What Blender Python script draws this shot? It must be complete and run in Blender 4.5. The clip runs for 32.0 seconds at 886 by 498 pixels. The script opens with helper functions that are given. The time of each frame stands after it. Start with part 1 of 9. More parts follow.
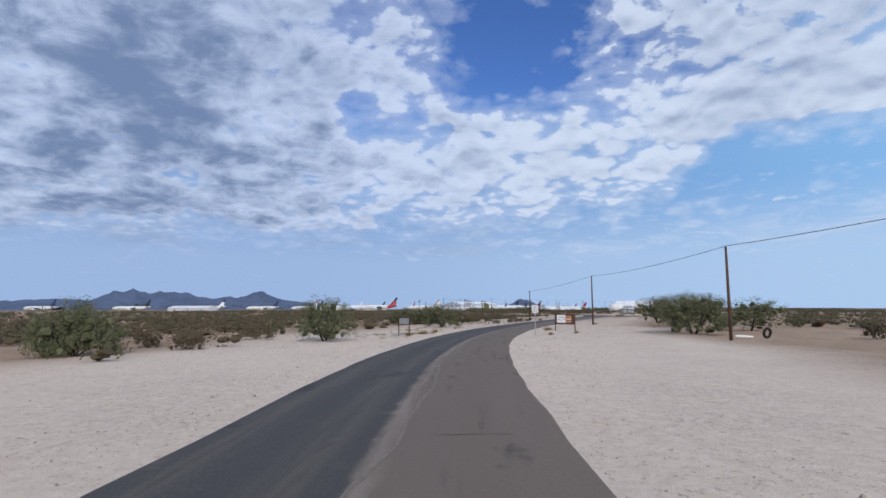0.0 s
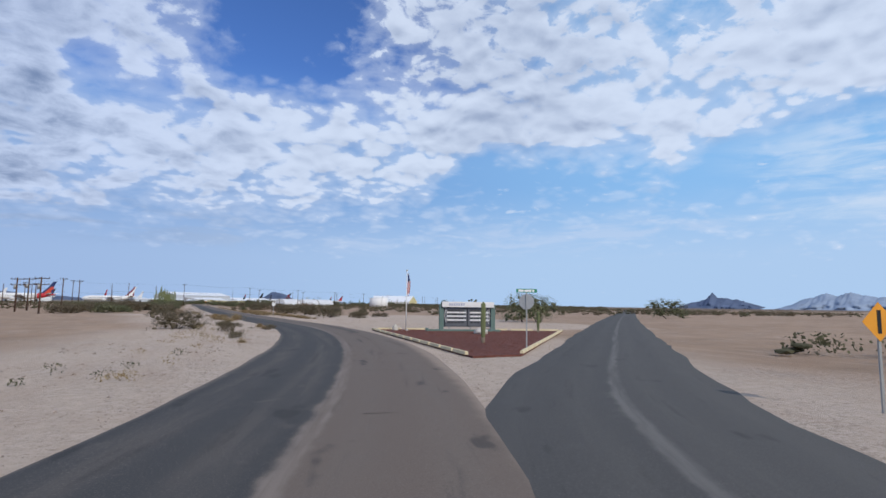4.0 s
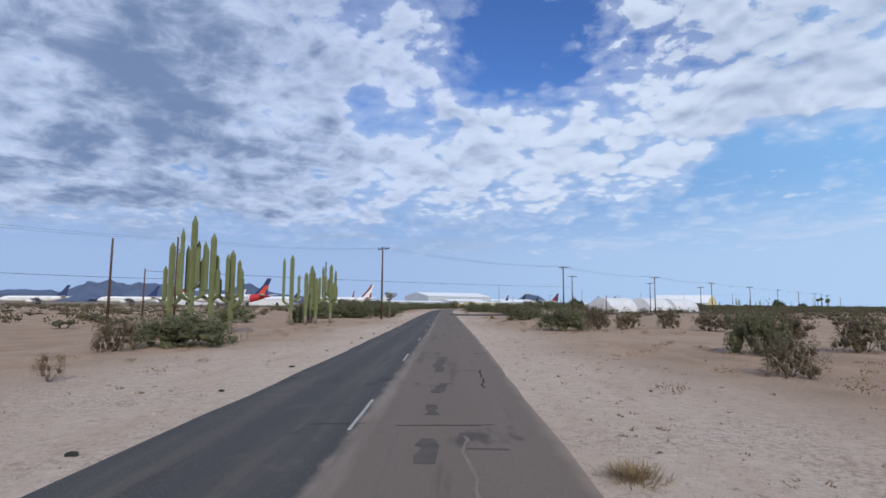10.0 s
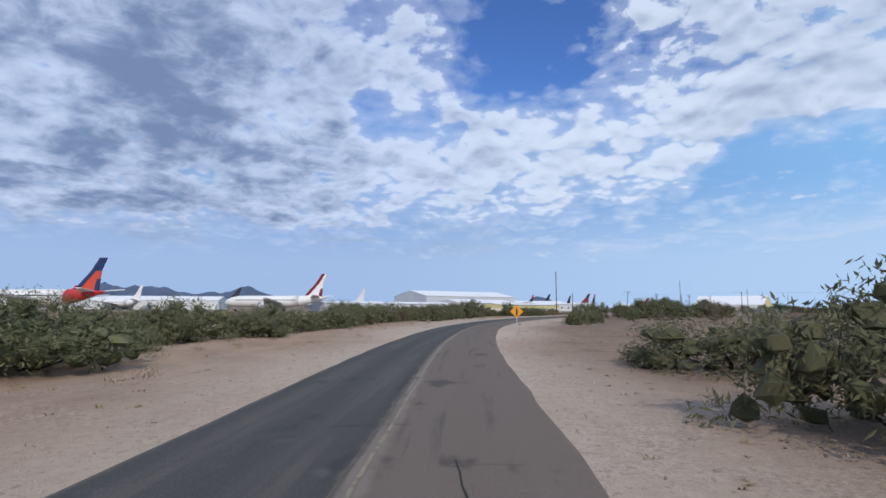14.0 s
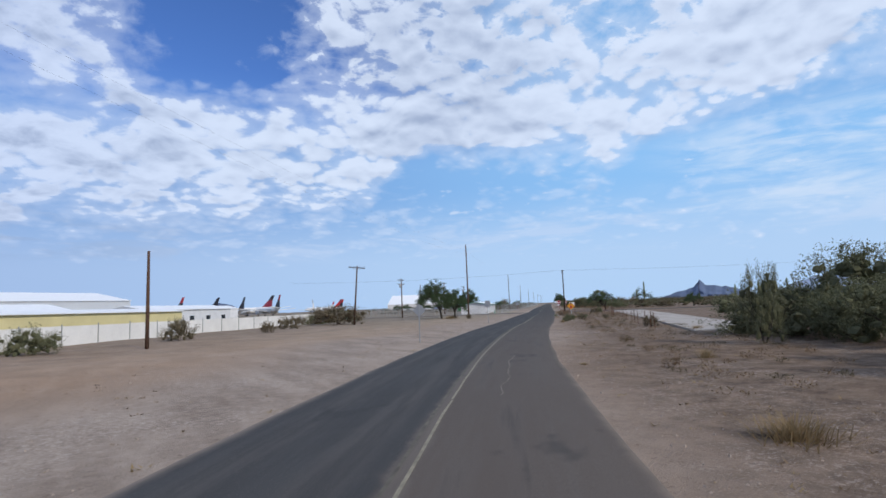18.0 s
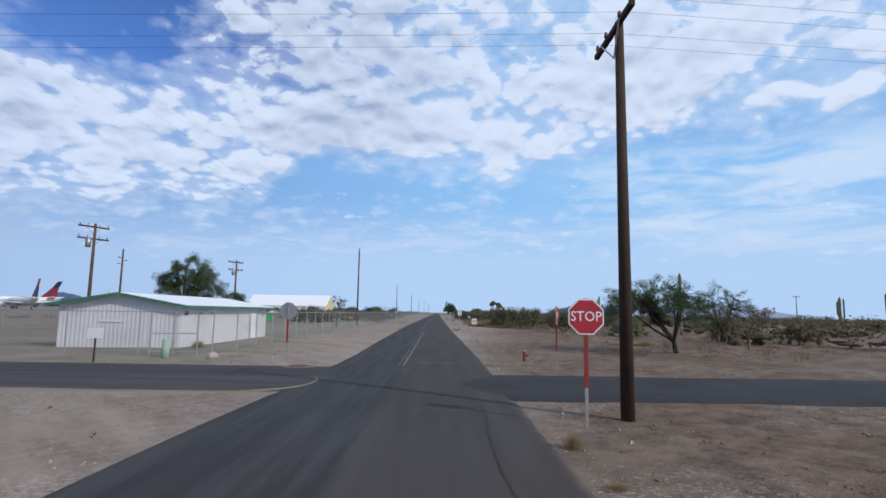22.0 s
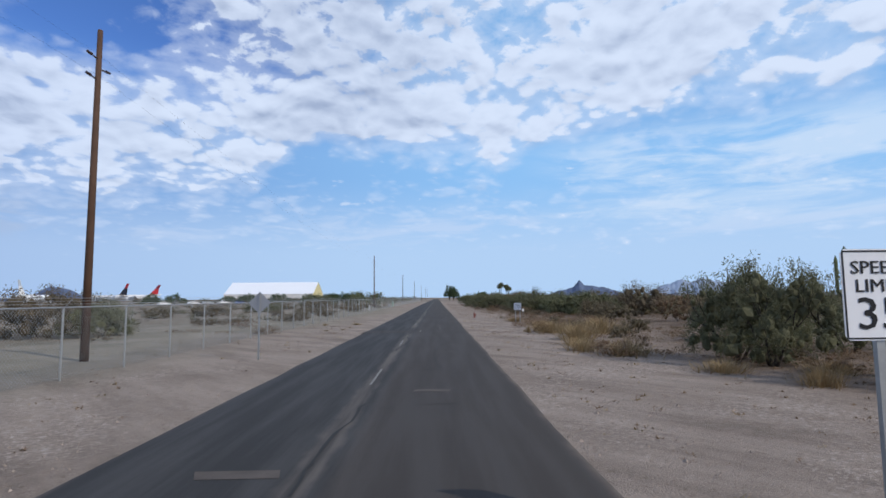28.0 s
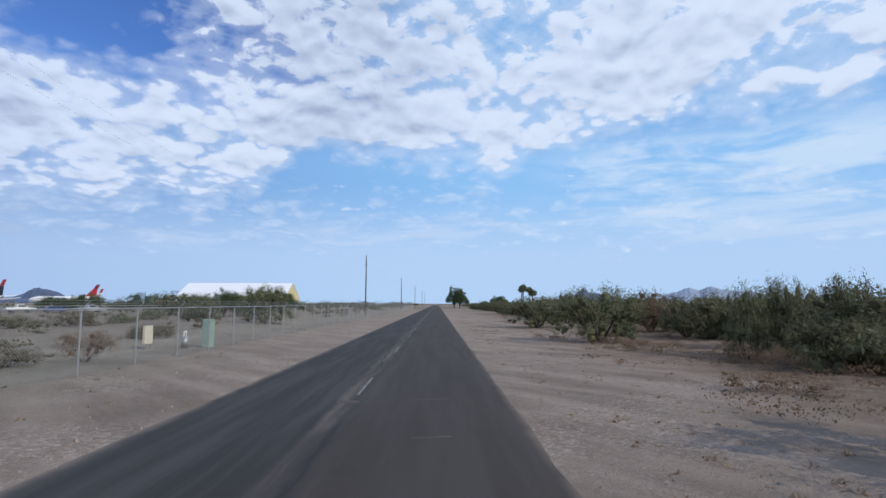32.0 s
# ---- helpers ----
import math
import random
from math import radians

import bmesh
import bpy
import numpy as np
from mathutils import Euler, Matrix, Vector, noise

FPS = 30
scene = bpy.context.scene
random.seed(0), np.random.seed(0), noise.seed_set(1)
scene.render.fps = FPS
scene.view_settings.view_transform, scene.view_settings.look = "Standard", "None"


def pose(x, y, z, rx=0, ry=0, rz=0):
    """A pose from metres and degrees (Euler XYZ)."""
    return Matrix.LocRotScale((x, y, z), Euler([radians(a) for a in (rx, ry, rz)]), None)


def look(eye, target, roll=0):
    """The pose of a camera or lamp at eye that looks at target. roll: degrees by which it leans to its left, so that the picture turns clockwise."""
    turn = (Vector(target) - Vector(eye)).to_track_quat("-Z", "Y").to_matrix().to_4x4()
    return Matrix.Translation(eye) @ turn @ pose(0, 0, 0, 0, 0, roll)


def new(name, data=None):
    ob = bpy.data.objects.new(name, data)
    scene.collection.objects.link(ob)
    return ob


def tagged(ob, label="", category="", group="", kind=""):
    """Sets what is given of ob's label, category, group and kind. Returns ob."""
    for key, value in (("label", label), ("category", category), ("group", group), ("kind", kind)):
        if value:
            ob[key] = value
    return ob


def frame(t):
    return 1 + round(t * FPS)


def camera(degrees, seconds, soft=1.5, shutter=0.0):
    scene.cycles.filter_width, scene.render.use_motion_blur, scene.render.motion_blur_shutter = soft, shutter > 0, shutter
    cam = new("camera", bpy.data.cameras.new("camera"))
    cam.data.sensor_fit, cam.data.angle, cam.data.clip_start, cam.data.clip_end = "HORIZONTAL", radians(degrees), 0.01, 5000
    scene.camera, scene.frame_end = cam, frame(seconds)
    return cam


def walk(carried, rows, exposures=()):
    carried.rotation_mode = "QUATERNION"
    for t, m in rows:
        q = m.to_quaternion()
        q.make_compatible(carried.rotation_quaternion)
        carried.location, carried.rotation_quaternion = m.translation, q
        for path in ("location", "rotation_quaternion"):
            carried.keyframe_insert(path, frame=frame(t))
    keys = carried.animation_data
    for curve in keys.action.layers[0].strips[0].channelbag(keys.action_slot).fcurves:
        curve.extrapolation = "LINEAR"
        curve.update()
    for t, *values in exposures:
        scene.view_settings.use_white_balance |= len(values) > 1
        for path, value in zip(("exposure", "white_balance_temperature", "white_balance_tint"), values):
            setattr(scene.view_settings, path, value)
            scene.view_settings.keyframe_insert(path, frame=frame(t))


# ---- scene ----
# ---- camera ----
cam = camera(78.9, 32.0, soft=1.6)
# seconds, x, y, pitch, roll, yaw of the driven camera, 2.1 m over the road
PATH = [
    (0, 0.00, 0.00, 6.34, 0.11, -0.41),
    (0.2, 0.17, 7.53, 6.30, -0.07, -0.73),
    (0.4, 0.46, 14.48, 6.25, -0.20, -1.17),
    (0.6, 0.91, 21.02, 6.16, -0.02, -2.39),
    (0.8, 1.59, 27.38, 6.03, 0.49, -4.38),
    (1, 2.58, 33.74, 5.91, 0.91, -6.47),
    (1.2, 3.87, 40.21, 5.86, 0.99, -8.35),
    (1.4, 5.52, 46.91, 5.84, 0.91, -10.20),
    (1.6, 7.48, 53.81, 5.82, 0.72, -12.06),
    (1.8, 9.68, 60.74, 5.81, 0.39, -13.94),
    (2, 12.07, 67.65, 5.81, 0.13, -15.72),
    (2.2, 14.59, 74.49, 5.85, 0.16, -17.39),
    (2.4, 17.16, 81.25, 5.90, 0.27, -18.93),
    (2.6, 19.78, 87.91, 5.93, 0.19, -20.31),
    (2.8, 22.42, 94.45, 5.93, -0.10, -21.50),
    (3, 25.08, 100.85, 5.92, -0.45, -22.54),
    (3.2, 27.76, 107.13, 5.91, -0.70, -23.48),
    (3.4, 30.45, 113.36, 5.90, -0.79, -24.42),
    (3.6, 33.19, 119.57, 5.88, -0.80, -25.25),
    (3.8, 35.94, 125.82, 5.87, -0.80, -25.64),
    (4, 38.68, 132.14, 5.90, -0.78, -25.69),
    (4.2, 41.39, 138.60, 5.95, -0.75, -25.38),
    (4.4, 44.00, 145.24, 5.97, -0.69, -24.25),
    (4.6, 46.35, 152.02, 5.87, -0.59, -21.78),
    (4.8, 48.23, 158.97, 5.66, -0.44, -18.01),
    (5, 49.51, 165.94, 5.49, -0.35, -14.10),
    (5.2, 50.27, 172.45, 5.43, -0.54, -10.43),
    (5.4, 50.62, 178.01, 5.41, -0.73, -6.93),
    (5.6, 50.71, 182.83, 5.37, -0.37, -4.11),
    (5.8, 50.64, 187.60, 5.29, 0.57, -1.93),
    (6, 50.43, 192.64, 5.27, 1.30, -0.17),
    (6.2, 50.10, 197.97, 5.35, 1.40, 1.31),
    (6.4, 49.66, 203.63, 5.48, 1.21, 2.37),
    (6.6, 49.16, 209.44, 5.56, 1.08, 2.85),
    (6.8, 48.70, 215.01, 5.59, 0.96, 2.68),
    (7, 48.32, 220.23, 5.60, 0.85, 2.38),
    (7.2, 48.00, 225.51, 5.55, 0.84, 2.12),
    (7.4, 47.74, 231.27, 5.48, 0.84, 1.82),
    (7.6, 47.54, 237.61, 5.41, 0.77, 1.58),
    (7.8, 47.40, 244.59, 5.35, 0.67, 1.38),
    (8, 47.32, 252.20, 5.32, 0.46, 1.21),
    (8.2, 47.27, 260.12, 5.38, 0.02, 1.05),
    (8.4, 47.24, 268.03, 5.48, -0.46, 0.91),
    (8.6, 47.22, 275.86, 5.59, -0.58, 0.80),
    (8.8, 47.22, 283.64, 5.72, -0.36, 0.72),
    (9, 47.24, 291.36, 5.81, -0.16, 0.64),
    (9.2, 47.30, 299.09, 5.83, -0.20, 0.55),
    (9.4, 47.41, 306.88, 5.81, -0.31, 0.45),
    (9.6, 47.56, 314.73, 5.81, -0.37, 0.38),
    (9.8, 47.69, 322.60, 5.81, -0.41, 0.35),
    (10, 47.76, 330.47, 5.82, -0.40, 0.33),
    (10.2, 47.77, 338.28, 5.89, -0.31, 0.34),
    (10.4, 47.73, 346.00, 5.97, -0.20, 0.37),
    (10.6, 47.66, 353.60, 5.99, -0.13, 0.40),
    (10.8, 47.61, 361.04, 5.95, -0.10, 0.42),
    (11, 47.59, 368.32, 5.92, -0.07, 0.44),
    (11.2, 47.58, 375.61, 5.94, 0.02, 0.47),
    (11.4, 47.56, 383.10, 5.97, 0.10, 0.51),
    (11.6, 47.53, 390.73, 5.96, 0.05, 0.52),
    (11.8, 47.51, 398.29, 5.91, -0.13, 0.51),
    (12, 47.51, 405.70, 5.88, -0.26, 0.50),
    (12.2, 47.52, 413.04, 5.90, -0.21, 0.50),
    (12.4, 47.55, 420.35, 5.94, -0.10, 0.51),
    (12.6, 47.58, 427.62, 5.97, -0.03, 0.52),
    (12.8, 47.63, 434.83, 6.00, 0.02, 0.55),
    (13, 47.70, 441.96, 6.03, 0.02, 0.59),
    (13.2, 47.78, 449.03, 6.07, -0.09, 0.61),
    (13.4, 47.87, 456.05, 6.11, -0.25, 0.64),
    (13.6, 47.90, 463.05, 6.13, -0.32, 0.68),
    (13.8, 47.84, 470.02, 6.14, -0.32, 0.81),
    (14, 47.78, 476.97, 6.13, -0.26, 0.96),
    (14.2, 47.75, 483.93, 6.12, -0.17, 1.03),
    (14.4, 47.78, 490.88, 6.12, -0.06, 0.91),
    (14.6, 47.92, 497.85, 6.14, 0.05, 0.58),
    (14.8, 48.22, 504.81, 6.17, 0.17, 0.20),
    (15, 48.68, 511.77, 6.22, 0.29, -0.31),
    (15.2, 49.35, 518.73, 6.26, 0.46, -1.10),
    (15.4, 50.14, 525.71, 6.31, 0.68, -2.33),
    (15.6, 50.99, 532.77, 6.35, 0.98, -4.13),
    (15.8, 52.12, 539.92, 6.39, 1.36, -6.48),
    (16, 53.65, 547.18, 6.41, 1.70, -8.88),
    (16.2, 55.54, 554.50, 6.38, 1.92, -11.06),
    (16.4, 57.78, 561.85, 6.33, 2.09, -13.21),
    (16.6, 60.35, 569.19, 6.26, 2.25, -15.44),
    (16.8, 63.21, 576.40, 6.18, 2.44, -17.73),
    (17, 66.34, 583.44, 6.12, 2.50, -19.99),
    (17.2, 69.78, 590.35, 6.16, 2.30, -22.12),
    (17.4, 73.55, 597.14, 6.22, 2.00, -24.22),
    (17.6, 77.63, 603.81, 6.21, 1.92, -26.48),
    (17.8, 81.99, 610.31, 6.12, 2.04, -28.94),
    (18, 86.57, 616.65, 6.09, 2.19, -31.21),
    (18.2, 91.29, 622.85, 6.18, 2.33, -33.04),
    (18.4, 96.05, 628.96, 6.33, 2.46, -34.67),
    (18.6, 100.82, 634.88, 6.53, 2.58, -36.45),
    (18.8, 105.54, 640.40, 6.80, 2.73, -38.40),
    (19, 110.16, 645.45, 7.00, 2.66, -40.04),
    (19.2, 114.66, 650.15, 7.07, 2.07, -41.10),
    (19.4, 119.00, 654.62, 7.05, 1.31, -41.80),
    (19.6, 123.12, 658.83, 6.99, 1.02, -42.25),
    (19.8, 126.83, 662.69, 6.88, 1.20, -42.41),
    (20, 130.12, 666.20, 6.80, 1.23, -42.49),
    (20.2, 133.29, 669.64, 6.78, 0.76, -42.60),
    (20.4, 136.66, 673.29, 6.81, 0.14, -42.68),
    (20.6, 140.08, 676.99, 6.87, -0.18, -42.72),
    (20.8, 143.11, 680.24, 6.98, -0.23, -42.72),
    (21, 145.59, 682.89, 7.07, -0.26, -42.75),
    (21.2, 147.73, 685.18, 7.10, -0.34, -42.84),
    (21.4, 149.75, 687.36, 7.10, -0.44, -42.96),
    (21.6, 151.67, 689.46, 7.02, -0.58, -43.03),
    (21.8, 153.43, 691.41, 6.87, -0.78, -43.05),
    (22, 155.04, 693.20, 6.73, -0.96, -43.03),
    (22.2, 156.49, 694.83, 6.64, -1.14, -42.97),
    (22.4, 157.79, 696.30, 6.60, -1.30, -42.88),
    (22.6, 158.90, 697.55, 6.72, -1.40, -42.81),
    (22.8, 159.72, 698.47, 7.06, -1.44, -42.76),
    (23, 160.24, 699.03, 7.23, -1.44, -42.72),
    (23.2, 160.58, 699.41, 7.02, -1.40, -42.69),
    (23.4, 160.91, 699.76, 6.60, -1.32, -42.66),
    (23.6, 161.29, 700.16, 6.06, -1.26, -42.63),
    (23.8, 161.78, 700.67, 5.30, -1.20, -42.58),
    (24, 162.42, 701.33, 4.79, -1.13, -42.55),
    (24.2, 163.20, 702.14, 4.82, -1.03, -42.54),
    (24.4, 164.13, 703.08, 5.11, -0.91, -42.53),
    (24.6, 165.15, 704.13, 5.33, -0.86, -42.56),
    (24.8, 166.15, 705.16, 5.55, -0.89, -42.61),
    (25, 167.13, 706.16, 5.63, -0.81, -42.64),
    (25.2, 168.23, 707.31, 5.38, -0.49, -42.60),
    (25.4, 169.58, 708.77, 5.00, -0.07, -42.52),
    (25.6, 171.21, 710.55, 4.75, 0.25, -42.49),
    (25.8, 173.03, 712.58, 4.62, 0.47, -42.50),
    (26, 175.02, 714.82, 4.60, 0.62, -42.54),
    (26.2, 177.15, 717.24, 4.64, 0.71, -42.62),
    (26.4, 179.39, 719.80, 4.74, 0.75, -42.71),
    (26.6, 181.74, 722.47, 4.87, 0.75, -42.81),
    (26.8, 184.17, 725.23, 5.01, 0.72, -42.91),
    (27, 186.69, 728.08, 5.14, 0.68, -43.00),
    (27.2, 189.29, 731.00, 5.24, 0.64, -43.07),
    (27.4, 191.97, 734.00, 5.28, 0.60, -43.12),
    (27.6, 194.75, 737.06, 5.25, 0.58, -43.14),
    (27.8, 197.59, 740.17, 5.19, 0.54, -43.15),
    (28, 200.53, 743.34, 5.14, 0.51, -43.13),
    (28.2, 203.68, 746.73, 5.07, 0.49, -43.06),
    (28.4, 207.17, 750.51, 5.03, 0.47, -42.96),
    (28.6, 210.85, 754.53, 5.09, 0.46, -42.89),
    (28.8, 214.36, 758.40, 5.26, 0.46, -42.83),
    (29, 217.57, 761.97, 5.42, 0.45, -42.81),
    (29.2, 220.74, 765.47, 5.51, 0.43, -42.82),
    (29.4, 224.12, 769.10, 5.56, 0.41, -42.87),
    (29.6, 227.71, 772.89, 5.60, 0.37, -42.92),
    (29.8, 231.41, 776.78, 5.62, 0.33, -42.98),
    (30, 235.18, 780.78, 5.64, 0.30, -43.03),
    (30.2, 239.04, 784.91, 5.64, 0.31, -43.02),
    (30.4, 243.05, 789.18, 5.65, 0.32, -42.99),
    (30.6, 247.14, 793.54, 5.68, 0.20, -42.95),
    (30.8, 251.15, 797.87, 5.73, -0.06, -42.89),
    (31, 255.03, 802.13, 5.77, -0.26, -42.85),
    (31.2, 258.85, 806.36, 5.80, -0.33, -42.88),
    (31.4, 262.65, 810.62, 5.82, -0.32, -42.94),
    (31.6, 266.54, 814.99, 5.82, -0.28, -43.00),
    (31.8, 270.70, 819.63, 5.81, -0.21, -43.07),
    (32, 275.23, 824.64, 5.79, -0.12, -43.14),
]
walk(cam, [(t, pose(x, y, 2.1, 90 + pitch, roll, yaw)) for t, x, y, pitch, roll, yaw in PATH], [(0, -0.12), (5, -0.08), (13, -0.04), (18, 0.0), (32, 0.0)])


# ---- sky, sun and exposure ----
SUN_AZ, SUN_EL = radians(168), radians(33)
SUN_DIR = Vector((math.sin(SUN_AZ) * math.cos(SUN_EL), math.cos(SUN_AZ) * math.cos(SUN_EL), math.sin(SUN_EL)))
scene.view_settings.exposure = 0.0


def build_world():
    world = bpy.data.worlds.new("world")
    scene.world = world
    world.use_nodes = True
    nt = world.node_tree
    nt.nodes.clear()
    N = lambda kind: nt.nodes.new(kind)
    L = nt.links.new

    def val(v, socket):
        if isinstance(v, (int, float)):
            socket.default_value = v
        else:
            L(v, socket)

    def calc(op, a, b=0.0, c=0.0, clamp=False):
        n = N("ShaderNodeMath")
        n.operation, n.use_clamp = op, clamp
        for v, s in zip((a, b, c), n.inputs):
            val(v, s)
        return n.outputs[0]

    def ramp(x, lo, hi, a=0.0, b=1.0):
        n = N("ShaderNodeMapRange")
        n.interpolation_type = "SMOOTHSTEP"
        for v, s in zip((x, lo, hi, a, b), n.inputs):
            val(v, s)
        return n.outputs[0]

    def mix(f, a, b):
        n = N("ShaderNodeMix")
        n.data_type = "RGBA"
        val(f, n.inputs[0])
        for v, s in ((a, n.inputs[6]), (b, n.inputs[7])):
            if isinstance(v, tuple):
                s.default_value = (*v, 1)
            else:
                L(v, s)
        return n.outputs[2]

    sky = N("ShaderNodeTexSky")
    sky.sky_type, sky.sun_disc = "NISHITA", False
    sky.sun_elevation, sky.sun_rotation = SUN_EL, SUN_AZ
    sky.air_density, sky.dust_density, sky.ozone_density = 1.0, 0.6, 2.0
    tex = N("ShaderNodeTexCoord").outputs["Generated"]
    sep = N("ShaderNodeSeparateXYZ")
    L(tex, sep.inputs[0])
    z = calc("MAXIMUM", sep.outputs[2], 0.0)
    # a flat cloud deck seen in perspective
    w = calc("ADD", z, 0.26)
    deck = N("ShaderNodeCombineXYZ")
    L(calc("DIVIDE", sep.outputs[0], w), deck.inputs[0])
    L(calc("DIVIDE", sep.outputs[1], w), deck.inputs[1])
    deck.inputs[2].default_value = 3.7
    azim = calc("ARCTAN2", sep.outputs[0], sep.outputs[1])
    elev = calc("MULTIPLY", calc("ARCSINE", sep.outputs[2]), 180 / math.pi)
    # sheets of stratocumulus in the north-west, rounder heaps towards the north-east
    west = ramp(azim, 0.34, -0.36)

    def cloud_noise(vec, scale, detail, rough, dist, lift):
        n = N("ShaderNodeTexNoise")
        n.inputs["Scale"].default_value, n.inputs["Detail"].default_value = scale, detail
        n.inputs["Roughness"].default_value, n.inputs["Distortion"].default_value = rough, dist
        add = N("ShaderNodeVectorMath")
        add.inputs[1].default_value = (0, 0, lift)
        L(vec, add.inputs[0])
        L(add.outputs[0], n.inputs["Vector"])
        return calc("SUBTRACT", n.outputs[0], 0.5)

    def puffs(vec, scale, soft_edge):
        """Rounded heads of cumulus."""
        n = N("ShaderNodeTexVoronoi")
        n.feature = "SMOOTH_F1"
        n.inputs["Scale"].default_value, n.inputs["Smoothness"].default_value = scale, soft_edge
        L(vec, n.inputs["Vector"])
        return calc("SUBTRACT", 0.5, n.outputs["Distance"])

    def warped(vec):
        n = N("ShaderNodeTexNoise")
        n.inputs["Scale"].default_value, n.inputs["Detail"].default_value = 5.0, 5.0
        L(vec, n.inputs["Vector"])
        shift = N("ShaderNodeVectorMath")
        shift.operation = "MULTIPLY_ADD"
        L(n.outputs["Color"], shift.inputs[0])
        shift.inputs[1].default_value = (0.17, 0.17, 0.0)
        L(vec, shift.inputs[2])
        return shift.outputs[0]

    def heads(vec):
        v = warped(vec)
        return calc("ADD", calc("MULTIPLY", puffs(v, 7.0, 0.5), 0.75), calc("MULTIPLY", puffs(v, 19.0, 0.4), 0.48))

    higher = N("ShaderNodeVectorMath")
    higher.operation = "MULTIPLY"
    L(deck.outputs[0], higher.inputs[0])
    higher.inputs[1].default_value = (0.968, 0.968, 1.0)
    broad = cloud_noise(deck.outputs[0], 2.4, 3, 0.5, 0.2, 5.0)
    fine = cloud_noise(deck.outputs[0], 8.5, 8, 0.64, 0.4, 9.0)
    bulk = heads(deck.outputs[0])
    relief = calc("SUBTRACT", bulk, heads(higher.outputs[0]))
    here = calc("ADD", calc("MULTIPLY", broad, 0.85), calc("MULTIPLY", fine, 1.0))
    here = calc("ADD", here, calc("MULTIPLY", bulk, calc("MULTIPLY_ADD", west, -0.35, 0.95)))
    # the cloud deck's lower edge, by azimuth
    edge = N("ShaderNodeValToRGB")
    edge.color_ramp.interpolation = "EASE"
    stops = [(-180, 9.0), (-45, 7.6), (-10, 7.9), (12, 8.2), (19, 9.2), (23, 11.0), (29, 16.4), (35, 16.6), (42, 15.0), (49, 14.8), (55, 16.2), (62, 17.8), (84, 18.4), (180, 9.0)]
    while len(edge.color_ramp.elements) < len(stops):
        edge.color_ramp.elements.new(0.5)
    for e, (az, el) in zip(edge.color_ramp.elements, stops):
        e.position, e.color = (az + 180) / 360, (el / 20, el / 20, el / 20, 1)
    L(calc("MULTIPLY_ADD", azim, 0.5 / math.pi, 0.5), edge.inputs[0])
    above = calc("SUBTRACT", elev, calc("MULTIPLY", edge.outputs[0], 20.0))
    density = calc("ADD", here, ramp(above, -2.2, 2.4, -0.46, 0.10))
    density = calc("SUBTRACT", density, ramp(elev, 7.0, 3.5, 0.0, 0.3))

    def lobe(az, el, size):
        a, e = radians(az), radians(el)
        dot = N("ShaderNodeVectorMath")
        dot.operation = "DOT_PRODUCT"
        L(tex, dot.inputs[0])
        dot.inputs[1].default_value = (math.sin(a) * math.cos(e), math.cos(a) * math.cos(e), math.sin(e))
        return ramp(dot.outputs["Value"], math.cos(radians(size * 1.5)), 1.0)

    # broad gaps (negative) and banks (positive): azimuth, elevation, size in degrees, weight
    banks = [
        (10, 31, 6.5, -0.60), (5.5, 24.5, 4.2, -0.40), (9.5, 24.5, 3.2, -0.30), (13, 22.5, 2.4, -0.34), (-9, 20, 2.4, -0.34), (-4, 19.6, 1.8, -0.22),
        (-28, 23, 17, 0.22), (-46, 20, 16, 0.16), (-7, 16.5, 5, 0.14), (6, 17.2, 4, 0.14), (20, 24, 4, 0.16), (26, 20, 5, 0.16), (36, 24, 9, 0.20), (48, 20, 6, 0.14),
        (52, 27, 3.0, -0.12), (58, 25.5, 2.6, -0.12), (28, 30, 2.4, -0.22), (72, 20.4, 2.4, -0.16), (77, 22.4, 2.0, -0.16), (62, 22, 7, 0.20), (80, 26, 9, 0.28), (66, 28, 6, 0.12),
    ]
    # mottled altocumulus high in the east
    mottle = calc("MULTIPLY", calc("SUBTRACT", 1.0, west), ramp(elev, 19.0, 26.0))
    density = calc("ADD", density, calc("MULTIPLY", mottle, calc("MULTIPLY_ADD", cloud_noise(deck.outputs[0], 17.0, 5, 0.6, 0.5, 14.0), 1.25, -0.06)))
    for az, el, size, weight in banks:
        density = calc("ADD", density, calc("MULTIPLY", lobe(az, el, size), weight))
    cover = ramp(density, -0.11, 0.19)
    # a thin veil round the heaps
    cover = calc("MAXIMUM", cover, calc("MULTIPLY", ramp(density, -0.50, 0.05), 0.42))
    thick = ramp(density, 0.08, 0.75)
    # sunlit heads against blue-grey undersides, heavier towards the north-west
    shade = calc("MULTIPLY", thick, calc("MULTIPLY_ADD", west, 0.66, 0.16))
    shade = calc("ADD", shade, calc("MULTIPLY", calc("MULTIPLY_ADD", west, 0.7, 0.3), calc("MULTIPLY_ADD", fine, 0.5, calc("MULTIPLY", broad, 0.7))))
    # the heaviest banks, and the brightest row of heads
    for az, el, size, weight in ((-30, 12, 9, 0.16), (-24, 25, 12, 0.04), (33, 24, 9, 0.22), (-6, 16.5, 5, -0.26), (-20, 17, 4, -0.12), (6, 16, 4, -0.14)):
        shade = calc("ADD", shade, calc("MULTIPLY", lobe(az, el, size), weight))
    shade = ramp(calc("MULTIPLY_ADD", relief, -0.75, calc("MULTIPLY_ADD", west, 0.16, calc("ADD", shade, 0.05))), -0.15, 1.15)
    cloud = mix(shade, mix(west, (0.70, 0.80, 0.985), (0.60, 0.71, 0.95)), (0.185, 0.262, 0.445))
    lit = N("ShaderNodeVectorMath")
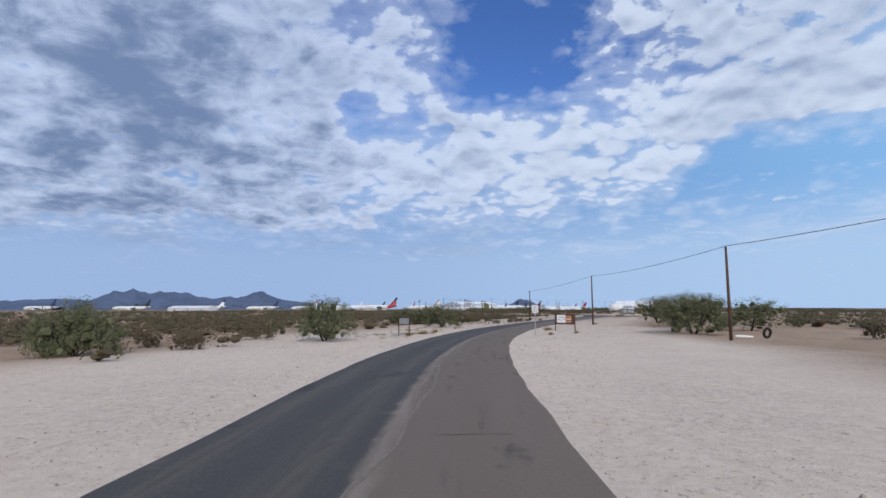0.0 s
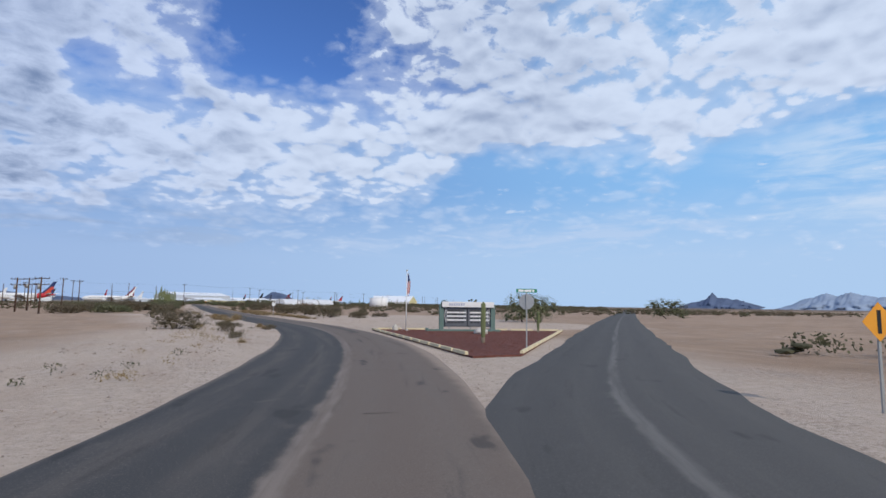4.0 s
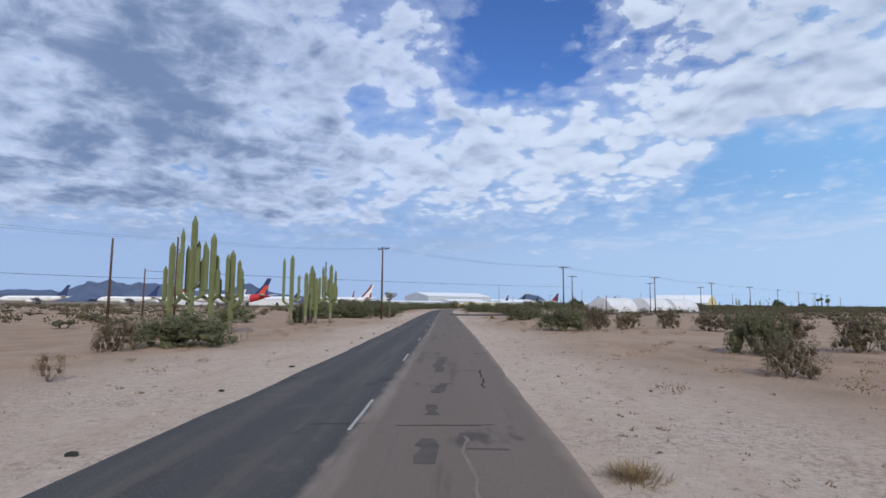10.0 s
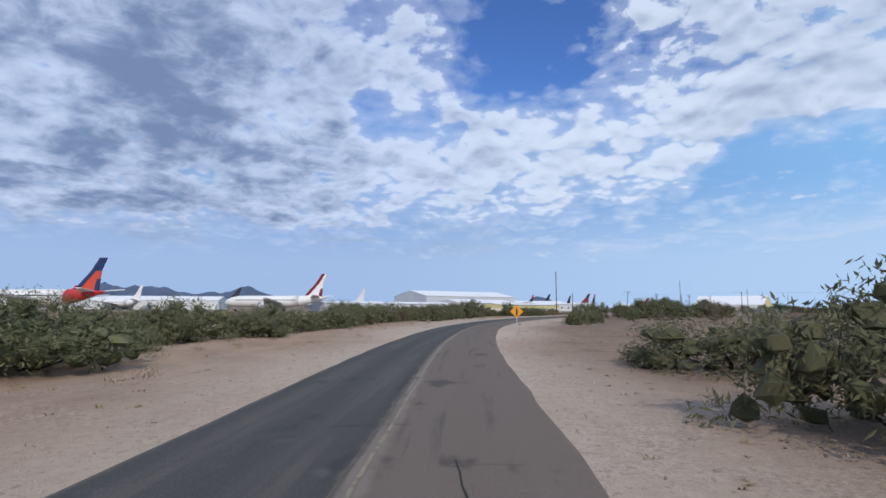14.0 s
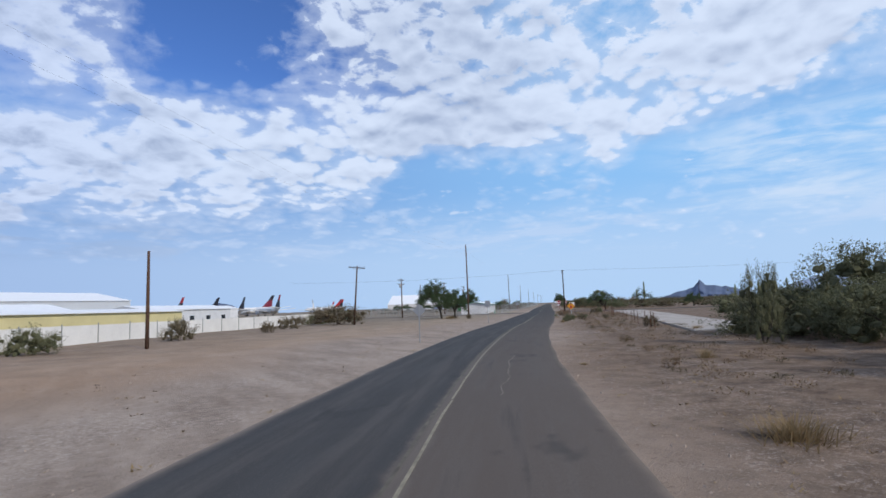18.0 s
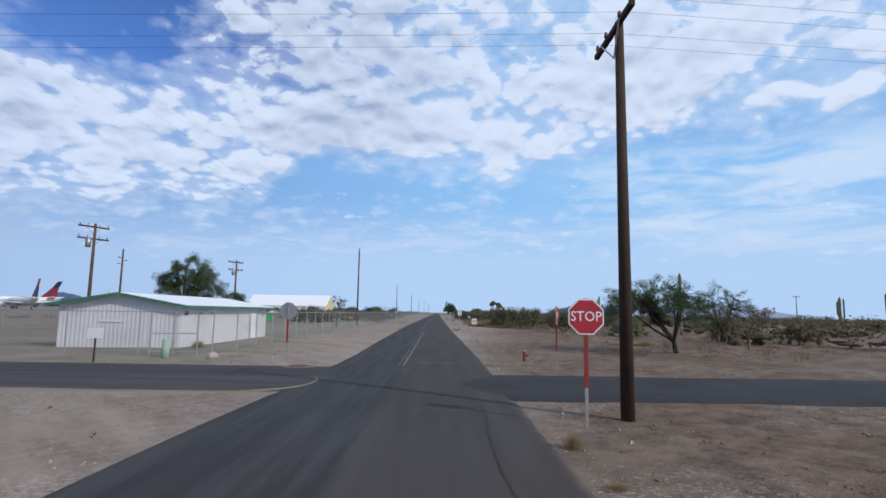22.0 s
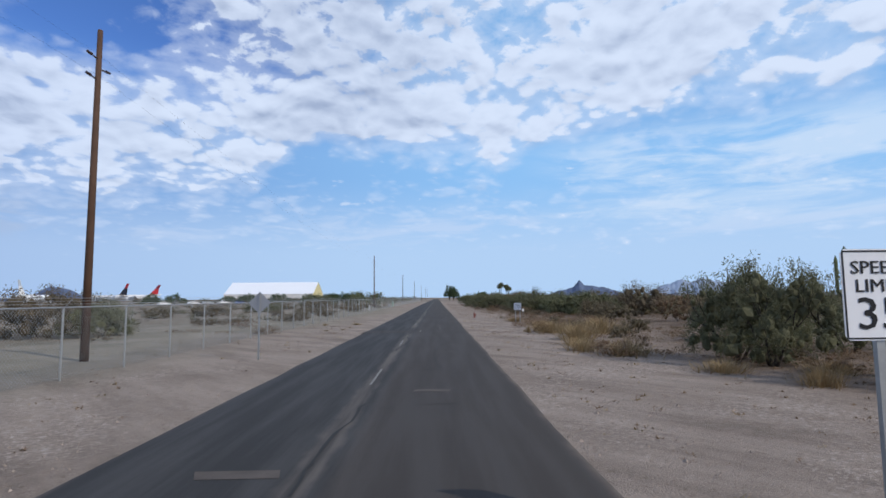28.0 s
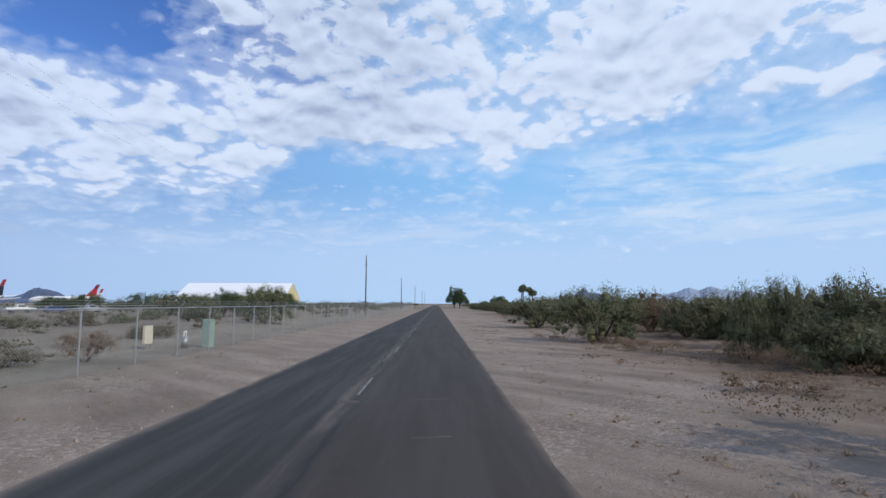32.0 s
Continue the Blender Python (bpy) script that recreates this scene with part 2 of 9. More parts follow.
    lit.operation = "MULTIPLY"
    L(sky.outputs[0], lit.inputs[0])
    lit.inputs[1].default_value = (0.058, 0.086, 0.142)
    low = mix(ramp(azim, -0.35, 0.75), (0.36, 0.51, 0.80), (0.445, 0.635, 0.91))
    mid = mix(ramp(azim, 0.1, 0.95), (0.19, 0.375, 0.73), (0.275, 0.54, 0.91))
    haze = mix(calc("MAXIMUM", ramp(elev, 24.0, 14.0), ramp(azim, 0.38, 0.75, 0.0, 0.8)), lit.outputs[0], mid)
    haze = mix(ramp(elev, 13.0, 4.0), haze, low)
    # thin level streaks under the deck, and wisps of cirrus in the east
    level = N("ShaderNodeCombineXYZ")
    L(calc("MULTIPLY", azim, 3.4), level.inputs[0])
    L(calc("MULTIPLY", elev, 0.30), level.inputs[1])
    streak_noise = cloud_noise(level.outputs[0], 1.7, 6, 0.62, 0.5, 1.0)
    streaks = calc("MULTIPLY", ramp(streak_noise, -0.02, 0.17), calc("MULTIPLY", ramp(elev, 4.5, 6.5), ramp(elev, 11.0, 8.0)))
    haze = mix(calc("MULTIPLY", streaks, 0.5), haze, mix(ramp(azim, 0.35, -0.15), (0.58, 0.70, 0.92), (0.30, 0.40, 0.60)))
    wisps = calc("MULTIPLY", ramp(streak_noise, -0.16, 0.12), calc("MULTIPLY", ramp(azim, 0.88, 1.12), calc("MULTIPLY", ramp(elev, 5.0, 10.0), ramp(elev, 18.0, 14.0))))
    haze = mix(calc("MULTIPLY", wisps, 0.78), haze, (0.62, 0.76, 0.95))
    flecks = N("ShaderNodeCombineXYZ")
    L(calc("MULTIPLY", azim, 9.0), flecks.inputs[0])
    L(calc("MULTIPLY", elev, 0.42), flecks.inputs[1])
    fleck = ramp(cloud_noise(flecks.outputs[0], 2.3, 4, 0.55, 0.3, 4.0), 0.13, 0.24)
    fleck = calc("MULTIPLY", fleck, calc("MULTIPLY", calc("MULTIPLY", ramp(elev, 6.5, 9.0), ramp(elev, 15.5, 13.0)), ramp(azim, 0.40, 0.52)))
    haze = mix(calc("MULTIPLY", fleck, 0.6), haze, (0.66, 0.77, 0.96))
    out = mix(calc("MULTIPLY", cover, 0.96), haze, cloud)
    bg = N("ShaderNodeBackground")
    L(out, bg.inputs[0])
    bg.inputs[1].default_value = 1.0
    L(bg.outputs[0], N("ShaderNodeOutputWorld").inputs[0])


build_world()
sun_data = bpy.data.lights.new("sun", "SUN")
sun_data.energy, sun_data.angle, sun_data.color = 2.6, radians(0.6), (1.0, 0.905, 0.78)
sun = new("sun", sun_data)
sun.matrix_world = look(SUN_DIR * 100, (0, 0, 0))


# ---- materials ----
def material(name, base, rough=0.8, metal=0.0, vary=0.25, scale=3.0, fine=40.0, bump=0.15, bump_size=0.02, tint=None, per_object=0.0, spec=0.3, coord="Object"):
    """A painted, mineral or wooden surface: two scales of mottling, relief, and a second tint for wear."""
    m = bpy.data.materials.new(name)
    m.use_nodes = True
    nt = m.node_tree
    b = nt.nodes["Principled BSDF"]
    b.inputs["Roughness"].default_value, b.inputs["Metallic"].default_value = rough, metal
    b.inputs["Specular IOR Level"].default_value = spec
    L = nt.links.new
    where = nt.nodes.new("ShaderNodeTexCoord").outputs[coord]
    n1, n2 = nt.nodes.new("ShaderNodeTexNoise"), nt.nodes.new("ShaderNodeTexNoise")
    for n, s, d in ((n1, scale, 4), (n2, fine, 3)):
        n.inputs["Scale"].default_value, n.inputs["Detail"].default_value = s, d
        L(where, n.inputs["Vector"])
    add = nt.nodes.new("ShaderNodeMath")
    add.operation = "MULTIPLY_ADD"
    L(n2.outputs[0], add.inputs[0])
    add.inputs[1].default_value = 0.5
    L(n1.outputs[0], add.inputs[2])
    value = add.outputs[0]
    if per_object:
        info = nt.nodes.new("ShaderNodeObjectInfo")
        more = nt.nodes.new("ShaderNodeMath")
        more.operation = "MULTIPLY_ADD"
        L(info.outputs["Random"], more.inputs[0])
        more.inputs[1].default_value = per_object
        L(value, more.inputs[2])
        value = more.outputs[0]
    ramp = nt.nodes.new("ShaderNodeMapRange")
    L(value, ramp.inputs[0])
    ramp.inputs[1].default_value, ramp.inputs[2].default_value = 0.45, 1.05 + per_object
    mix = nt.nodes.new("ShaderNodeMix")
    mix.data_type = "RGBA"
    L(ramp.outputs[0], mix.inputs[0])
    dark = tint or tuple(c * (1 - vary) for c in base)
    mix.inputs[6].default_value = (*dark, 1)
    mix.inputs[7].default_value = (*[min(1, c * (1 + vary * 0.4)) for c in base], 1)
    L(mix.outputs[2], b.inputs["Base Color"])
    if bump:
        bp = nt.nodes.new("ShaderNodeBump")
        bp.inputs["Strength"].default_value, bp.inputs["Distance"].default_value = bump, bump_size
        L(n2.outputs[0], bp.inputs["Height"])
        L(bp.outputs[0], b.inputs["Normal"])
    return m


def ground_material():
    """Desert sand: pale graded shoulders beside the road, redder and browner flats, pebbles and drift."""
    m = bpy.data.materials.new("desert_sand")
    m.use_nodes = True
    nt = m.node_tree
    L = nt.links.new
    b = nt.nodes["Principled BSDF"]
    b.inputs["Roughness"].default_value, b.inputs["Specular IOR Level"].default_value = 0.95, 0.1
    where = nt.nodes.new("ShaderNodeTexCoord").outputs["Object"]

    def noise_of(scale, detail=4, rough=0.55, stretch=None):
        n = nt.nodes.new("ShaderNodeTexNoise")
        n.inputs["Scale"].default_value, n.inputs["Detail"].default_value, n.inputs["Roughness"].default_value = scale, detail, rough
        if stretch:
            mp = nt.nodes.new("ShaderNodeMapping")
            mp.inputs["Scale"].default_value = stretch
            L(where, mp.inputs[0])
            L(mp.outputs[0], n.inputs["Vector"])
        else:
            L(where, n.inputs["Vector"])
        return n.outputs[0]

    def ramp(x, lo, hi, a=0.0, c=1.0):
        n = nt.nodes.new("ShaderNodeMapRange")
        L(x, n.inputs[0])
        for v, s in zip((lo, hi, a, c), n.inputs[1:5]):
            s.default_value = v
        return n.outputs[0]

    def mix(f, a, c):
        n = nt.nodes.new("ShaderNodeMix")
        n.data_type = "RGBA"
        L(f, n.inputs[0])
        for v, s in ((a, n.inputs[6]), (c, n.inputs[7])):
            if isinstance(v, tuple):
                s.default_value = (*v, 1)
            else:
                L(v, s)
        return n.outputs[2]

    mixed = None
    worn = nt.nodes.new("ShaderNodeAttribute")
    worn.attribute_name = "graded"
    broad, medium, small, grit = noise_of(0.035), noise_of(0.35, 5), noise_of(3.0, 5, 0.65), noise_of(28.0, 4, 0.7)
    streak = noise_of(0.5, 4, 0.6, (1.6, 0.35, 1))
    sand = mix(ramp(broad, 0.38, 0.62), (0.415, 0.292, 0.207), (0.352, 0.243, 0.168))
    dull = mix(ramp(medium, 0.36, 0.66), (0.292, 0.258, 0.204), (0.185, 0.170, 0.128))
    sand = mix(ramp(medium, 0.42, 0.70, 0.0, 0.7), sand, (0.25, 0.18, 0.13))
    sand = mix(ramp(streak, 0.5, 0.72, 0.0, 0.5), sand, (0.50, 0.37, 0.275))
    clods = noise_of(1.3, 6, 0.7)
    mixed = mix(ramp(clods, 0.40, 0.60), (0.075, 0.052, 0.037), (0.235, 0.17, 0.125))
    mixed = mix(ramp(small, 0.40, 0.62, 0.0, 0.55), mixed, (0.19, 0.135, 0.098))
    mixed = mix(ramp(medium, 0.5, 0.72, 0.0, 0.8), mixed, (0.11, 0.075, 0.052))
    far = nt.nodes.new("ShaderNodeSeparateXYZ")
    L(where, far.inputs[0])
    later = ramp(far.outputs[1], 520, 650)
    littered = nt.nodes.new("ShaderNodeAttribute")
    littered.attribute_name = "littered"
    sand = mix(ramp(far.outputs[1], 640, 720), sand, dull)
    sand = mix(littered.outputs["Fac"], sand, mixed)
    pale = mix(ramp(small, 0.35, 0.65), (0.49, 0.394, 0.314), (0.585, 0.475, 0.388))
    pale = mix(ramp(streak, 0.45, 0.7, 0.0, 0.6), pale, (0.44, 0.33, 0.255))
    # browner, darker shoulders on the far stretch
    # the palest gravel lies at the start of the road
    pale = mix(ramp(far.outputs[1], 95, 25, 0.0, 0.75), pale, mix(ramp(small, 0.35, 0.65), (0.70, 0.575, 0.475), (0.80, 0.685, 0.585)))
    far_shoulder = mix(ramp(streak, 0.38, 0.66), (0.37, 0.30, 0.247), (0.215, 0.17, 0.138))
    far_shoulder = mix(ramp(small, 0.45, 0.7, 0.0, 0.5), far_shoulder, (0.44, 0.35, 0.29))
    # greyer, barer sand where the road runs straight again
    bare = mix(ramp(streak, 0.38, 0.66), (0.325, 0.268, 0.223), (0.198, 0.160, 0.132))
    far_shoulder = mix(ramp(far.outputs[1], 725, 770), far_shoulder, bare)
    pale = mix(later, pale, far_shoulder)
    colour = mix(worn.outputs["Fac"], sand, pale)
    litter = noise_of(7.0, 6, 0.75)
    # drifts of coarse pebbles lie over the graded sand in patches
    patch = ramp(noise_of(0.22, 5, 0.6), 0.46, 0.62)
    pebble = noise_of(11.0, 5, 0.8)
    dark_stone, pale_stone = nt.nodes.new("ShaderNodeMath"), nt.nodes.new("ShaderNodeMath")
    for node, lo, hi, top in ((dark_stone, 0.53, 0.60, 0.62), (pale_stone, 0.47, 0.40, 0.5)):
        node.operation = "MULTIPLY"
        L(patch, node.inputs[0])
        L(ramp(pebble, lo, hi, 0.0, top), node.inputs[1])
    colour = mix(dark_stone.outputs[0], colour, (0.19, 0.155, 0.13))
    colour = mix(pale_stone.outputs[0], colour, (0.66, 0.57, 0.50))
    colour = mix(ramp(litter, 0.56, 0.66, 0.0, 0.55), colour, (0.15, 0.105, 0.075))
    colour = mix(ramp(grit, 0.57, 0.68, 0.0, 0.6), colour, (0.17, 0.13, 0.10))
    colour = mix(ramp(grit, 0.42, 0.33, 0.0, 0.35), colour, (0.58, 0.49, 0.42))
    L(colour, b.inputs["Base Color"])
    h = nt.nodes.new("ShaderNodeMath")
    h.operation = "MULTIPLY_ADD"
    L(small, h.inputs[0])
    h.inputs[1].default_value = 0.8
    L(grit, h.inputs[2])
    bp = nt.nodes.new("ShaderNodeBump")
    bp.inputs["Strength"].default_value, bp.inputs["Distance"].default_value = 0.9, 0.045
    L(h.outputs[0], bp.inputs["Height"])
    L(bp.outputs[0], b.inputs["Normal"])
    return m


def asphalt_material(name, dark, light, brown, gap=False):
    """Old asphalt: lanes of different age, worn wheel tracks, cracks and stains, by the across coordinate."""
    m = bpy.data.materials.new(name)
    m.use_nodes = True
    nt = m.node_tree
    L = nt.links.new
    b = nt.nodes["Principled BSDF"]
    b.inputs["Roughness"].default_value, b.inputs["Specular IOR Level"].default_value = 0.88, 0.25
    tc = nt.nodes.new("ShaderNodeTexCoord")
    where = tc.outputs["Object"]
    uv = nt.nodes.new("ShaderNodeSeparateXYZ")
    L(tc.outputs["UV"], uv.inputs[0])
    across = uv.outputs[0]

    def noise_of(scale, detail=4, rough=0.55, vec=where, dist=0.0):
        n = nt.nodes.new("ShaderNodeTexNoise")
        n.inputs["Scale"].default_value, n.inputs["Detail"].default_value, n.inputs["Roughness"].default_value = scale, detail, rough
        n.inputs["Distortion"].default_value = dist
        L(vec, n.inputs["Vector"])
        return n.outputs[0]

    def calc(op, a, c):
        n = nt.nodes.new("ShaderNodeMath")
        n.operation = op
        for v, s in ((a, n.inputs[0]), (c, n.inputs[1])):
            if isinstance(v, (int, float)):
                s.default_value = v
            else:
                L(v, s)
        return n.outputs[0]

    def ramp(x, lo, hi, a=0.0, c=1.0):
        n = nt.nodes.new("ShaderNodeMapRange")
        n.interpolation_type = "SMOOTHSTEP"
        L(x, n.inputs[0])
        for v, s in zip((lo, hi, a, c), n.inputs[1:5]):
            s.default_value = v
        return n.outputs[0]

    def mix(f, a, c):
        n = nt.nodes.new("ShaderNodeMix")
        n.data_type = "RGBA"
        L(f, n.inputs[0])
        for v, s in ((a, n.inputs[6]), (c, n.inputs[7])):
            if isinstance(v, tuple):
                s.default_value = (*v, 1)
            else:
                L(v, s)
        return n.outputs[2]

    mp = nt.nodes.new("ShaderNodeMapping")
    mp.inputs["Scale"].default_value = (1.0, 0.06, 1.0)
    L(tc.outputs["UV"], mp.inputs[0])
    stain = nt.nodes.new("ShaderNodeMapping")
    stain.inputs["Scale"].default_value = (1.0, 0.45, 1.0)
    L(tc.outputs["UV"], stain.inputs[0])
    long_streak = noise_of(2.2, 5, 0.6, mp.outputs[0])
    broad, medium, grit = noise_of(0.12), noise_of(1.1, 5, 0.6), noise_of(38.0, 3, 0.7)
    wander = calc("MULTIPLY_ADD", broad, 0.5)
    edge = calc("ADD", across, calc("MULTIPLY", calc("SUBTRACT", medium, 0.5), 0.35))
    lane = mix(ramp(edge, -0.15, 0.15), dark, brown)
    # paler wheel tracks down each lane
    for centre in (-2.35, -0.8, 0.85, 2.35):
        gapd = calc("ABSOLUTE", calc("SUBTRACT", edge, centre), 0.0)
        lane = mix(calc("MULTIPLY", ramp(gapd, 0.62, 0.1), ramp(long_streak, 0.38, 0.62, 0.08, 0.36)), lane, light)
    lane = mix(ramp(long_streak, 0.55, 0.74, 0.0, 0.55), lane, tuple(v * 0.55 for v in dark))
    lane = mix(ramp(medium, 0.58, 0.75, 0.0, 0.35), lane, light)
    lane = mix(ramp(grit, 0.55, 0.7, 0.0, 0.4), lane, tuple(min(1, v * 1.7) for v in light))
    lane = mix(ramp(grit, 0.42, 0.3, 0.0, 0.4), lane, tuple(v * 0.5 for v in dark))
    # the pale joint between the lanes
    seam = calc("ABSOLUTE", calc("SUBTRACT", edge, 0.14), 0.0)
    lane = mix(calc("MULTIPLY", ramp(seam, 0.24, 0.06), ramp(long_streak, 0.36, 0.6, 0.15, 0.75)), lane, tuple(min(1, v * 1.5) for v in light))
    # tar stains and darker patches in the far lane
    spot = noise_of(0.8, 3, 0.6, stain.outputs[0])
    lane = mix(ramp(spot, 0.61, 0.70, 0.0, 0.6), lane, tuple(v * 0.6 for v in dark))
    place = nt.nodes.new("ShaderNodeSeparateXYZ")
    L(where, place.inputs[0])
    aged = mix(ramp(long_streak, 0.38, 0.66), tuple(v * 0.5 for v in dark), tuple(v * 0.9 for v in dark))
    aged = mix(ramp(edge, -0.1, 0.2, 0.0, 0.4), aged, tuple(v * 0.33 for v in brown))
    lane = mix(ramp(place.outputs[1], 520, 720, 0.0, 0.93), lane, aged)
    lane = mix(calc("MULTIPLY", ramp(calc("ABSOLUTE", calc("ADD", edge, 0.32), 0.0), 0.26, 0.08), calc("MULTIPLY", ramp(long_streak, 0.36, 0.6, 0.12, 0.6), ramp(place.outputs[1], 720, 760))), lane, light)
    # sand blown over the broken edges
    rim = ramp(calc("ABSOLUTE", edge, 0.0), 3.0, 3.5)
    lane = mix(calc("MULTIPLY", rim, 0.6), lane, (0.36, 0.28, 0.22))
    L(lane, b.inputs["Base Color"])
    bp = nt.nodes.new("ShaderNodeBump")
    bp.inputs["Strength"].default_value, bp.inputs["Distance"].default_value = 0.35, 0.012
    L(grit, bp.inputs["Height"])
    L(bp.outputs[0], b.inputs["Normal"])
    return m


M_GROUND = ground_material()
M_ROAD = asphalt_material("old_asphalt", (0.058, 0.057, 0.057), (0.162, 0.136, 0.116), (0.150, 0.118, 0.097))
M_SIDE_ROAD = material("dark_asphalt", (0.040, 0.039, 0.040), 0.9, vary=0.35, scale=0.5, fine=30, bump=0.3, bump_size=0.012, spec=0.2)
M_PALE_ROAD = asphalt_material("pale_old_asphalt", (0.078, 0.074, 0.071), (0.115, 0.108, 0.10), (0.085, 0.08, 0.076))
M_WOOD = material("weathered_pole_wood", (0.112, 0.064, 0.044), 0.9, vary=0.55, scale=1.2, fine=25, bump=0.5, per_object=0.3)
M_WOOD_DARK = material("dark_treated_wood", (0.065, 0.042, 0.03), 0.9, vary=0.5, scale=1.5, fine=25, bump=0.5, per_object=0.2)
M_STEEL = material("galvanised_steel", (0.42, 0.43, 0.43), 0.5, 0.75, vary=0.2, scale=5, fine=60, bump=0.05)
M_RUST = material("rusty_steel", (0.16, 0.07, 0.04), 0.85, 0.3, vary=0.5, scale=8, fine=60, bump=0.3, bump_size=0.005)
M_WIRE = material("black_cable", (0.02, 0.02, 0.022), 0.6, bump=0)
M_WHITE = material("white_paint", (0.78, 0.78, 0.77), 0.55, vary=0.12, scale=1.5, fine=18, bump=0.05, spec=0.4)
M_SIGN_WHITE = material("white_sign_sheeting", (0.80, 0.81, 0.82), 0.4, vary=0.06, scale=2, fine=20, bump=0.02, spec=0.5)
M_BLACK = material("black_sign_print", (0.015, 0.015, 0.017), 0.5, bump=0)
M_ALU = material("bare_sign_back", (0.40, 0.41, 0.42), 0.45, 0.7, vary=0.15, scale=3, fine=30, bump=0.03)
M_RED_SIGN = material("red_sign_sheeting", (0.38, 0.02, 0.03), 0.45, vary=0.12, scale=3, fine=30, bump=0.02, spec=0.5)
M_RED_POST = material("red_post_sleeve", (0.26, 0.035, 0.03), 0.6, vary=0.25, scale=4, fine=40, bump=0.05)
M_GREEN_SIGN = material("green_sign_sheeting", (0.01, 0.22, 0.11), 0.45, vary=0.1, scale=4, fine=30, bump=0.02, spec=0.5)
M_YELLOW = material("amber_sign_sheeting", (0.72, 0.30, 0.015), 0.45, vary=0.1, scale=4, fine=30, bump=0.02, spec=0.5)
M_PORCELAIN = material("brown_insulator", (0.05, 0.03, 0.025), 0.3, vary=0.2, spec=0.6, bump=0)
M_LINE_WHITE = material("worn_white_road_paint", (0.42, 0.41, 0.38), 0.8, vary=0.5, scale=6, fine=60, bump=0.2, bump_size=0.004)
M_LINE_YELLOW = material("worn_yellow_road_paint", (0.27, 0.24, 0.175), 0.8, vary=0.5, scale=5, fine=60, bump=0.2, bump_size=0.004)
M_CRACK = material("crack_filler", (0.03, 0.03, 0.03), 0.9, bump=0)
M_DUST = material("pale_sand_in_crack", (0.20, 0.172, 0.145), 0.95, vary=0.3, scale=4, fine=50)


# ---- helpers for shapes ----
def mesh_of(name, bm, mat):
    me = bpy.data.meshes.new(name)
    bm.to_mesh(me)
    bm.free()
    me.materials.append(mat)
    return me


def part(name, bm, mat, parent=None, label=""):
    ob = new(name, mesh_of(name, bm, mat))
    if parent is not None:
        ob.parent = parent
    if label:
        ob["label"] = label
    return ob


def raw_part(name, verts, faces, mat, parent=None, label="", smooth=False):
    me = bpy.data.meshes.new(name)
    me.from_pydata(verts, [], faces)
    me.materials.append(mat)
    if smooth:
        me.shade_smooth()
    ob = new(name, me)
    if parent is not None:
        ob.parent = parent
    if label:
        ob["label"] = label
    return ob


def thing(name, m, label, category, group=""):
    ob = new(name)
    ob.empty_display_size = 0.2
    ob.matrix_basis = m
    return tagged(ob, label, category, group)


def box(bm, x0, y0, z0, x1, y1, z1, bevel=0.0, m=None):
    mat = Matrix.LocRotScale(((x0 + x1) / 2, (y0 + y1) / 2, (z0 + z1) / 2), None, (abs(x1 - x0), abs(y1 - y0), abs(z1 - z0)))
    made = bmesh.ops.create_cube(bm, size=1, matrix=(m @ mat) if m else mat)
    if bevel:
        edges = list({e for v in made["verts"] for e in v.link_edges})
        bmesh.ops.bevel(bm, geom=edges, offset=bevel, segments=1, affect="EDGES")
    return bm


def tube(bm, a, b, r0, r1=None, sides=8, cap=True):
    a, b = Vector(a), Vector(b)
    way = b - a
    turn = way.to_track_quat("Z", "Y").to_matrix().to_4x4()
    bmesh.ops.create_cone(bm, cap_ends=cap, segments=sides, radius1=r0, radius2=r0 if r1 is None else r1, depth=way.length,
                          matrix=Matrix.Translation((a + b) / 2) @ turn)
    return bm


def bm_box(*a, **k):
    return box(bmesh.new(), *a, **k)


def bm_tube(*a, **k):
    return tube(bmesh.new(), *a, **k)


def smooth_all(bm):
    for f in bm.faces:
        f.smooth = True
    return bm


def catmull(points, step):
    """A smooth line through the waypoints, as points every step metres."""
    p = [Vector(q) for q in points]
    p = [2 * p[0] - p[1]] + p + [2 * p[-1] - p[-2]]
    out = []
    for a, b, c, d in zip(p, p[1:], p[2:], p[3:]):
        n = max(1, round((c - b).length / step))
        for i in range(n):
            u = i / n
            out.append(0.5 * (2 * b + (c - a) * u + (2 * a - 5 * b + 4 * c - d) * u * u + (3 * b - a - 3 * c + d) * u ** 3))
    return out + [p[-2]]


# ---- the road's line ----
ROAD_WAY = [
    (-4.0, -70), (-1.4, 0.1), (0.3, 26.1), (5.6, 51.7), (13.9, 76.4), (23.5, 100.6), (33.8, 124.5), (42.9, 148.6), (48.3, 173.5),
    (48.0, 199.3), (46.7, 225.2), (46.0, 251.2), (45.9, 303), (46.2, 355), (46.2, 407), (46.3, 459), (46.6, 485.3), (47.5, 511.3),
    (50.5, 537.2), (56.8, 562.6), (66.7, 586.8), (79.9, 609.4), (95.5, 630.3), (112.6, 650.0), (130.6, 668.9), (165.8, 707.0),
    (218.2, 764.6), (272.0, 823.3), (700, 1290),
]
LINE = catmull(ROAD_WAY, 2.0)
LINE_XY = np.array([(p.x, p.y) for p in LINE])
LINE_S = np.concatenate([[0], np.cumsum(np.hypot(*np.diff(LINE_XY, axis=0).T))])


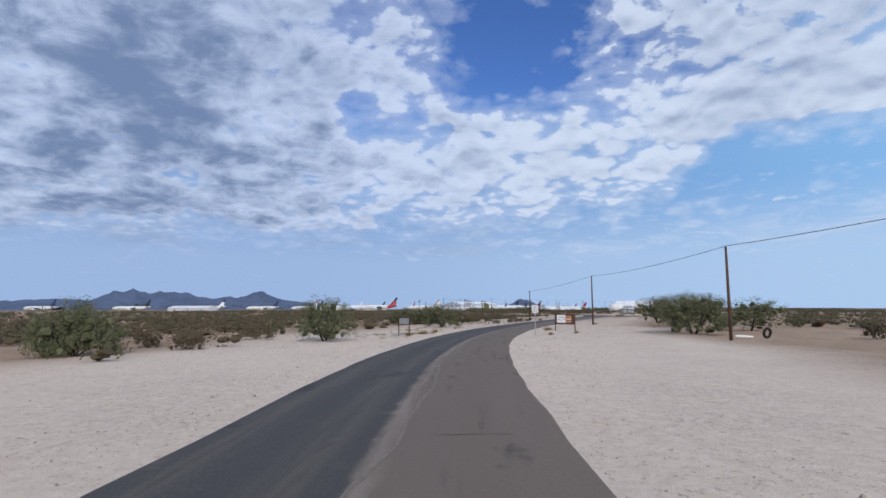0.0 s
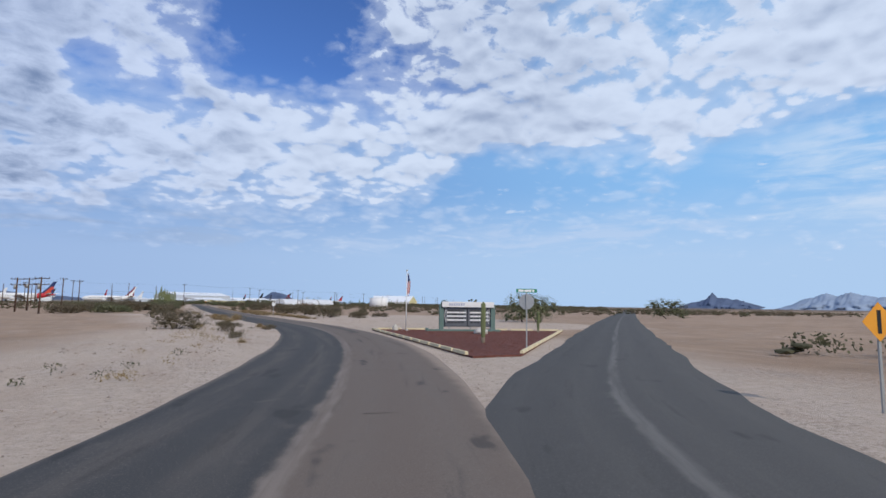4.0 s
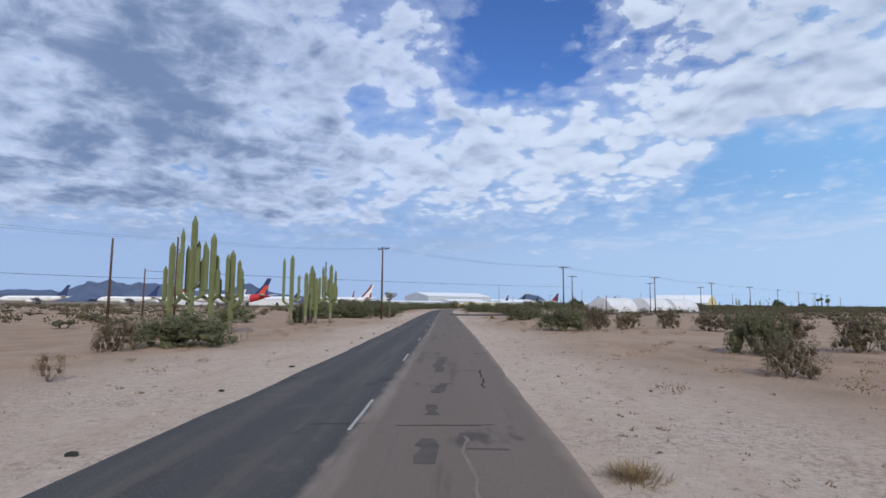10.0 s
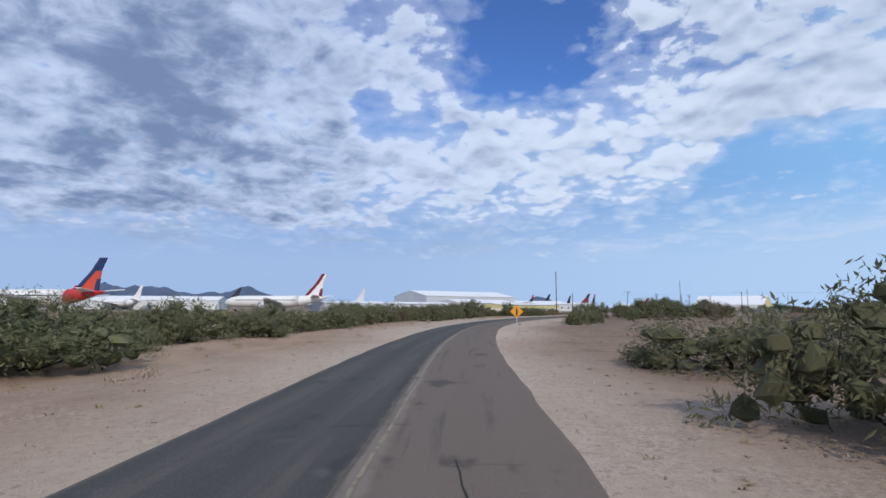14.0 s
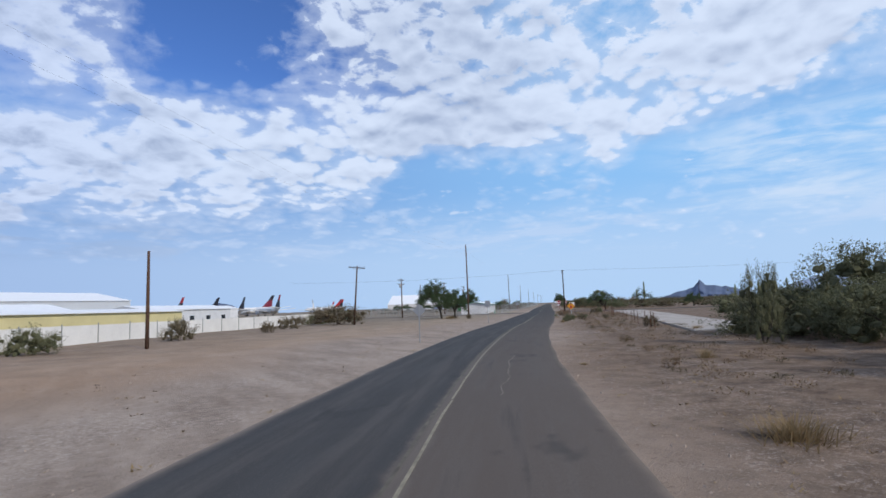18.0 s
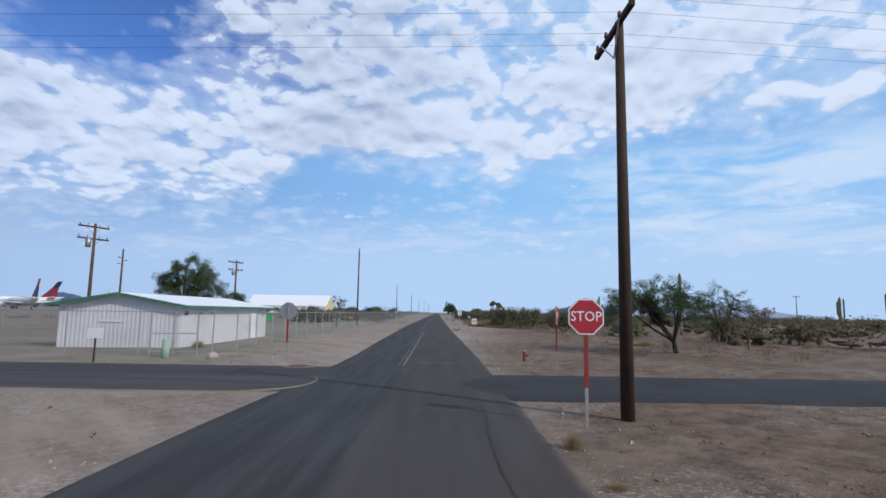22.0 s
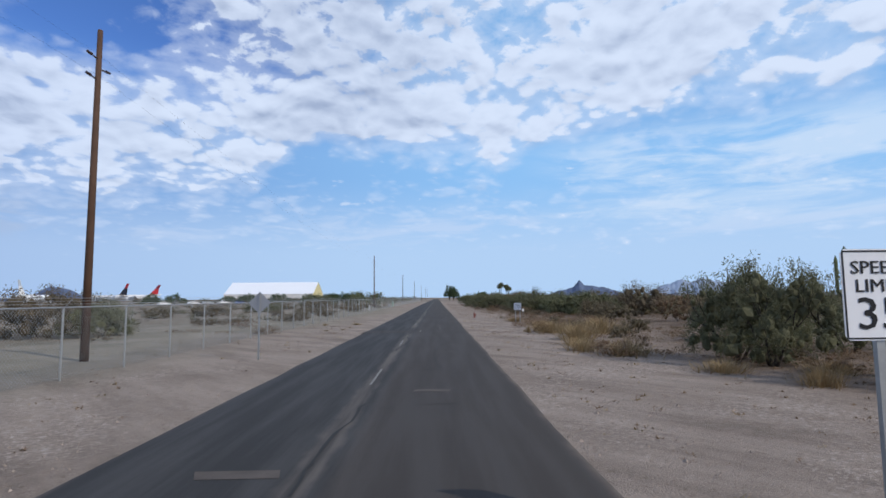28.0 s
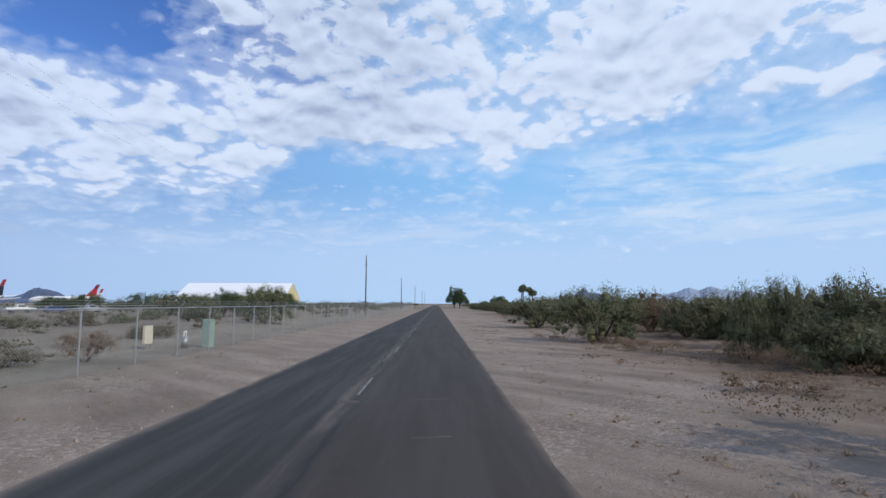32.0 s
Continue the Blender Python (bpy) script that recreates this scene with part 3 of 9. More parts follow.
def on_line(s):
    """The road's middle and its heading to the right, s metres along it."""
    x, y = np.interp(s, LINE_S, LINE_XY[:, 0]), np.interp(s, LINE_S, LINE_XY[:, 1])
    x2, y2 = np.interp(s + 0.5, LINE_S, LINE_XY[:, 0]), np.interp(s + 0.5, LINE_S, LINE_XY[:, 1])
    t = Vector((x2 - x, y2 - y)).normalized()
    return Vector((x, y)), Vector((t.y, -t.x)), t


def along(s, lateral, z=0.0):
    p, r, _ = on_line(s)
    return Vector((p.x + r.x * lateral, p.y + r.y * lateral, z))


FINE_S = np.arange(0, LINE_S[-1], 0.1)
FINE_X, FINE_Y = np.interp(FINE_S, LINE_S, LINE_XY[:, 0]), np.interp(FINE_S, LINE_S, LINE_XY[:, 1])


def s_at(x, y):
    return float(FINE_S[np.argmin(np.hypot(FINE_X - x, FINE_Y - y))])


def off_road(xs, ys, line):
    """Distance from a paved line's middle, for arrays."""
    near = np.full(xs.shape, 1e9)
    for q in line[::2]:
        near = np.minimum(near, np.hypot(xs - q[0], ys - q[1]))
    return near


SIDE_WAYS = [
    [(41, 132), (48, 142.5), (60.1, 155.4), (70.5, 166.4), (115, 212.0), (190, 287), (330, 428)],
    [(44, 437), (56, 437.6), (68, 442.6), (82, 455.4), (110, 482.5), (160, 534), (300, 680)],
    [(164.3, 706.6), (200, 674.3), (290, 593)],
    [(165.0, 708.0), (130, 739.8), (90, 776), (20, 840)],
]
SIDE_LINES = [catmull(w, 2.0) for w in SIDE_WAYS]
PAVED_XY = np.concatenate([LINE_XY] + [np.array([(p.x, p.y) for p in w]) for w in SIDE_LINES])


def ground_z(x, y, d):
    """Height of the desert: flat by the road, gently uneven away from it."""
    k = np.clip((d - 5.5) / 8, 0, 1)
    return -0.035 + k * (0.10 * np.sin(x * 0.23 + 1.3 * np.sin(y * 0.11)) * np.sin(y * 0.19 + 0.9 * np.sin(x * 0.13)) + 0.03 * np.sin(x * 0.9 + y * 0.4) * np.sin(y * 0.8))


def height_at(x, y):
    d = np.min(np.hypot(PAVED_XY[:, 0] - x, PAVED_XY[:, 1] - y))
    return float(ground_z(x, y, d))


def build_ground():
    xs = np.concatenate([[-6500, -3500, -1800, -900, -400, -200, -110], np.arange(-70, 360, 2.6), [400, 460, 560, 700, 1000, 1700, 3200, 6500]])
    ys = np.concatenate([[-3500, -1500, -600, -250, -120, -70], np.arange(-40, 930, 2.6), [960, 1000, 1060, 1150, 1300, 1600, 2200, 3500, 6500]])
    gx, gy = np.meshgrid(xs, ys)
    d = off_road(gx, gy, LINE_XY)
    gz = ground_z(gx, gy, np.minimum(d, off_road(gx, gy, PAVED_XY[len(LINE_XY):])))
    gz[(gx < -60) | (gx > 350) | (gy > 925) | (gy < -35)] = -0.035
    n = len(xs)
    verts = np.stack([gx, gy, gz], -1).reshape(-1, 3)
    i = (np.arange(len(ys) - 1)[:, None] * n + np.arange(n - 1)[None]).ravel()
    faces = np.stack([i, i + 1, i + n + 1, i + n], -1)
    me = bpy.data.meshes.new("ground")
    me.from_pydata(verts.tolist(), [], faces.tolist())
    me.shade_smooth()
    side = np.where(gy < 235, 13.0, np.where(gy < 560, 5.6, np.where(gy < 655, 8.5, 7.0))) + 1.6 * np.sin(gy * 0.06) + 1.0 * np.sin(gy * 0.21 + gx * 0.1)
    # the east verge of the bend is narrower and littered
    bend_x = np.interp(gy, LINE_XY[:, 1], LINE_XY[:, 0])
    east = (gx > bend_x) & (gy > 425)
    side[east] -= np.interp(gy[east], (425, 585, 612, 690, 720, 760), (0.0, 1.0, 7.0, 7.5, 2.5, -2.2))
    worn = np.clip((side + 4.0 - d) / 5.0, 0, 1)
    worn[(gx > 50) & (gx < 110) & (gy > 172) & (gy < 226) & (d < 34)] = 0.9
    me.attributes.new("graded", "FLOAT", "POINT").data.foreach_set("value", worn.ravel().astype(np.float32))
    dirt = np.clip((gx - bend_x) / 7, 0, 1) * np.clip((gy - 405) / 190, 0, 1) * 0.95
    dirt *= 1 - np.clip((gy - 730) / 30, 0, 1) * np.clip((9 - d) / 4, 0, 1) * 0.05
    dirt = np.maximum(dirt, np.clip((d - 16) / 14, 0, 1) * np.clip((gy - 480) / 120, 0, 1) * 0.45)
    me.attributes.new("littered", "FLOAT", "POINT").data.foreach_set("value", dirt.ravel().astype(np.float32))
    me.materials.append(M_GROUND)
    tagged(new("ground", me), "pale sandy desert flat with gravel and dust", "ground", kind="structure")


build_ground()


def ribbon(name, centre, half_left, half_right, z, mat, label, category, rough_edge=0.12, seed=1, across0=0.0):
    """A paved strip along a line of points: crowned, with a broken edge and real thickness."""
    rng = random.Random(seed)
    lats = [-1.0, -0.93, -0.5, 0.0, 0.5, 0.93, 1.0]
    verts, faces, uvs = [], [], []
    dist = 0.0
    for k, p in enumerate(centre):
        q = centre[min(k + 1, len(centre) - 1)] - centre[max(k - 1, 0)]
        r = Vector((q.y, -q.x)).normalized()
        if k:
            dist += (p - centre[k - 1]).length
        jl, jr = rng.uniform(-rough_edge, rough_edge), rng.uniform(-rough_edge, rough_edge)
        hl, hr = (half_left(p.y), half_right(p.y)) if callable(half_left) else (half_left, half_right)
        for c in lats:
            h = (hl + jl) if c < 0 else (hr + jr)
            zz = z + 0.03 * (1 - c * c) - (0.045 if abs(c) == 1 else 0.0)
            verts.append((p.x + r.x * c * h, p.y + r.y * c * h, zz))
            uvs.append((across0 + c * h - 0.3 * (hr - hl), dist))
    n = len(lats)
    for k in range(len(centre) - 1):
        for c in range(n - 1):
            a = k * n + c
            faces.append((a, a + 1, a + n + 1, a + n))
    me = bpy.data.meshes.new(name)
    me.from_pydata(verts, [], faces)
    layer = me.uv_layers.new(name="UVMap")
    for loop in me.loops:
        layer.data[loop.index].uv = uvs[loop.vertex_index]
    me.materials.append(mat)
    me.shade_smooth()
    return tagged(new(name, me), label, category, kind="structure")


LEFT_EDGE = ((0, 2.95), (20, 3.05), (41, 3.5), (75, 3.65), (130, 3.2), (175, 3.15), (200, 3.1), (226, 2.8), (258, 2.8), (300, 3.05), (375, 2.95), (412, 3.2), (540, 3.5), (592, 3.85), (640, 3.5), (690, 3.35), (712, 2.65), (750, 3.2), (790, 3.2), (835, 3.6))
RIGHT_EDGE = ((0, 3.15), (20, 3.25), (40, 2.75), (75, 2.85), (140, 3.4), (150, 3.95), (157, 4.15), (165, 3.8), (175, 3.3), (200, 3.1), (226, 3.35), (258, 3.6), (300, 3.4), (375, 3.55), (448, 3.35), (480, 3.1), (590, 3.05), (650, 3.15), (710, 3.4), (750, 3.25), (785, 3.35), (830, 3.12))


def left_half(y):
    return float(np.interp(y, *zip(*LEFT_EDGE)))


def right_half(y):
    return float(np.interp(y, *zip(*RIGHT_EDGE)))


road = ribbon("road", LINE, left_half, right_half, 0.0, M_ROAD, "two-lane worn asphalt road, darker on one side", "road", 0.05)



# ---- poles ----
def utility_pole(x, y, height, top="arm", lean=(0, 0), turn=45, wood=None, radius=0.15):
    ob = thing("utility_pole", pose(x, y, height_at(x, y) - 0.05, lean[0], lean[1], turn), "weathered wooden utility pole standing in desert sand", "utility pole", "utility poles")
    wood = wood or M_WOOD
    part("post", smooth_all(bm_tube((0, 0, -0.3), (0, 0, height), radius, radius * 0.62, 12)), wood, ob)
    if top in ("arm", "double"):
        for k in range(2 if top == "double" else 1):
            z = height - 0.25 - k * 0.95
            half = 1.2
            arm = part("crossarm", bm_box(-half, 0.09, z - 0.06, half, 0.2, z + 0.06, 0.01), M_WOOD_DARK, ob)
            for u in (-1.08, -0.45, 0.45, 1.08):
                b = bm_tube((u, 0.145, z + 0.06), (u, 0.145, z + 0.15), 0.02)
                tube(b, (u, 0.145, z + 0.13), (u, 0.145, z + 0.24), 0.055, 0.035)
                part("insulator", b, M_PORCELAIN, arm)
            b = bmesh.new()
            for u in (-0.6, 0.6):
                tube(b, (u, 0.21, z - 0.02), (0, 0.13, z - 0.6), 0.018, sides=5)
            part("brace", b, M_STEEL, ob)
    elif top == "pins":
        for k, (z, u) in enumerate(((height - 1.1, -1), (height - 1.45, 1), (height - 1.9, -1))):
            b = bm_tube((0, 0, z - 0.06), (0.45 * u, 0, z), 0.03)
            tube(b, (0.38 * u, 0, z), (0.6 * u, 0, z + 0.02), 0.06, 0.05)
            part("insulator", b, M_PORCELAIN, ob)
    if top == "double":
        b = smooth_all(bm_tube((-0.38, 0.1, height - 1.9), (-0.38, 0.1, height - 1.15), 0.2, 0.2, 12))
        part("transformer", b, M_STEEL, ob)
    return ob


utility_pole(20.2, 1.0, 6.5, "plain", turn=0, radius=0.12)
utility_pole(19.9, 37.0, 6.5, "plain", turn=0, radius=0.12)
utility_pole(20.4, 71.9, 6.55, "plain", turn=0, radius=0.12)
utility_pole(19.9, 118.6, 6.05, "plain", turn=0, radius=0.12)
# the line that crosses the road slantwise, and the lines beyond it
for k in range(0, 9):
    utility_pole(39.0 + 31.9 * k - (0.2 if k == 1 else 0), 404.0 + 34.6 * k - (2.4 if k == 1 else 0), 9.7 if k else 9.9, "arm", turn=-43)
for x, y, h, top in ((18.3, 389.0, 9.3, "pins"), (3.0, 363.5, 9.1, "arm"), (12.2, 313.7, 7.7, "arm"), (13.9, 280.3, 7.1, "arm"), (13.3, 253.1, 6.0, "double"), (13.8, 243.1, 5.7, "double"), (18.8, 234.1, 5.7, "double"),
                     (12.6, 386.6, 8.9, "pins"), (-13.7, 376.8, 8.4, "double"), (-8.8, 362.9, 7.5, "plain"), (-8.4, 328.2, 6.5, "plain"), (6.8, 290.9, 6.1, "arm"), (26.9, 423.5, 9.4, "pins"),
                     (78.6, 462.8, 9.3, "arm"), (110.5, 497.0, 9.2, "arm"), (142.0, 531.0, 9.2, "arm"), (94.0, 487.0, 5.2, "plain")):
    utility_pole(x, y, h, top, turn=-43 if top != "double" else -25)
# tall poles down the far verge
TALL = [(76.9, 628.6, 12.1), (139.2, 695.0, 12.9), (204.5, 766.4, 12.4), (272.6, 843.0, 11.8), (335.7, 911.0, 11.4), (399, 979, 11.5), (463, 1047, 11.5), (527, 1115, 11.5), (590, 1184, 11.5)]
for x, y, h in TALL:
    utility_pole(x, y, h, "pins", turn=42)
utility_pole(88.6, 661.0, 7.1, "plain", turn=42)
utility_pole(116.3, 690.7, 8.6, "arm", (0, 4), turn=-10)
utility_pole(165.6, 698.9, 8.7, "arm", turn=48, wood=M_WOOD_DARK)
utility_pole(163.6, 742.9, 8.7, "double", turn=20)
utility_pole(182.8, 762.2, 8.4, "double", turn=20)
utility_pole(171.7, 771.0, 9.5, "pins", turn=20)
utility_pole(140, 722, 8.5, "double", turn=30)
for x, y, h in ((228.0, 672.0, 9.8), (262, 640, 9.5), (300, 690, 9.5), (345, 740, 9), (365, 800, 9.5)):
    utility_pole(x, y, h, "arm", turn=80)


def cable(name, a, b, sag, r=0.014, label="black overhead cable hanging between poles"):
    a, b = Vector(a), Vector(b)
    t = (b - a).normalized()
    side = Vector((t.y, -t.x, 0)).normalized()
    verts, faces = [], []
    for i in range(17):
        p = a + (b - a) * (i / 16) - Vector((0, 0, 4 * sag * (i / 16) * (1 - i / 16)))
        verts += [p + side * (r * math.cos(k * 1.2566)) + Vector((0, 0, r * math.sin(k * 1.2566))) for k in range(5)]
    for i in range(16):
        faces += [(5 * i + k, 5 * i + (k + 1) % 5, 5 * i + 5 + (k + 1) % 5, 5 * i + 5 + k) for k in range(5)]
    return tagged(raw_part(name, verts, faces, M_WIRE), label, "cable", "overhead cables")


for (x0, y0, h0), (x1, y1, h1) in (((20.2, -40.0, 6.4), (20.2, 1.0, 6.4)), ((20.2, 1.0, 6.4), (19.9, 37.0, 6.4)), ((19.9, 37.0, 6.4), (20.4, 71.9, 6.45)), ((20.4, 71.9, 6.45), (19.9, 118.6, 5.95))):
    cable("overhead_cable", (x0, y0, h0), (x1, y1, h1), 0.35, 0.02)
for k in range(0, 8):
    for u in (-1.0, 0.0, 1.0):
        d = Vector((0.735, -0.678, 0)) * u
        a = Vector((39.0 + 31.9 * k, 404.0 + 34.6 * k, 9.75)) + d
        cable("overhead_cable", a, a + Vector((31.9, 34.6, 0)), 0.7, 0.008)
utility_pole(12.0, 394.1, 6.1, "plain", turn=-43, radius=0.11)
cable("overhead_cable", (12.0, 394.1, 5.75), (78.6, 465.0, 6.5), 0.25, 0.024)
SLANT = [(39.0, 404.0, 9.7), (18.3, 389.0, 9.0), (3.0, 363.5, 8.8), (12.2, 313.7, 7.4), (13.9, 280.3, 6.8), (13.3, 253.1, 5.7)]
for a, b in zip(SLANT, SLANT[1:]):
    for u in (-0.9, 0.9):
        cable("overhead_cable", (a[0] + u, a[1] - u * 0.6, a[2]), (b[0] + u, b[1] - u * 0.6, b[2]), 0.5, 0.008)
cable("overhead_cable", (13.9, 280.3, 5.6), (-8.8, 362.9, 5.6), 0.4, 0.02)
cable("overhead_cable", (-8.8, 362.9, 5.6), (18.3, 389.0, 4.6), 0.4, 0.02)
for (x0, y0, h0), (x1, y1, h1) in zip(TALL, TALL[1:]):
    for dz in (1.1, 1.9):
        cable("overhead_cable", (x0, y0, h0 - dz), (x1, y1, h1 - dz), 0.9, 0.002)
for u in (-1.0, -0.45, 0.45, 1.0):
    a = Vector((165.6, 698.9, 8.6)) + Vector((0.67, 0.74, 0)) * u
    cable("overhead_cable", a, (121 + u * 0.67, 739 + u * 0.74, 8.6), 0.6, 0.003)
    cable("overhead_cable", a, (228 + u * 0.67, 646 + u * 0.74, 8.9), 0.7, 0.003)


# ---- plants ----
def leaf_material(name, a, b, dry=None):
    m = bpy.data.materials.new(name)
    m.use_nodes = True
    nt = m.node_tree
    L = nt.links.new
    bs = nt.nodes["Principled BSDF"]
    bs.inputs["Roughness"].default_value, bs.inputs["Specular IOR Level"].default_value = 0.75, 0.2
    geo, info = nt.nodes.new("ShaderNodeNewGeometry"), nt.nodes.new("ShaderNodeObjectInfo")
    mix, tint = nt.nodes.new("ShaderNodeMix"), nt.nodes.new("ShaderNodeMix")
    mix.data_type = tint.data_type = "RGBA"
    L(geo.outputs["Random Per Island"], mix.inputs[0])
    mix.inputs[6].default_value, mix.inputs[7].default_value = (*a, 1), (*b, 1)
    L(info.outputs["Random"], tint.inputs[0])
    L(mix.outputs[2], tint.inputs[6])
    d = dry or tuple(0.6 * x + 0.4 * y for x, y in zip(a, (0.14, 0.11, 0.06)))
    tint.inputs[7].default_value = (*d, 1)
    half = nt.nodes.new("ShaderNodeMath")
    half.operation = "MULTIPLY"
    L(info.outputs["Random"], half.inputs[0])
    half.inputs[1].default_value = 0.6
    L(half.outputs[0], tint.inputs[0])
    L(tint.outputs[2], bs.inputs["Base Color"])
    thin = nt.nodes.new("ShaderNodeBsdfTranslucent")
    L(tint.outputs[2], thin.inputs[0])
    both = nt.nodes.new("ShaderNodeMixShader")
    both.inputs[0].default_value = 0.38
    L(bs.outputs[0], both.inputs[1])
    L(thin.outputs[0], both.inputs[2])
    L(both.outputs[0], nt.nodes["Material Output"].inputs[0])
    return m


M_MESQUITE = leaf_material("mesquite_leaf", (0.098, 0.115, 0.058), (0.215, 0.222, 0.125), (0.135, 0.125, 0.075))
M_TREE = leaf_material("green_tree_leaf", (0.050, 0.082, 0.040), (0.105, 0.150, 0.075), (0.075, 0.105, 0.05))
M_CREOSOTE = leaf_material("creosote_leaf", (0.105, 0.090, 0.055), (0.205, 0.172, 0.112), (0.15, 0.115, 0.08))
M_SCRUB = leaf_material("brown_scrub", (0.105, 0.086, 0.052), (0.165, 0.135, 0.085), (0.15, 0.11, 0.07))
M_SCRUB_OLIVE = leaf_material("olive_scrub", (0.085, 0.086, 0.048), (0.145, 0.142, 0.08), (0.13, 0.11, 0.065))
M_DRY = leaf_material("dry_twig", (0.16, 0.11, 0.07), (0.29, 0.21, 0.13), (0.20, 0.12, 0.075))
M_GRASS = leaf_material("dry_grass", (0.26, 0.185, 0.095), (0.44, 0.34, 0.20), (0.24, 0.165, 0.085))
M_WEED = leaf_material("green_weed", (0.085, 0.125, 0.045), (0.165, 0.205, 0.085))
M_BARK = material("dark_bark", (0.055, 0.045, 0.037), 0.95, vary=0.4, scale=6, fine=40, bump=0.6)
M_BARK_GREY = material("grey_dead_wood", (0.17, 0.145, 0.125), 0.95, vary=0.4, scale=6, fine=40, bump=0.6)
M_CACTUS = material("saguaro_skin", (0.165, 0.190, 0.088), 0.75, vary=0.3, scale=2, fine=30, bump=0.2, per_object=0.3)
M_CACTUS_BASE = material("corky_cactus_foot", (0.22, 0.18, 0.13), 0.95, vary=0.4, scale=3, fine=25, bump=0.5)


ICO = bmesh.new()
bmesh.ops.create_icosphere(ICO, subdivisions=1, radius=1.0)
ICO_V = np.array([v.co[:] for v in ICO.verts])
ICO_F = np.array([[v.index for v in f.verts] for f in ICO.faces])
ICO.free()


def leaves_mesh(name, centres, radii, size, count, rng, mat, flat=0.8, blade=1.0, knots=0, tall=1.0):
    """Many small leaf blades round clump centres, as one mesh of quads."""
    k = rng.integers(0, len(centres), count)
    off = rng.normal(size=(count, 3))
    off /= np.linalg.norm(off, axis=1)[:, None]
    off *= rng.random((count, 1)) ** 0.45
    pos = centres[k] + off * radii[k][:, None] * np.array([1, 1, flat])
    pos[:, 2] = np.maximum(pos[:, 2], size * 0.3)
    a = rng.normal(size=(count, 3)) + np.array([0, 0, 0.7])
    a /= np.linalg.norm(a, axis=1)[:, None]
    b = np.cross(a, rng.normal(size=(count, 3)))
    b /= np.linalg.norm(b, axis=1)[:, None]
    s = size * rng.uniform(0.55, 1.35, (count, 1))
    up = np.array([1, 1, tall])
    a, b = a * s * blade * up, b * s * 0.55 / blade * up
    verts = np.stack([pos - a, pos + b * 0.9, pos + a, pos - b * 0.9], 1).reshape(-1, 3)
    faces = np.arange(count * 4).reshape(-1, 4).tolist()
    verts = verts.tolist()
    # dense twiggy knots inside the clumps
    for _ in range(knots):
        c = centres[rng.integers(0, len(centres))] + rng.normal(size=3) * radii[0] * 0.3
        v = ICO_V * rng.uniform(0.55, 1.25, (len(ICO_V), 1)) * radii[0] * rng.uniform(0.35, 0.75) * np.array([1, 1, flat]) + c * np.array([0.86, 0.86, 0.86])
        v[:, 2] = np.maximum(v[:, 2], 0.0)
        faces += (ICO_F + len(verts)).tolist()
        verts += v.tolist()
    me = bpy.data.meshes.new(name)
    me.from_pydata(verts, [], faces)
    me.materials.append(mat)
    return me


def limbs_mesh(name, segs, mat, sides=5):
    verts, faces = [], []
    for a, b, r0, r1 in segs:
        a, b = Vector(a), Vector(b)
        q = (b - a).to_track_quat("Z", "Y")
        n = len(verts)
        for p, r in ((a, r0), (b, r1)):
            for i in range(sides):
                t = 2 * math.pi * i / sides
                verts.append(p + q @ Vector((r * math.cos(t), r * math.sin(t), 0)))
        faces += [(n + i, n + (i + 1) % sides, n + sides + (i + 1) % sides, n + sides + i) for i in range(sides)]
    me = bpy.data.meshes.new(name)
    me.from_pydata(verts, [], faces)
    me.materials.append(mat)
    me.shade_smooth()
    return me


def branching(rng, stems, spread, levels, height, r0, start_z=0.0, wiggle=0.25, lift=0.6):
    """Forking limbs from the ground up in a unit box; gives the segments and the tips."""
    segs, tips = [], []
    for k in range(stems):
        ang = 2 * math.pi * (k + rng.uniform(-0.3, 0.3)) / stems
        way = Vector((math.cos(ang) * spread, math.sin(ang) * spread, lift)).normalized()
        stack = [(Vector((0.03 * math.cos(ang), 0.03 * math.sin(ang), start_z)), way, height, r0, 0)]
        while stack:
            p, w, length, r, lev = stack.pop()
            q = p
            for _ in range(2):
                w = (w + Vector((rng.uniform(-1, 1), rng.uniform(-1, 1), rng.uniform(-0.5, 0.7))) * wiggle).normalized()
                q2 = q + w * length * 0.5
                q2.z = max(q2.z, 0.02)
                segs.append((q, q2, r, r * 0.75))
                q, r = q2, r * 0.75
                tips.append((q2, lev))
            if lev < levels:
                for _ in range(3 if lev == 0 else 2):
                    w2 = (w + Vector((rng.uniform(-1, 1), rng.uniform(-1, 1), rng.uniform(-0.45, 0.6))) * 0.75).normalized()
                    stack.append((q, w2, length * 0.68, r * 0.75, lev + 1))
    return segs, tips


# how much wider than high each kind grows
TALL_FORM = {"m": 1.9, "M": 1.3, "c": 2.1, "b": 1.8}


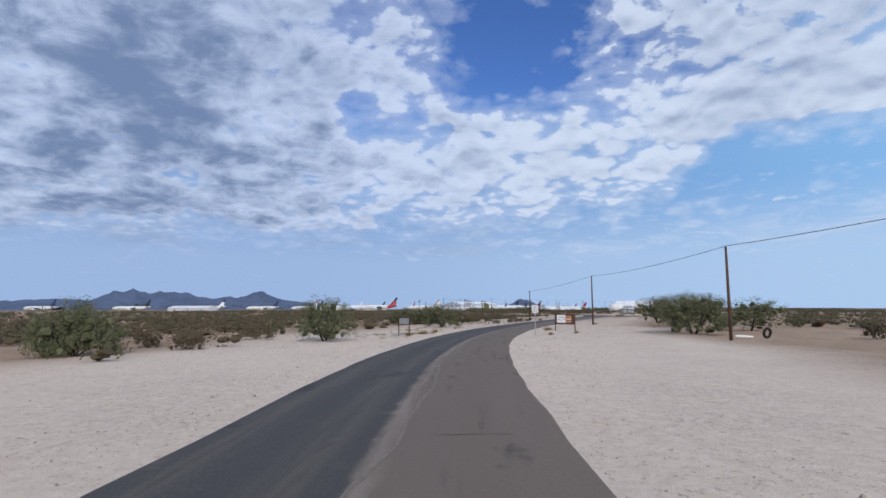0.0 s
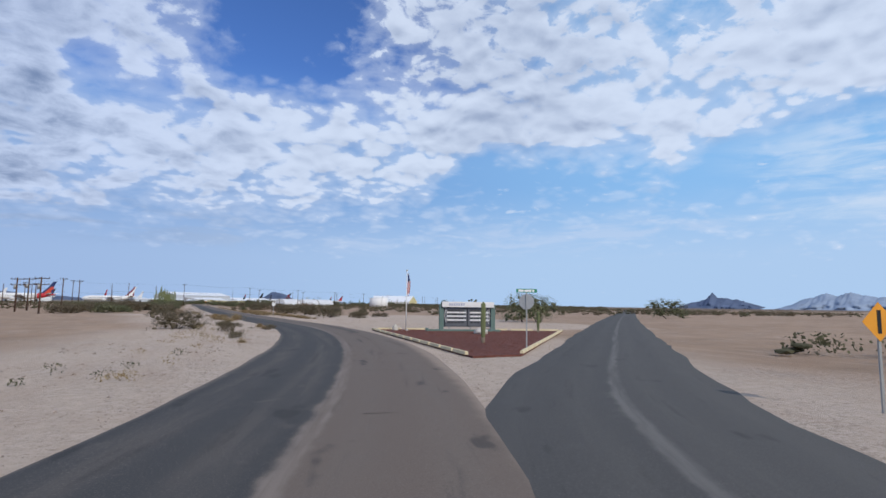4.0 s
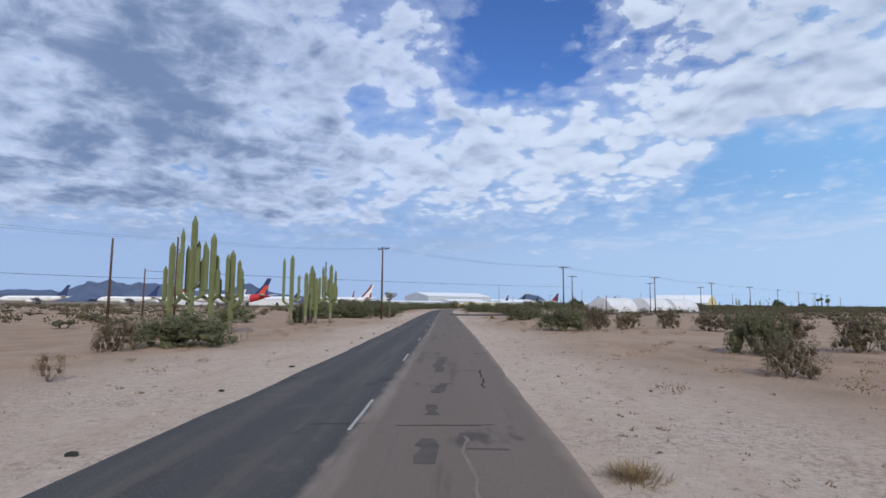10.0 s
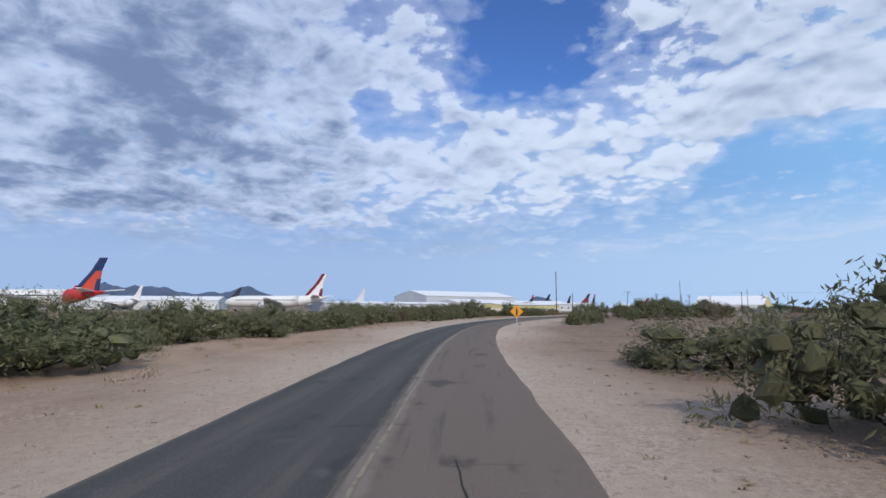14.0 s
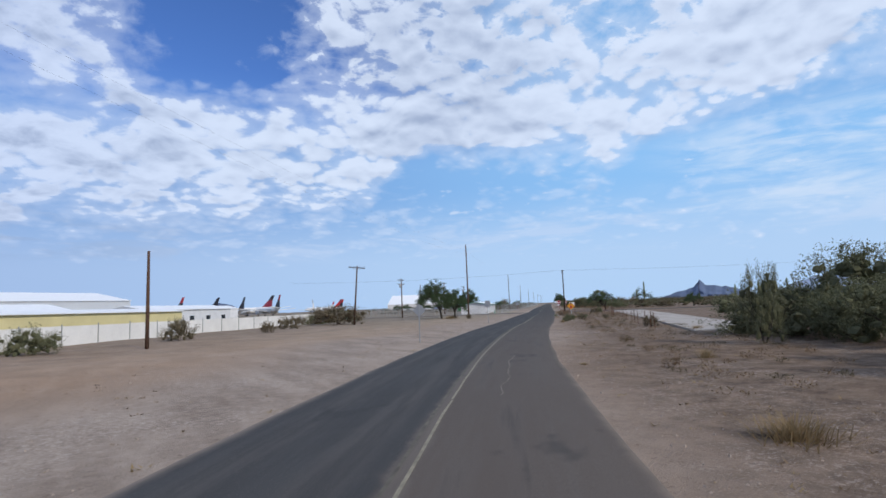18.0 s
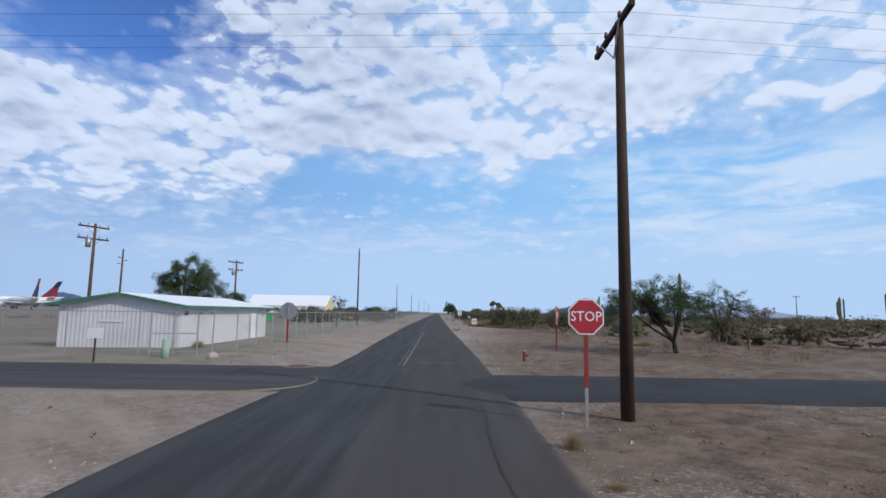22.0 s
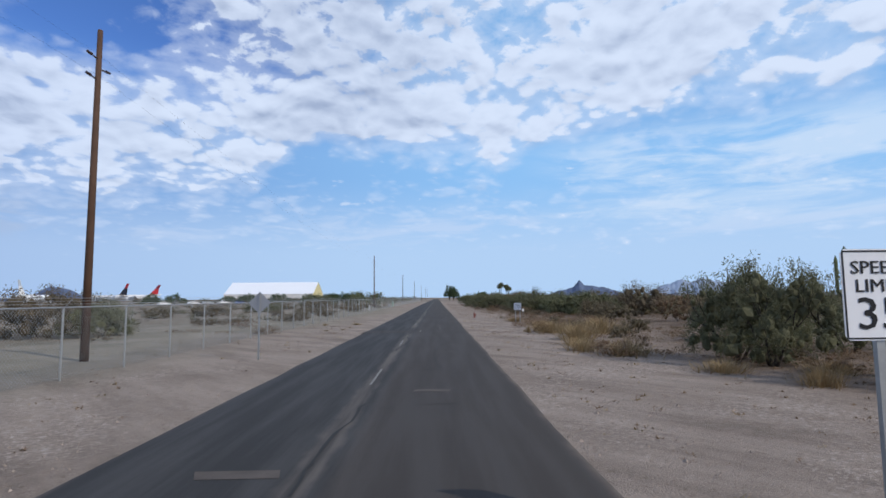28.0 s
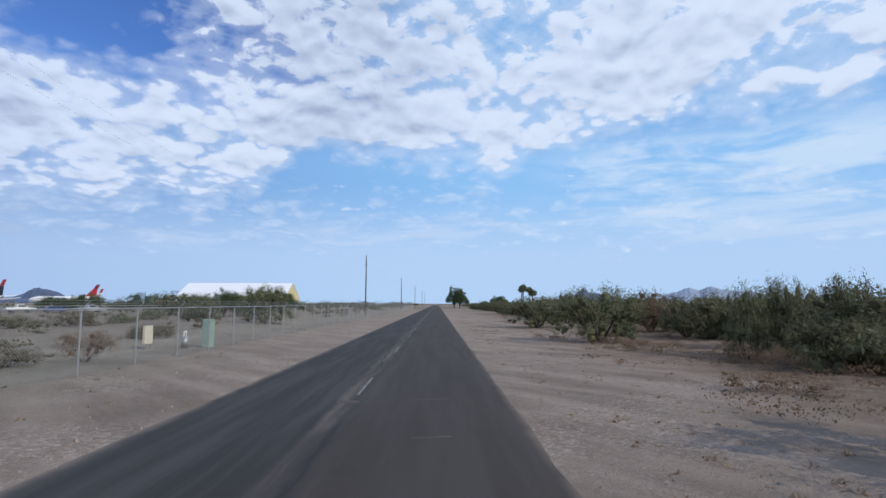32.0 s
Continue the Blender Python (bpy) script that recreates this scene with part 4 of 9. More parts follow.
def bush_meshes(kind, seed, lite=False):
    """Stems and foliage of one bush about one metre across and high; lite ones stand back from the road."""
    rnd, rng = random.Random(seed), np.random.default_rng(seed)
    if kind == "m":
        segs, tips = branching(rnd, 6, 0.8, 2, 0.30, 0.011)
        pts = np.array([t[0] for t in tips if t[1] >= 1])
        fol = (pts, np.full(len(pts), 0.115), 0.0150, 5000, M_MESQUITE, 0.8)
    elif kind == "M":
        segs, tips = branching(rnd, 4, 0.66, 3, 0.27, 0.017, lift=0.75)
        pts = np.array([t[0] for t in tips if t[1] >= 2])
        fol = (pts, np.full(len(pts), 0.085), 0.0122, 6000, M_MESQUITE, 0.85)
    elif kind == "c":
        segs, tips = branching(rnd, 9, 0.62, 2, 0.30, 0.009, lift=0.75)
        pts = np.array([t[0] for t in tips if t[1] >= 1])
        fol = (pts, np.full(len(pts), 0.105), 0.0130, 3600, M_CREOSOTE, 0.9)
    elif kind == "b":
        segs, tips = branching(rnd, 12, 0.7, 2, 0.33, 0.007, lift=0.7, wiggle=0.35)
        pts = np.array([t[0] for t in tips if t[1] >= 1])
        fol = (pts, np.full(len(pts), 0.08), 0.0125, 2100, M_DRY, 0.9)
    elif kind == "w":
        segs, tips = branching(rnd, 8, 0.9, 1, 0.34, 0.008, lift=0.3)
        pts = np.array([t[0] for t in tips])
        fol = (pts, np.full(len(pts), 0.14), 0.045, 700, M_WEED, 0.6)
    else:
        segs, pts = [], None
        verts, faces = [], []
        for _ in range(420):
            a, lean = rnd.uniform(0, 6.283), rnd.uniform(0.05, 0.75)
            r = abs(rnd.gauss(0, 0.22))
            h = rnd.uniform(0.35, 1.0) * (1 - 0.5 * min(1, r))
            p = Vector((r * math.cos(a), r * math.sin(a), 0))
            b2 = a + rnd.uniform(-0.8, 0.8)
            tip = p + Vector((math.cos(b2) * lean * 0.5, math.sin(b2) * lean * 0.5, h))
            side = Vector((-math.sin(b2), math.cos(b2), 0)) * 0.0065
            mid = (p + tip) / 2 + Vector((0, 0, 0.1 * h))
            n = len(verts)
            verts += [p - side, p + side, mid + side * 0.8, tip, mid - side * 0.8]
            faces += [(n, n + 1, n + 2, n + 4), (n + 4, n + 2, n + 3)]
        me = bpy.data.meshes.new("grass_clump")
        me.from_pydata(verts, [], faces)
        me.materials.append(M_GRASS)
        return None, me
    z = pts[:, 2].max() + 0.06
    w = 2 * np.percentile(np.hypot(pts[:, 0], pts[:, 1]), 92) + 0.1
    fit = np.array([1 / w, 1 / w, 1 / z])
    segs = [(Vector(np.array(a) * fit), Vector(np.array(b) * fit), r0, r1) for a, b, r0, r1 in segs]
    pts, rad, size, count, mat, flat = fol
    pts = pts * fit
    if kind in "mMcb":
        # clumps through an uneven dome that reaches the ground, thinner at the rim
        n = {"m": 170, "M": 190, "c": 130, "b": 60}[kind]
        a, q = rng.uniform(0, 6.283, n), np.sqrt(rng.random(n)) * 0.98
        lobes = 0.45 + 0.07 * np.sin(a * 3 + seed) + 0.05 * np.sin(a * 5 + 2 * seed) + 0.03 * np.sin(a * 9 + 5 * seed)
        crown = np.sqrt(np.maximum(0, 1 - q ** 2.4)) * (0.82 + 0.14 * np.sin(a * 2 + q * 5 + seed) + 0.10 * np.sin(a * 7 - q * 9 + seed))
        low = np.stack([np.cos(a) * q * lobes, np.sin(a) * q * lobes, 0.05 + (crown - 0.03) * rng.random(n) ** (0.65 if kind != "M" else 0.5)], 1)
        pts = np.concatenate([pts[rng.random(len(pts)) < 0.4], low])
        rad = np.full(len(pts), {"m": 0.085, "M": 0.072, "c": 0.075, "b": 0.07}[kind] * w)
    dead = M_BARK_GREY if kind == "b" else M_BARK
    if lite:
        segs = segs[:30]
        return limbs_mesh("branching", segs, dead, 4), leaves_mesh("foliage", pts, rad / w, size * 0.9, 4200, rng, mat, TALL_FORM[kind], 1.35, 80, TALL_FORM[kind])
    return limbs_mesh("branching", segs, dead), leaves_mesh("foliage", pts, rad / w, size * 0.85, int(count * 1.35), rng, mat, TALL_FORM.get(kind, 1.0), 1.4, {"m": 100, "M": 100, "c": 55, "b": 14}.get(kind, 0), TALL_FORM.get(kind, 1.0))


BUSH_KINDS = {k: [bush_meshes(k, 11 * i + ord(k)) for i in range(n)] for k, n in (("m", 5), ("M", 4), ("c", 4), ("b", 3), ("w", 2), ("g", 4))}
LITE_KINDS = {k: [bush_meshes(k, 13 * i + ord(k), True) for i in range(4)] for k in "mMcb"}
BUSH_WORDS = {
    "m": ("mesquite_bush", "grey-green mesquite bush spreading over bare sand", "bush", "mesquite bushes"),
    "M": ("mesquite_tree", "small airy mesquite tree with a dark forked trunk", "tree", "mesquite trees"),
    "c": ("creosote_bush", "olive-brown creosote bush on pale sand", "bush", "creosote bushes"),
    "b": ("dry_brush", "dry brown leafless brush on the sand", "bush", "dry brush"),
    "w": ("green_weed", "low green weed at the road's edge", "weed", "weeds"),
    "g": ("grass_tuft", "tuft of dry yellow grass beside the road", "grass", "grass tufts"),
}
bush_rng = random.Random(5)


def bush(kind, x, y, width, height):
    if kind == "m" and height > 2.6:
        kind = "M"
    name, label, category, group = BUSH_WORDS[kind]
    if kind == "m" and width > 4.5:
        label = "wide grey-green mesquite thicket spreading over bare sand"
    elif kind == "c" and width < 1.3:
        label = "small olive-brown creosote shrub on pale sand"
    ob = thing(name, pose(x, y, height_at(x, y) - 0.02, 0, 0, bush_rng.uniform(0, 360)), label, category, group)
    ob.scale = (width, width, height * 1.06)
    back = kind in LITE_KINDS and np.min(np.hypot(LINE_XY[:, 0] - x, LINE_XY[:, 1] - y)) > 18.5
    stems, leaves = bush_rng.choice((LITE_KINDS if back else BUSH_KINDS)[kind])
    for nm, me in (("branching", stems), ("grass_clump" if kind == "g" else "foliage", leaves)):
        if me:
            new(nm, me).parent = ob
    return ob


# kind, x, y, width, height, stretch by stretch along the road
BUSHES = [
    [("m", 29.8, 51.8, 7.0, 3.2), ("m", 21.7, 46.2, 6.7, 3.6), ("c", 1.9, 80.8, 5.0, 2.3), ("m", -7.7, 36.7, 4.5, 3.1), ("m", -17.0, 25.7, 4.2, 2.5), ("c", -30.1, 39.6, 2.5, 1.6), ("c", 30.3, 37.1, 2.3, 1.5), ("c", -13.4, 29.2, 2.1, 1.0), ("c", -17.0, 32.0, 2.0, 1.2), ("m", 31.6, 78.0, 5.9, 3.9), ("m", 29.0, 64.5, 5.6, 4.2), ("m", 0.3, 63.6, 4.9, 2.7), ("m", 24.8, 56.1, 2.0, 2.7), ("g", -1.4, 46.7, 1.4, 0.3), ("g", 10.8, 54.1, 1.1, 0.4), ("g", -2.5, 44.9, 0.9, 0.3), ("g", 9.1, 44.4, 0.6, 0.3), ("g", 12.0, 47.6, 0.6, 0.3), ("g", -2.2, 46.2, 0.6, 0.2), ("g", -0.5, 48.4, 0.6, 0.3), ("g", -2.4, 43.6, 0.6, 0.3), ("g", -0.3, 50.5, 0.5, 0.3)],
    [("m", -1.6, 74.2, 5.9, 2.3), ("m", -5.2, 75.5, 4.6, 2.2), ("m", 46.9, 95.9, 7.6, 4.6), ("m", 44.6, 107.7, 7.4, 2.7), ("c", 50.0, 105.8, 5.4, 2.0), ("c", 4.6, 86.1, 2.3, 1.4), ("c", 6.3, 91.5, 1.8, 1.1), ("c", 8.3, 90.8, 1.8, 1.2), ("c", 10.9, 82.6, 1.3, 1.1), ("g", 21.8, 75.5, 1.2, 0.2), ("c", 8.3, 78.0, 1.2, 0.6), ("c", 12.1, 85.2, 1.0, 0.7), ("c", 14.8, 91.4, 1.0, 0.5), ("c", 13.4, 88.9, 1.0, 0.7), ("c", 16.4, 98.2, 1.0, 0.6), ("c", 18.5, 99.0, 0.8, 0.4), ("g", 9.2, 77.2, 0.3, 0.2), ("c", 11.5, 109.5, 2.4, 1.2), ("c", 15.3, 110.4, 1.7, 0.7), ("c", 15.0, 99.7, 0.8, 0.5)],
    [("c", 58.8, 227.4, 2.7, 1.9), ("c", 58.5, 212.0, 4.1, 1.7), ("c", 61.2, 206.4, 2.4, 1.1), ("c", 62.8, 213.8, 2.1, 1.0), ("c", 55.7, 234.1, 3.9, 1.7), ("c", 68.4, 228.0, 2.6, 1.3), ("m", 123.8, 208.2, 9.0, 4.0), ("m", 82.3, 193.1, 6.3, 4.0), ("c", 38.4, 179.3, 4.5, 1.5), ("c", 42.8, 182.5, 1.6, 0.4), ("c", 41.6, 173.7, 1.3, 0.8), ("c", 45.0, 176.6, 1.1, 0.5), ("c", 41.6, 166.6, 1.0, 0.5), ("g", 41.6, 162.7, 0.6, 0.2), ("m", 78.4, 190.9, 6.5, 3.9), ("c", 74.2, 199.3, 2.8, 1.1), ("c", 42.5, 187.2, 0.9, 0.4), ("c", 41.7, 183.6, 0.9, 0.5), ("c", 42.1, 185.9, 0.8, 0.3), ("g", 44.9, 181.9, 0.8, 0.4), ("g", 44.7, 178.1, 0.7, 0.3), ("g", 44.6, 180.7, 0.5, 0.3)],
    [("c", 36.3, 225.7, 4.8, 1.7), ("c", 22.4, 236.2, 3.6, 1.1), ("c", 68.9, 219.2, 3.3, 0.8), ("c", 59.3, 228.6, 3.0, 1.7), ("c", 35.2, 222.0, 2.1, 0.9), ("g", 44.5, 201.1, 2.0, 0.9), ("b", 38.3, 209.7, 1.6, 1.1), ("g", 43.9, 211.5, 1.4, 0.5), ("b", 38.8, 210.9, 1.3, 0.9), ("g", 43.3, 221.5, 1.2, 0.4), ("g", 43.2, 206.0, 1.0, 0.4), ("g", 53.9, 216.8, 1.0, 0.3), ("g", 53.6, 208.3, 1.0, 0.4), ("g", 54.8, 205.6, 0.8, 0.3)],
    [("m", 33.0, 299.4, 7.5, 2.2), ("c", 63.4, 285.1, 6.7, 1.8), ("c", 58.5, 292.5, 6.0, 2.2), ("c", 58.2, 244.9, 5.0, 1.7), ("m", 32.7, 270.7, 4.8, 1.8), ("c", 24.2, 249.8, 3.5, 2.0), ("c", 34.8, 249.0, 3.3, 1.5), ("c", 36.1, 240.6, 3.0, 1.7), ("c", 61.0, 240.1, 2.4, 1.0), ("g", 40.7, 237.0, 0.4, 0.2)],
    [("c", 67.8, 283.7, 5.2, 1.6), ("c", 60.2, 316.0, 4.6, 2.0), ("c", 66.1, 294.1, 3.9, 1.5), ("m", 35.4, 290.3, 3.6, 1.8), ("m", 36.9, 298.5, 3.4, 1.7), ("c", 55.9, 281.6, 3.3, 1.1), ("c", 60.2, 276.0, 2.4, 0.5), ("c", 31.0, 284.9, 2.1, 1.0), ("c", 35.7, 272.2, 1.7, 1.6), ("c", 50.2, 276.7, 1.3, 1.1), ("b", 57.0, 278.4, 1.1, 0.5), ("b", 52.1, 260.9, 0.7, 0.4), ("g", 42.2, 271.0, 0.6, 0.2), ("b", 53.1, 262.1, 0.4, 0.3), ("m", 53.1, 282.8, 2.3, 1.0)],
    [("c", 35.4, 338.9, 5.0, 2.2), ("c", 35.4, 312.0, 3.2, 1.9), ("m", 60.0, 311.9, 3.2, 2.3), ("m", 34.1, 321.1, 3.1, 2.2), ("c", 29.2, 317.0, 2.1, 1.5), ("b", 52.7, 301.5, 1.0, 0.6), ("b", 53.3, 304.2, 0.9, 0.6), ("c", 35.9, 305.5, 0.9, 0.4), ("b", 63.1, 312.0, 0.8, 0.8), ("g", 54.2, 318.2, 0.8, 0.2), ("g", 52.2, 317.1, 0.5, 0.2), ("g", 51.9, 304.6, 0.3, 0.3), ("m", 36.3, 336.4, 2.7, 1.7), ("c", 60.9, 336.2, 2.4, 1.6), ("c", 58.6, 347.8, 1.9, 1.3), ("b", 38.4, 327.1, 1.2, 1.2), ("b", 53.9, 321.0, 0.9, 0.3), ("g", 52.7, 324.6, 0.6, 0.1), ("b", 52.3, 319.9, 0.6, 0.2), ("g", 53.7, 324.6, 0.4, 0.3)],
    [("m", 34.8, 357.6, 5.6, 1.8), ("m", 61.8, 355.2, 2.8, 2.2), ("c", 64.9, 382.0, 2.7, 1.6), ("c", 61.4, 379.1, 2.5, 2.1), ("c", 68.9, 382.6, 2.2, 1.9), ("c", 33.3, 354.2, 2.0, 1.5), ("b", 37.3, 344.9, 0.9, 0.8), ("m", 33.5, 412.4, 7.3, 2.8), ("m", 25.6, 387.2, 4.9, 1.9), ("m", 57.5, 375.7, 4.1, 2.3), ("b", 59.3, 374.6, 1.3, 1.1), ("b", 62.8, 377.1, 1.2, 0.8), ("m", 30.5, 404.8, 6.1, 2.3), ("m", 34.6, 408.5, 5.4, 2.5), ("m", 61.0, 389.0, 4.3, 1.8), ("m", 57.6, 402.5, 3.9, 1.9), ("m", 32.3, 388.5, 2.7, 2.0)],
    [("m", 38.4, 414.9, 4.3, 2.4), ("m", 61.7, 416.4, 3.4, 1.6), ("g", 54.6, 411.3, 0.8, 0.8), ("g", 41.3, 400.8, 0.6, 0.1), ("m", 67.1, 496.6, 9.0, 2.4), ("m", 57.7, 496.5, 8.5, 1.9), ("m", 69.0, 462.2, 5.3, 3.0), ("m", 35.8, 454.2, 5.0, 2.3), ("m", 36.7, 433.8, 3.8, 2.0), ("m", 36.4, 425.4, 3.7, 3.0), ("m", 34.9, 422.8, 3.2, 1.9)],
    [("m", 61.9, 472.2, 6.4, 1.9), ("m", 33.2, 460.6, 5.9, 1.9), ("m", 56.0, 479.3, 5.5, 2.1), ("m", 34.7, 440.5, 3.8, 1.8), ("m", 33.8, 447.2, 3.3, 1.8), ("m", 33.3, 438.7, 2.3, 1.7), ("b", 52.3, 447.8, 1.3, 0.6), ("m", 33.7, 495.0, 7.7, 2.2), ("m", 34.5, 474.1, 5.7, 2.2), ("m", 55.3, 485.9, 5.5, 2.6), ("m", 34.7, 465.0, 4.3, 2.0), ("m", 62.6, 468.1, 4.0, 2.0), ("m", 58.2, 474.2, 3.7, 2.8), ("m", 66.1, 468.1, 3.5, 1.9), ("m", 31.2, 462.7, 1.9, 3.0), ("g", 51.6, 451.3, 0.6, 0.1), ("g", 52.2, 450.4, 0.4, 0.2)],
    [("m", 32.5, 479.7, 4.2, 1.5), ("m", 59.3, 481.5, 3.8, 1.6), ("m", 62.8, 481.7, 3.4, 1.8), ("m", 51.1, 588.1, 6.1, 3.8), ("m", 44.8, 558.9, 4.8, 2.3), ("m", 70.6, 569.6, 4.3, 3.2), ("m", 68.5, 559.5, 3.6, 1.6), ("m", 47.1, 565.8, 3.4, 2.3), ("m", 40.8, 562.1, 3.3, 1.8), ("m", 63.2, 544.6, 3.3, 2.0), ("m", 67.7, 553.2, 3.1, 1.5), ("c", 40.8, 553.4, 2.4, 1.8), ("c", 36.1, 550.1, 2.1, 1.8), ("c", 39.1, 550.5, 1.7, 1.8)],
    [("m", 68.1, 617.9, 9.0, 2.2), ("m", 51.2, 579.3, 6.5, 3.2), ("m", 75.0, 577.6, 4.2, 3.3), ("g", 58.8, 605.4, 3.6, 0.9), ("m", 46.2, 572.0, 3.6, 2.2), ("m", 48.6, 576.7, 3.5, 2.3), ("m", 68.0, 563.8, 3.5, 1.7), ("m", 45.7, 561.9, 2.5, 2.1), ("m", 79.0, 571.0, 2.3, 2.3), ("m", 47.1, 595.9, 4.4, 2.0)],
    [("m", 113.7, 701.5, 3.0, 1.7), ("m", 118.4, 707.0, 2.6, 1.9), ("m", 124.4, 715.0, 3.8, 2.2), ("m", 129.8, 723.3, 2.4, 1.5), ("m", 116.0, 704.0, 2.4, 1.5), ("b", 78.8, 632.3, 6.3, 1.2), ("m", 105.0, 618.1, 5.2, 4.0), ("m", 66.2, 614.1, 5.1, 2.2), ("m", 71.1, 623.6, 4.9, 2.2), ("m", 63.1, 608.9, 4.7, 2.3), ("m", 60.6, 603.1, 3.9, 3.5), ("m", 84.5, 596.5, 3.8, 3.5), ("g", 81.3, 600.0, 1.9, 1.1), ("m", 83.4, 593.9, 1.6, 3.1), ("g", 82.8, 603.4, 1.3, 0.6)],
    [("m", 117.9, 629.3, 6.9, 4.5), ("b", 81.5, 634.7, 3.8, 1.2), ("m", 82.0, 660.6, 3.6, 1.9), ("c", 121.1, 624.8, 3.4, 2.2), ("b", 77.0, 624.5, 3.2, 1.3), ("b", 74.5, 620.4, 3.1, 1.3), ("b", 72.6, 619.1, 2.7, 1.6), ("g", 98.5, 616.7, 2.5, 0.5), ("g", 90.8, 614.1, 1.7, 0.7), ("g", 88.2, 610.7, 1.6, 0.4), ("g", 95.2, 621.0, 1.4, 0.4), ("g", 94.0, 611.0, 1.3, 0.4)],
    [("c", 115.5, 694.2, 9.0, 2.8), ("c", 91.4, 669.4, 3.2, 1.9), ("c", 105.7, 686.3, 3.2, 1.7), ("c", 100.9, 677.3, 1.8, 1.3), ("m", 110.6, 629.6, 1.8, 3.5), ("c", 121.9, 644.2, 1.3, 1.0), ("g", 119.3, 638.6, 1.0, 0.4), ("g", 104.5, 628.4, 0.7, 0.4), ("b", 101.3, 627.5, 0.7, 0.4), ("g", 100.2, 630.1, 0.4, 0.1), ("c", 126.2, 722.5, 5.7, 3.4), ("c", 119.6, 712.8, 4.8, 3.1), ("c", 113.1, 706.0, 2.5, 1.5), ("c", 130.8, 726.5, 2.3, 1.9), ("g", 136.3, 696.5, 2.3, 0.6), ("c", 115.7, 707.3, 2.1, 1.6), ("g", 127.1, 659.2, 0.7, 0.35), ("c", 134.1, 663.3, 1.2, 0.7), ("c", 136.8, 662.0, 0.8, 0.6), ("g", 126.1, 653.3, 0.3, 0.2)],
    [("m", 132.0, 663.3, 1.5, 0.75), ("m", 129.1, 660.8, 1.0, 0.5), ("b", 136.1, 667.5, 1.5, 0.6), ("w", 138.8, 668.0, 1.3, 0.45), ("w", 140.4, 668.8, 0.6, 0.40), ("w", 147.0, 681.7, 0.5, 0.40), ("w", 145.4, 680.1, 0.4, 0.20), ("w", 144.8, 679.0, 0.4, 0.15), ("b", 146.3, 679.1, 2.3, 1.0), ("b", 146.7, 679.6, 2.2, 0.9), ("b", 145.9, 678.5, 2.1, 0.85), ("c", 158.5, 684.2, 1.7, 0.9), ("c", 137.2, 696.6, 1.4, 0.6), ("g", 137.7, 668.3, 1.2, 0.4), ("c", 136.4, 690.8, 1.0, 0.9), ("g", 152.0, 677.8, 0.6, 0.2), ("g", 139.6, 673.5, 0.6, 0.2), ("g", 138.9, 669.2, 0.5, 0.2), ("g", 137.4, 670.9, 0.3, 0.1), ("m", 161.9, 686.3, 1.4, 1.0), ("g", 156.8, 686.5, 0.9, 0.3), ("g", 155.6, 688.6, 0.9, 0.2), ("g", 159.8, 693.2, 0.4, 0.3), ("g", 155.9, 690.5, 0.3, 0.4), ("c", 207.1, 705.8, 3.7, 2.3), ("c", 205.2, 711.2, 2.9, 2.2), ("g", 165.6, 724.0, 0.9, 0.5), ("g", 161.4, 696.8, 0.4, 0.1), ("g", 162.7, 698.3, 0.4, 0.3)],
    [("m", 212.1, 732.3, 4.6, 3.1), ("m", 207.3, 721.2, 4.4, 2.0), ("m", 217.7, 744.2, 3.9, 3.2), ("g", 192.3, 712.0, 1.8, 0.4), ("g", 184.6, 709.4, 1.0, 0.4), ("m", 225.3, 747.8, 4.5, 3.2), ("m", 228.3, 743.9, 4.1, 2.5), ("g", 228.7, 760.1, 3.5, 1.1), ("m", 219.2, 748.6, 3.4, 3.4), ("g", 218.2, 742.5, 3.0, 0.6), ("g", 227.2, 762.2, 2.7, 0.9), ("b", 217.8, 739.5, 1.6, 0.8), ("b", 220.7, 753.8, 1.3, 0.8), ("w", 200.8, 739.9, 0.9, 0.3)],
    [("m", 220.5, 750.0, 3.6, 3.4), ("g", 219.2, 753.4, 2.3, 0.7), ("g", 223.8, 758.5, 2.2, 1.0), ("g", 218.9, 747.0, 1.7, 0.4), ("m", 287.3, 780.0, 7.6, 2.5), ("m", 266.1, 795.4, 5.4, 2.4), ("m", 258.7, 783.8, 4.1, 2.5), ("c", 254.9, 775.5, 2.2, 1.7), ("b", 231.2, 766.5, 1.9, 0.6), ("b", 232.6, 765.1, 1.5, 0.6), ("b", 230.3, 767.4, 1.2, 0.5), ("g", 225.3, 780.0, 0.8, 0.2), ("g", 220.8, 774.9, 0.5, 0.1), ("g", 223.1, 781.1, 0.5, 0.2), ("g", 226.5, 763.6, 0.4, 0.5), ("g", 219.4, 774.8, 0.4, 0.1), ("g", 222.5, 776.7, 0.4, 0.1), ("g", 226.9, 764.2, 0.2, 0.2)],
